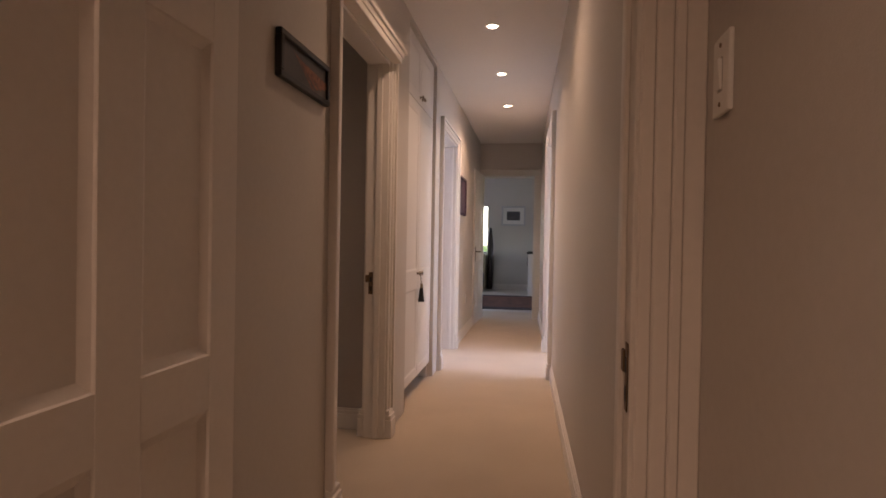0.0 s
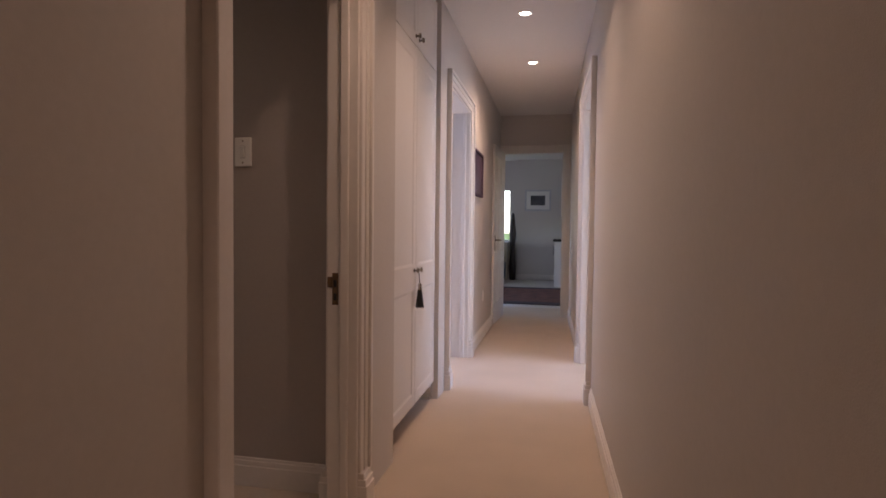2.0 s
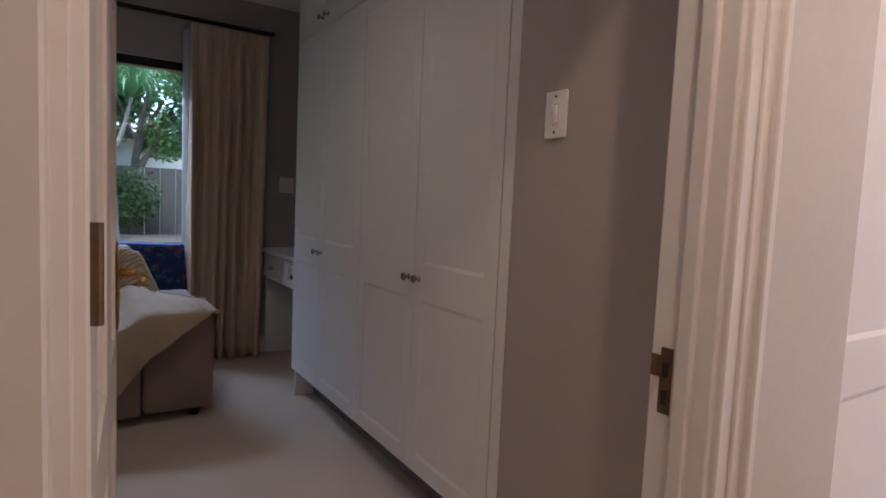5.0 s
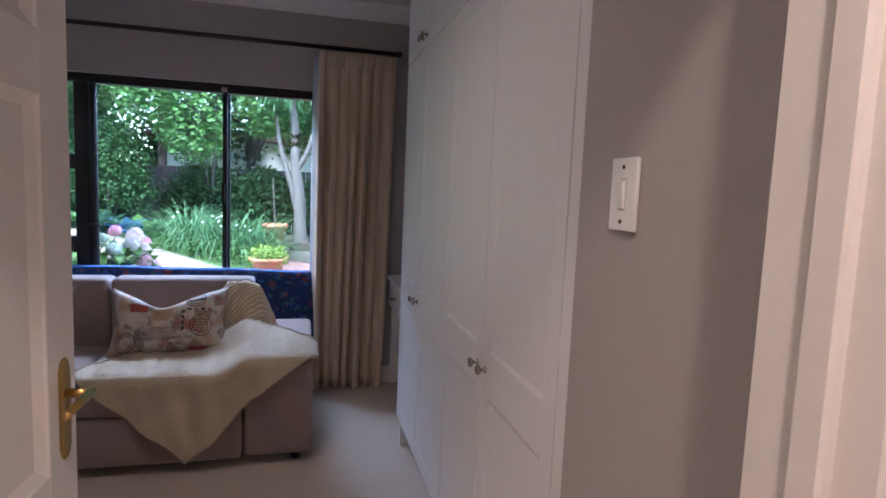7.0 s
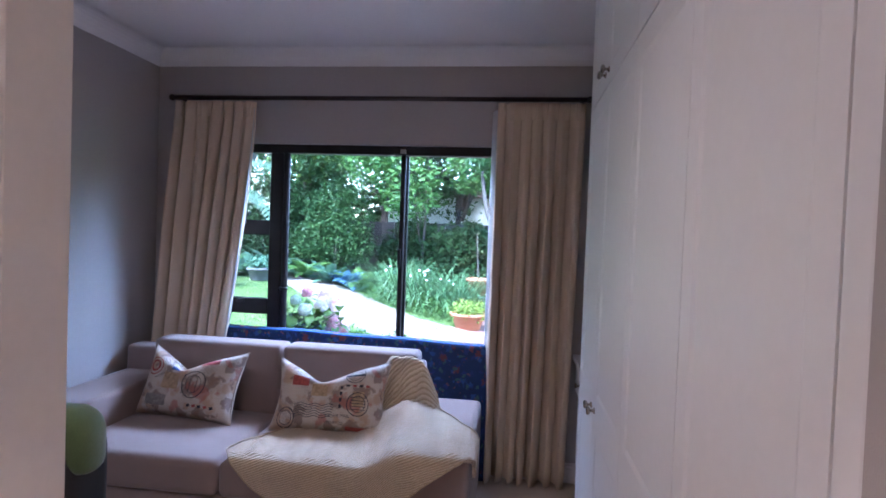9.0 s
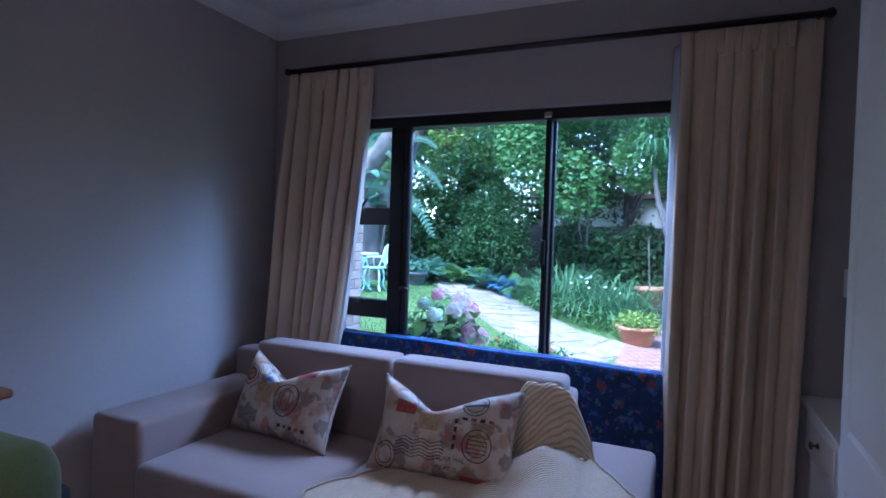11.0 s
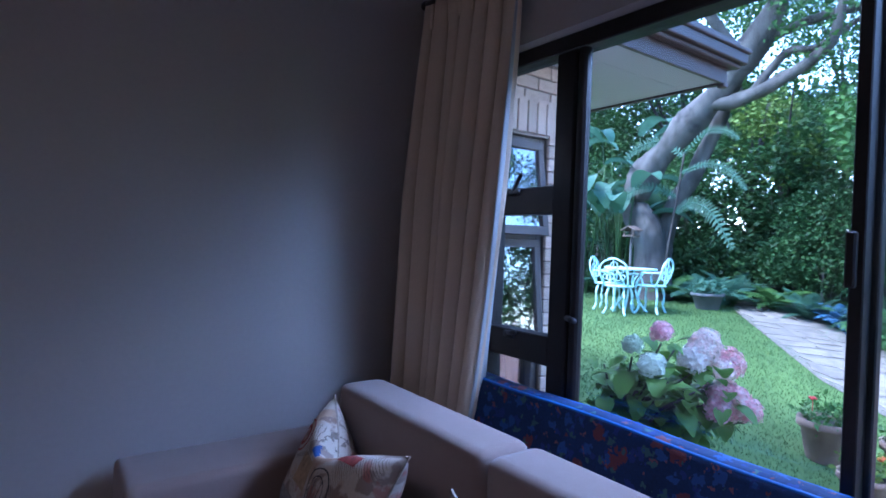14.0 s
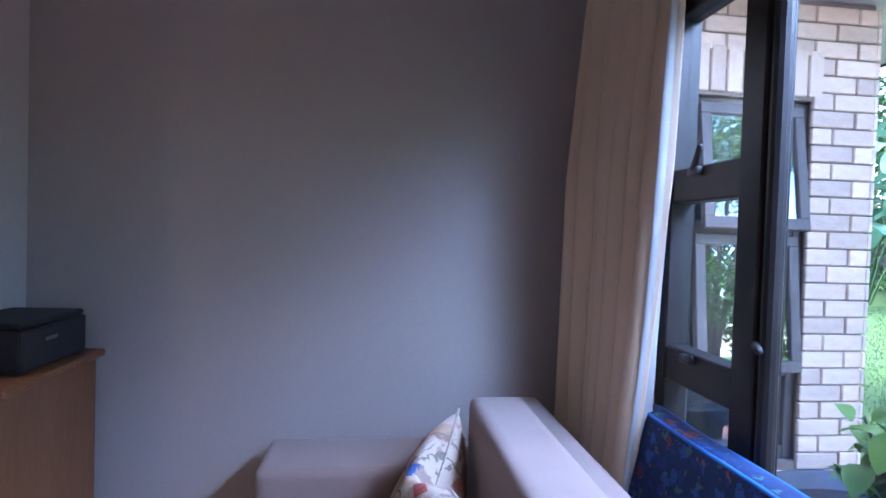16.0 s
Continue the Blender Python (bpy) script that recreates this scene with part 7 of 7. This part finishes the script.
    M_LIL = leaf_mat("lilac_florets", (0.86, 0.36, 0.46), (0.97, 0.72, 0.72), 0.7)
    M_CRM = leaf_mat("cream_florets", (0.62, 0.66, 0.52), (0.88, 0.88, 0.78), 0.7)
    M_CRM2 = leaf_mat("pale_pink_florets", (0.80, 0.68, 0.62), (0.95, 0.90, 0.84), 0.7)
    M_WHT2 = leaf_mat("cream_pink_florets", (0.92, 0.62, 0.55), (0.97, 0.90, 0.80), 0.7)
    tint = {"lilac": M_LIL, "green": M_WHT, "cream": M_CRM, "blush": M_WHT2, "pale": M_CRM2, "pink": M_PINK}
    for x, y, zz, r, c_ in spots:
        ml_ = tint[c_]
        r *= 0.92
        n = 170
        bm = bmesh.new()
        ball(bm, (x, y, zz), r * 0.62, 1, 1, 1, 14, 9)
        core = mesh_of("core", bm, ml_, True)
        v = [tuple(q.co) for q in core.vertices]
        f = [tuple(q.vertices) for q in core.polygons]
        for k in range(n):
            zq = 1 - 2 * (k + 0.5) / n
            if zq < -0.7:
                continue
            a = k * 2.39996
            d = Vector((math.sqrt(1 - zq * zq) * math.cos(a), math.sqrt(1 - zq * zq) * math.sin(a), zq))
            c = Vector((x, y, zz)) + d * r * r_.uniform(0.74, 1.14)
            d = (d + Vector((r_.uniform(-0.45, 0.45), r_.uniform(-0.45, 0.45), r_.uniform(-0.45, 0.45)))).normalized()
            u = d.orthogonal().normalized()
            w = d.cross(u)
            rot = r_.uniform(0, 1.57)
            for q in range(4):
                g_ = rot + q * 1.5708
                p1 = u * math.cos(g_) + w * math.sin(g_)
                p2_ = u * math.cos(g_ + 0.62) + w * math.sin(g_ + 0.62)
                p0 = u * math.cos(g_ - 0.62) + w * math.sin(g_ - 0.62)
                s_ = r * 0.25
                i = len(v)
                v += [tuple(c), tuple(c + p0 * s_ * 0.75 + d * 0.003), tuple(c + p1 * s_ * 1.1 + d * 0.001), tuple(c + p2_ * s_ * 0.75 + d * 0.003)]
                f.append((i, i + 1, i + 2, i + 3))
        part("flower_head", raw_mesh("flower_head", v, f, ml_), None, t, "mop-head of many small florets")


hydrangea()


# ---- white cast-iron garden chairs and table ----
M_IRON = mat("white_painted_iron", (0.52, 0.76, 0.78), 0.45, 0.06, 12, 80)


def bent(bm, pts_, r, n=7):
    L_ = smooth_line(pts_, 5)
    tube(bm, L_, [r] * len(L_), n)


def iron_chair(at, rz):
    t = thing("garden_chair", "white cast-iron garden chair with a pierced scroll back", "chair", at, rz, group="garden chairs round the table")
    bm = bmesh.new()
    lathe(bm, [(0.0005, 0.43), (0.2, 0.435), (0.225, 0.44), (0.23, 0.455), (0.22, 0.462), (0.0005, 0.455)], n=24)
    part("seat", bm, M_IRON, t, "", True)
    for a in (45, 135, 225, 315):
        c, s_ = math.cos(radians(a)), math.sin(radians(a))
        bm = bmesh.new()
        bent(bm, [(0.17 * c, 0.17 * s_, 0.44), (0.215 * c, 0.215 * s_, 0.28), (0.2 * c, 0.2 * s_, 0.12), (0.26 * c, 0.26 * s_, 0.0)], 0.019)
        part("leg", bm, M_IRON, t, "", True)
    bm = bmesh.new()
    bent(bm, [(-0.19, 0.13, 0.44), (-0.23, 0.22, 0.62), (-0.2, 0.26, 0.80), (0, 0.27, 0.89), (0.2, 0.26, 0.80), (0.23, 0.22, 0.62), (0.19, 0.13, 0.44)], 0.014)
    part("back_hoop", bm, M_IRON, t, "", True)
    bm = bmesh.new()
    for x, z, r in ((-0.11, 0.72, 0.055), (0.0, 0.78, 0.06), (0.11, 0.72, 0.055), (-0.06, 0.6, 0.06), (0.07, 0.6, 0.06), (0.0, 0.67, 0.045), (-0.14, 0.6, 0.04), (0.15, 0.6, 0.04)):
        p = [(x + r * math.cos(q), 0.25 - (0.9 - z) * 0.12, z + r * math.sin(q)) for q in [k * 0.6283 for k in range(11)]]
        tube(bm, p, [0.009] * 11, 6)
    bent(bm, [(0, 0.19, 0.45), (0.0, 0.24, 0.66), (0, 0.265, 0.88)], 0.009)
    part("scrollwork", bm, M_IRON, t, "", True)
    for sd in (-1, 1):
        bm = bmesh.new()
        bent(bm, [(sd * 0.225, 0.2, 0.66), (sd * 0.26, 0.05, 0.66), (sd * 0.26, -0.08, 0.65), (sd * 0.2, -0.09, 0.56), (sd * 0.19, -0.06, 0.46)], 0.012)
        part("armrest", bm, M_IRON, t, "", True)
    return t


TX, TY = -10.2, -2.75
gt = thing("garden_table", "round white cast-iron garden table on the lawn", "table", (TX, TY, gz(TX, TY)))
bm = bmesh.new()
lathe(bm, [(0.0005, 0.69), (0.40, 0.69), (0.42, 0.695), (0.42, 0.715), (0.40, 0.72), (0.0005, 0.72)], n=36)
part("tabletop", bm, M_IRON, gt, "", True)
for a in (0, 90, 180, 270):
    c, s_ = math.cos(radians(a + 20)), math.sin(radians(a + 20))
    bm = bmesh.new()
    bent(bm, [(0.24 * c, 0.24 * s_, 0.69), (0.1 * c, 0.1 * s_, 0.45), (0.14 * c, 0.14 * s_, 0.2), (0.3 * c, 0.3 * s_, 0.0)], 0.018)
    part("leg", bm, M_IRON, gt, "", True)
for dx, dy in ((0.13, -0.34), (0.38, 0.08), (-0.08, 0.35)):
    x, y, rz = TX + dx, TY + dy, math.degrees(math.atan2(-dx, dy))
    iron_chair((x, y, gz(x, y)), rz)

# bird feeder
M_FEEDER = mat("weathered_brown_board", (0.11, 0.075, 0.055), 0.85, 0.15, 12, 60)
bf = thing("bird_feeder", "small wooden bird feeder with a pitched roof on a post", "bird feeder", (-10.6, -3.05, 0))
zf = 1.53
bm = bmesh.new()
cyl(bm, (0, 0, gz(-10.6, -3.05)), (0, 0, zf), 0.022, n=8)
part("post", bm, M_BARK, bf)
part("tray", bx(-0.10, 0.10, -0.115, 0.115, zf, zf + 0.025, bevel=0.005), M_FEEDER, bf)
for a, b in ((-0.075, -0.09), (0.075, -0.09), (-0.075, 0.09), (0.075, 0.09)):
    part("upright", bx(a - 0.01, a + 0.01, b - 0.01, b + 0.01, zf + 0.025, zf + 0.13), M_FEEDER, bf)
bm = bmesh.new()
for sd in (-1, 1):
    q = [bm.verts.new(c) for c in ((-0.12, 0, zf + 0.19), (0.12, 0, zf + 0.19), (0.12, sd * 0.15, zf + 0.115), (-0.12, sd * 0.15, zf + 0.115),
                                   (-0.12, 0, zf + 0.175), (0.12, 0, zf + 0.175), (0.12, sd * 0.14, zf + 0.10), (-0.12, sd * 0.14, zf + 0.10))]
    for fc in ((0, 1, 2, 3), (4, 5, 6, 7), (2, 3, 7, 6), (0, 3, 7, 4), (1, 2, 6, 5), (0, 1, 5, 4)):
        bm.faces.new([q[i] for i in fc])
part("roof", bm, M_FEEDER, bf)
# plant by the path, its blue standing in for a reflection in the glass
fern("leafy plant at the path's edge, a blue glass reflection painted into it", -12.35, -0.45, 34, 0.62, 97, leaf_mat("painted_blue_reflection", (0.05, 0.13, 0.26), (0.14, 0.26, 0.42)), name="blue_plant")
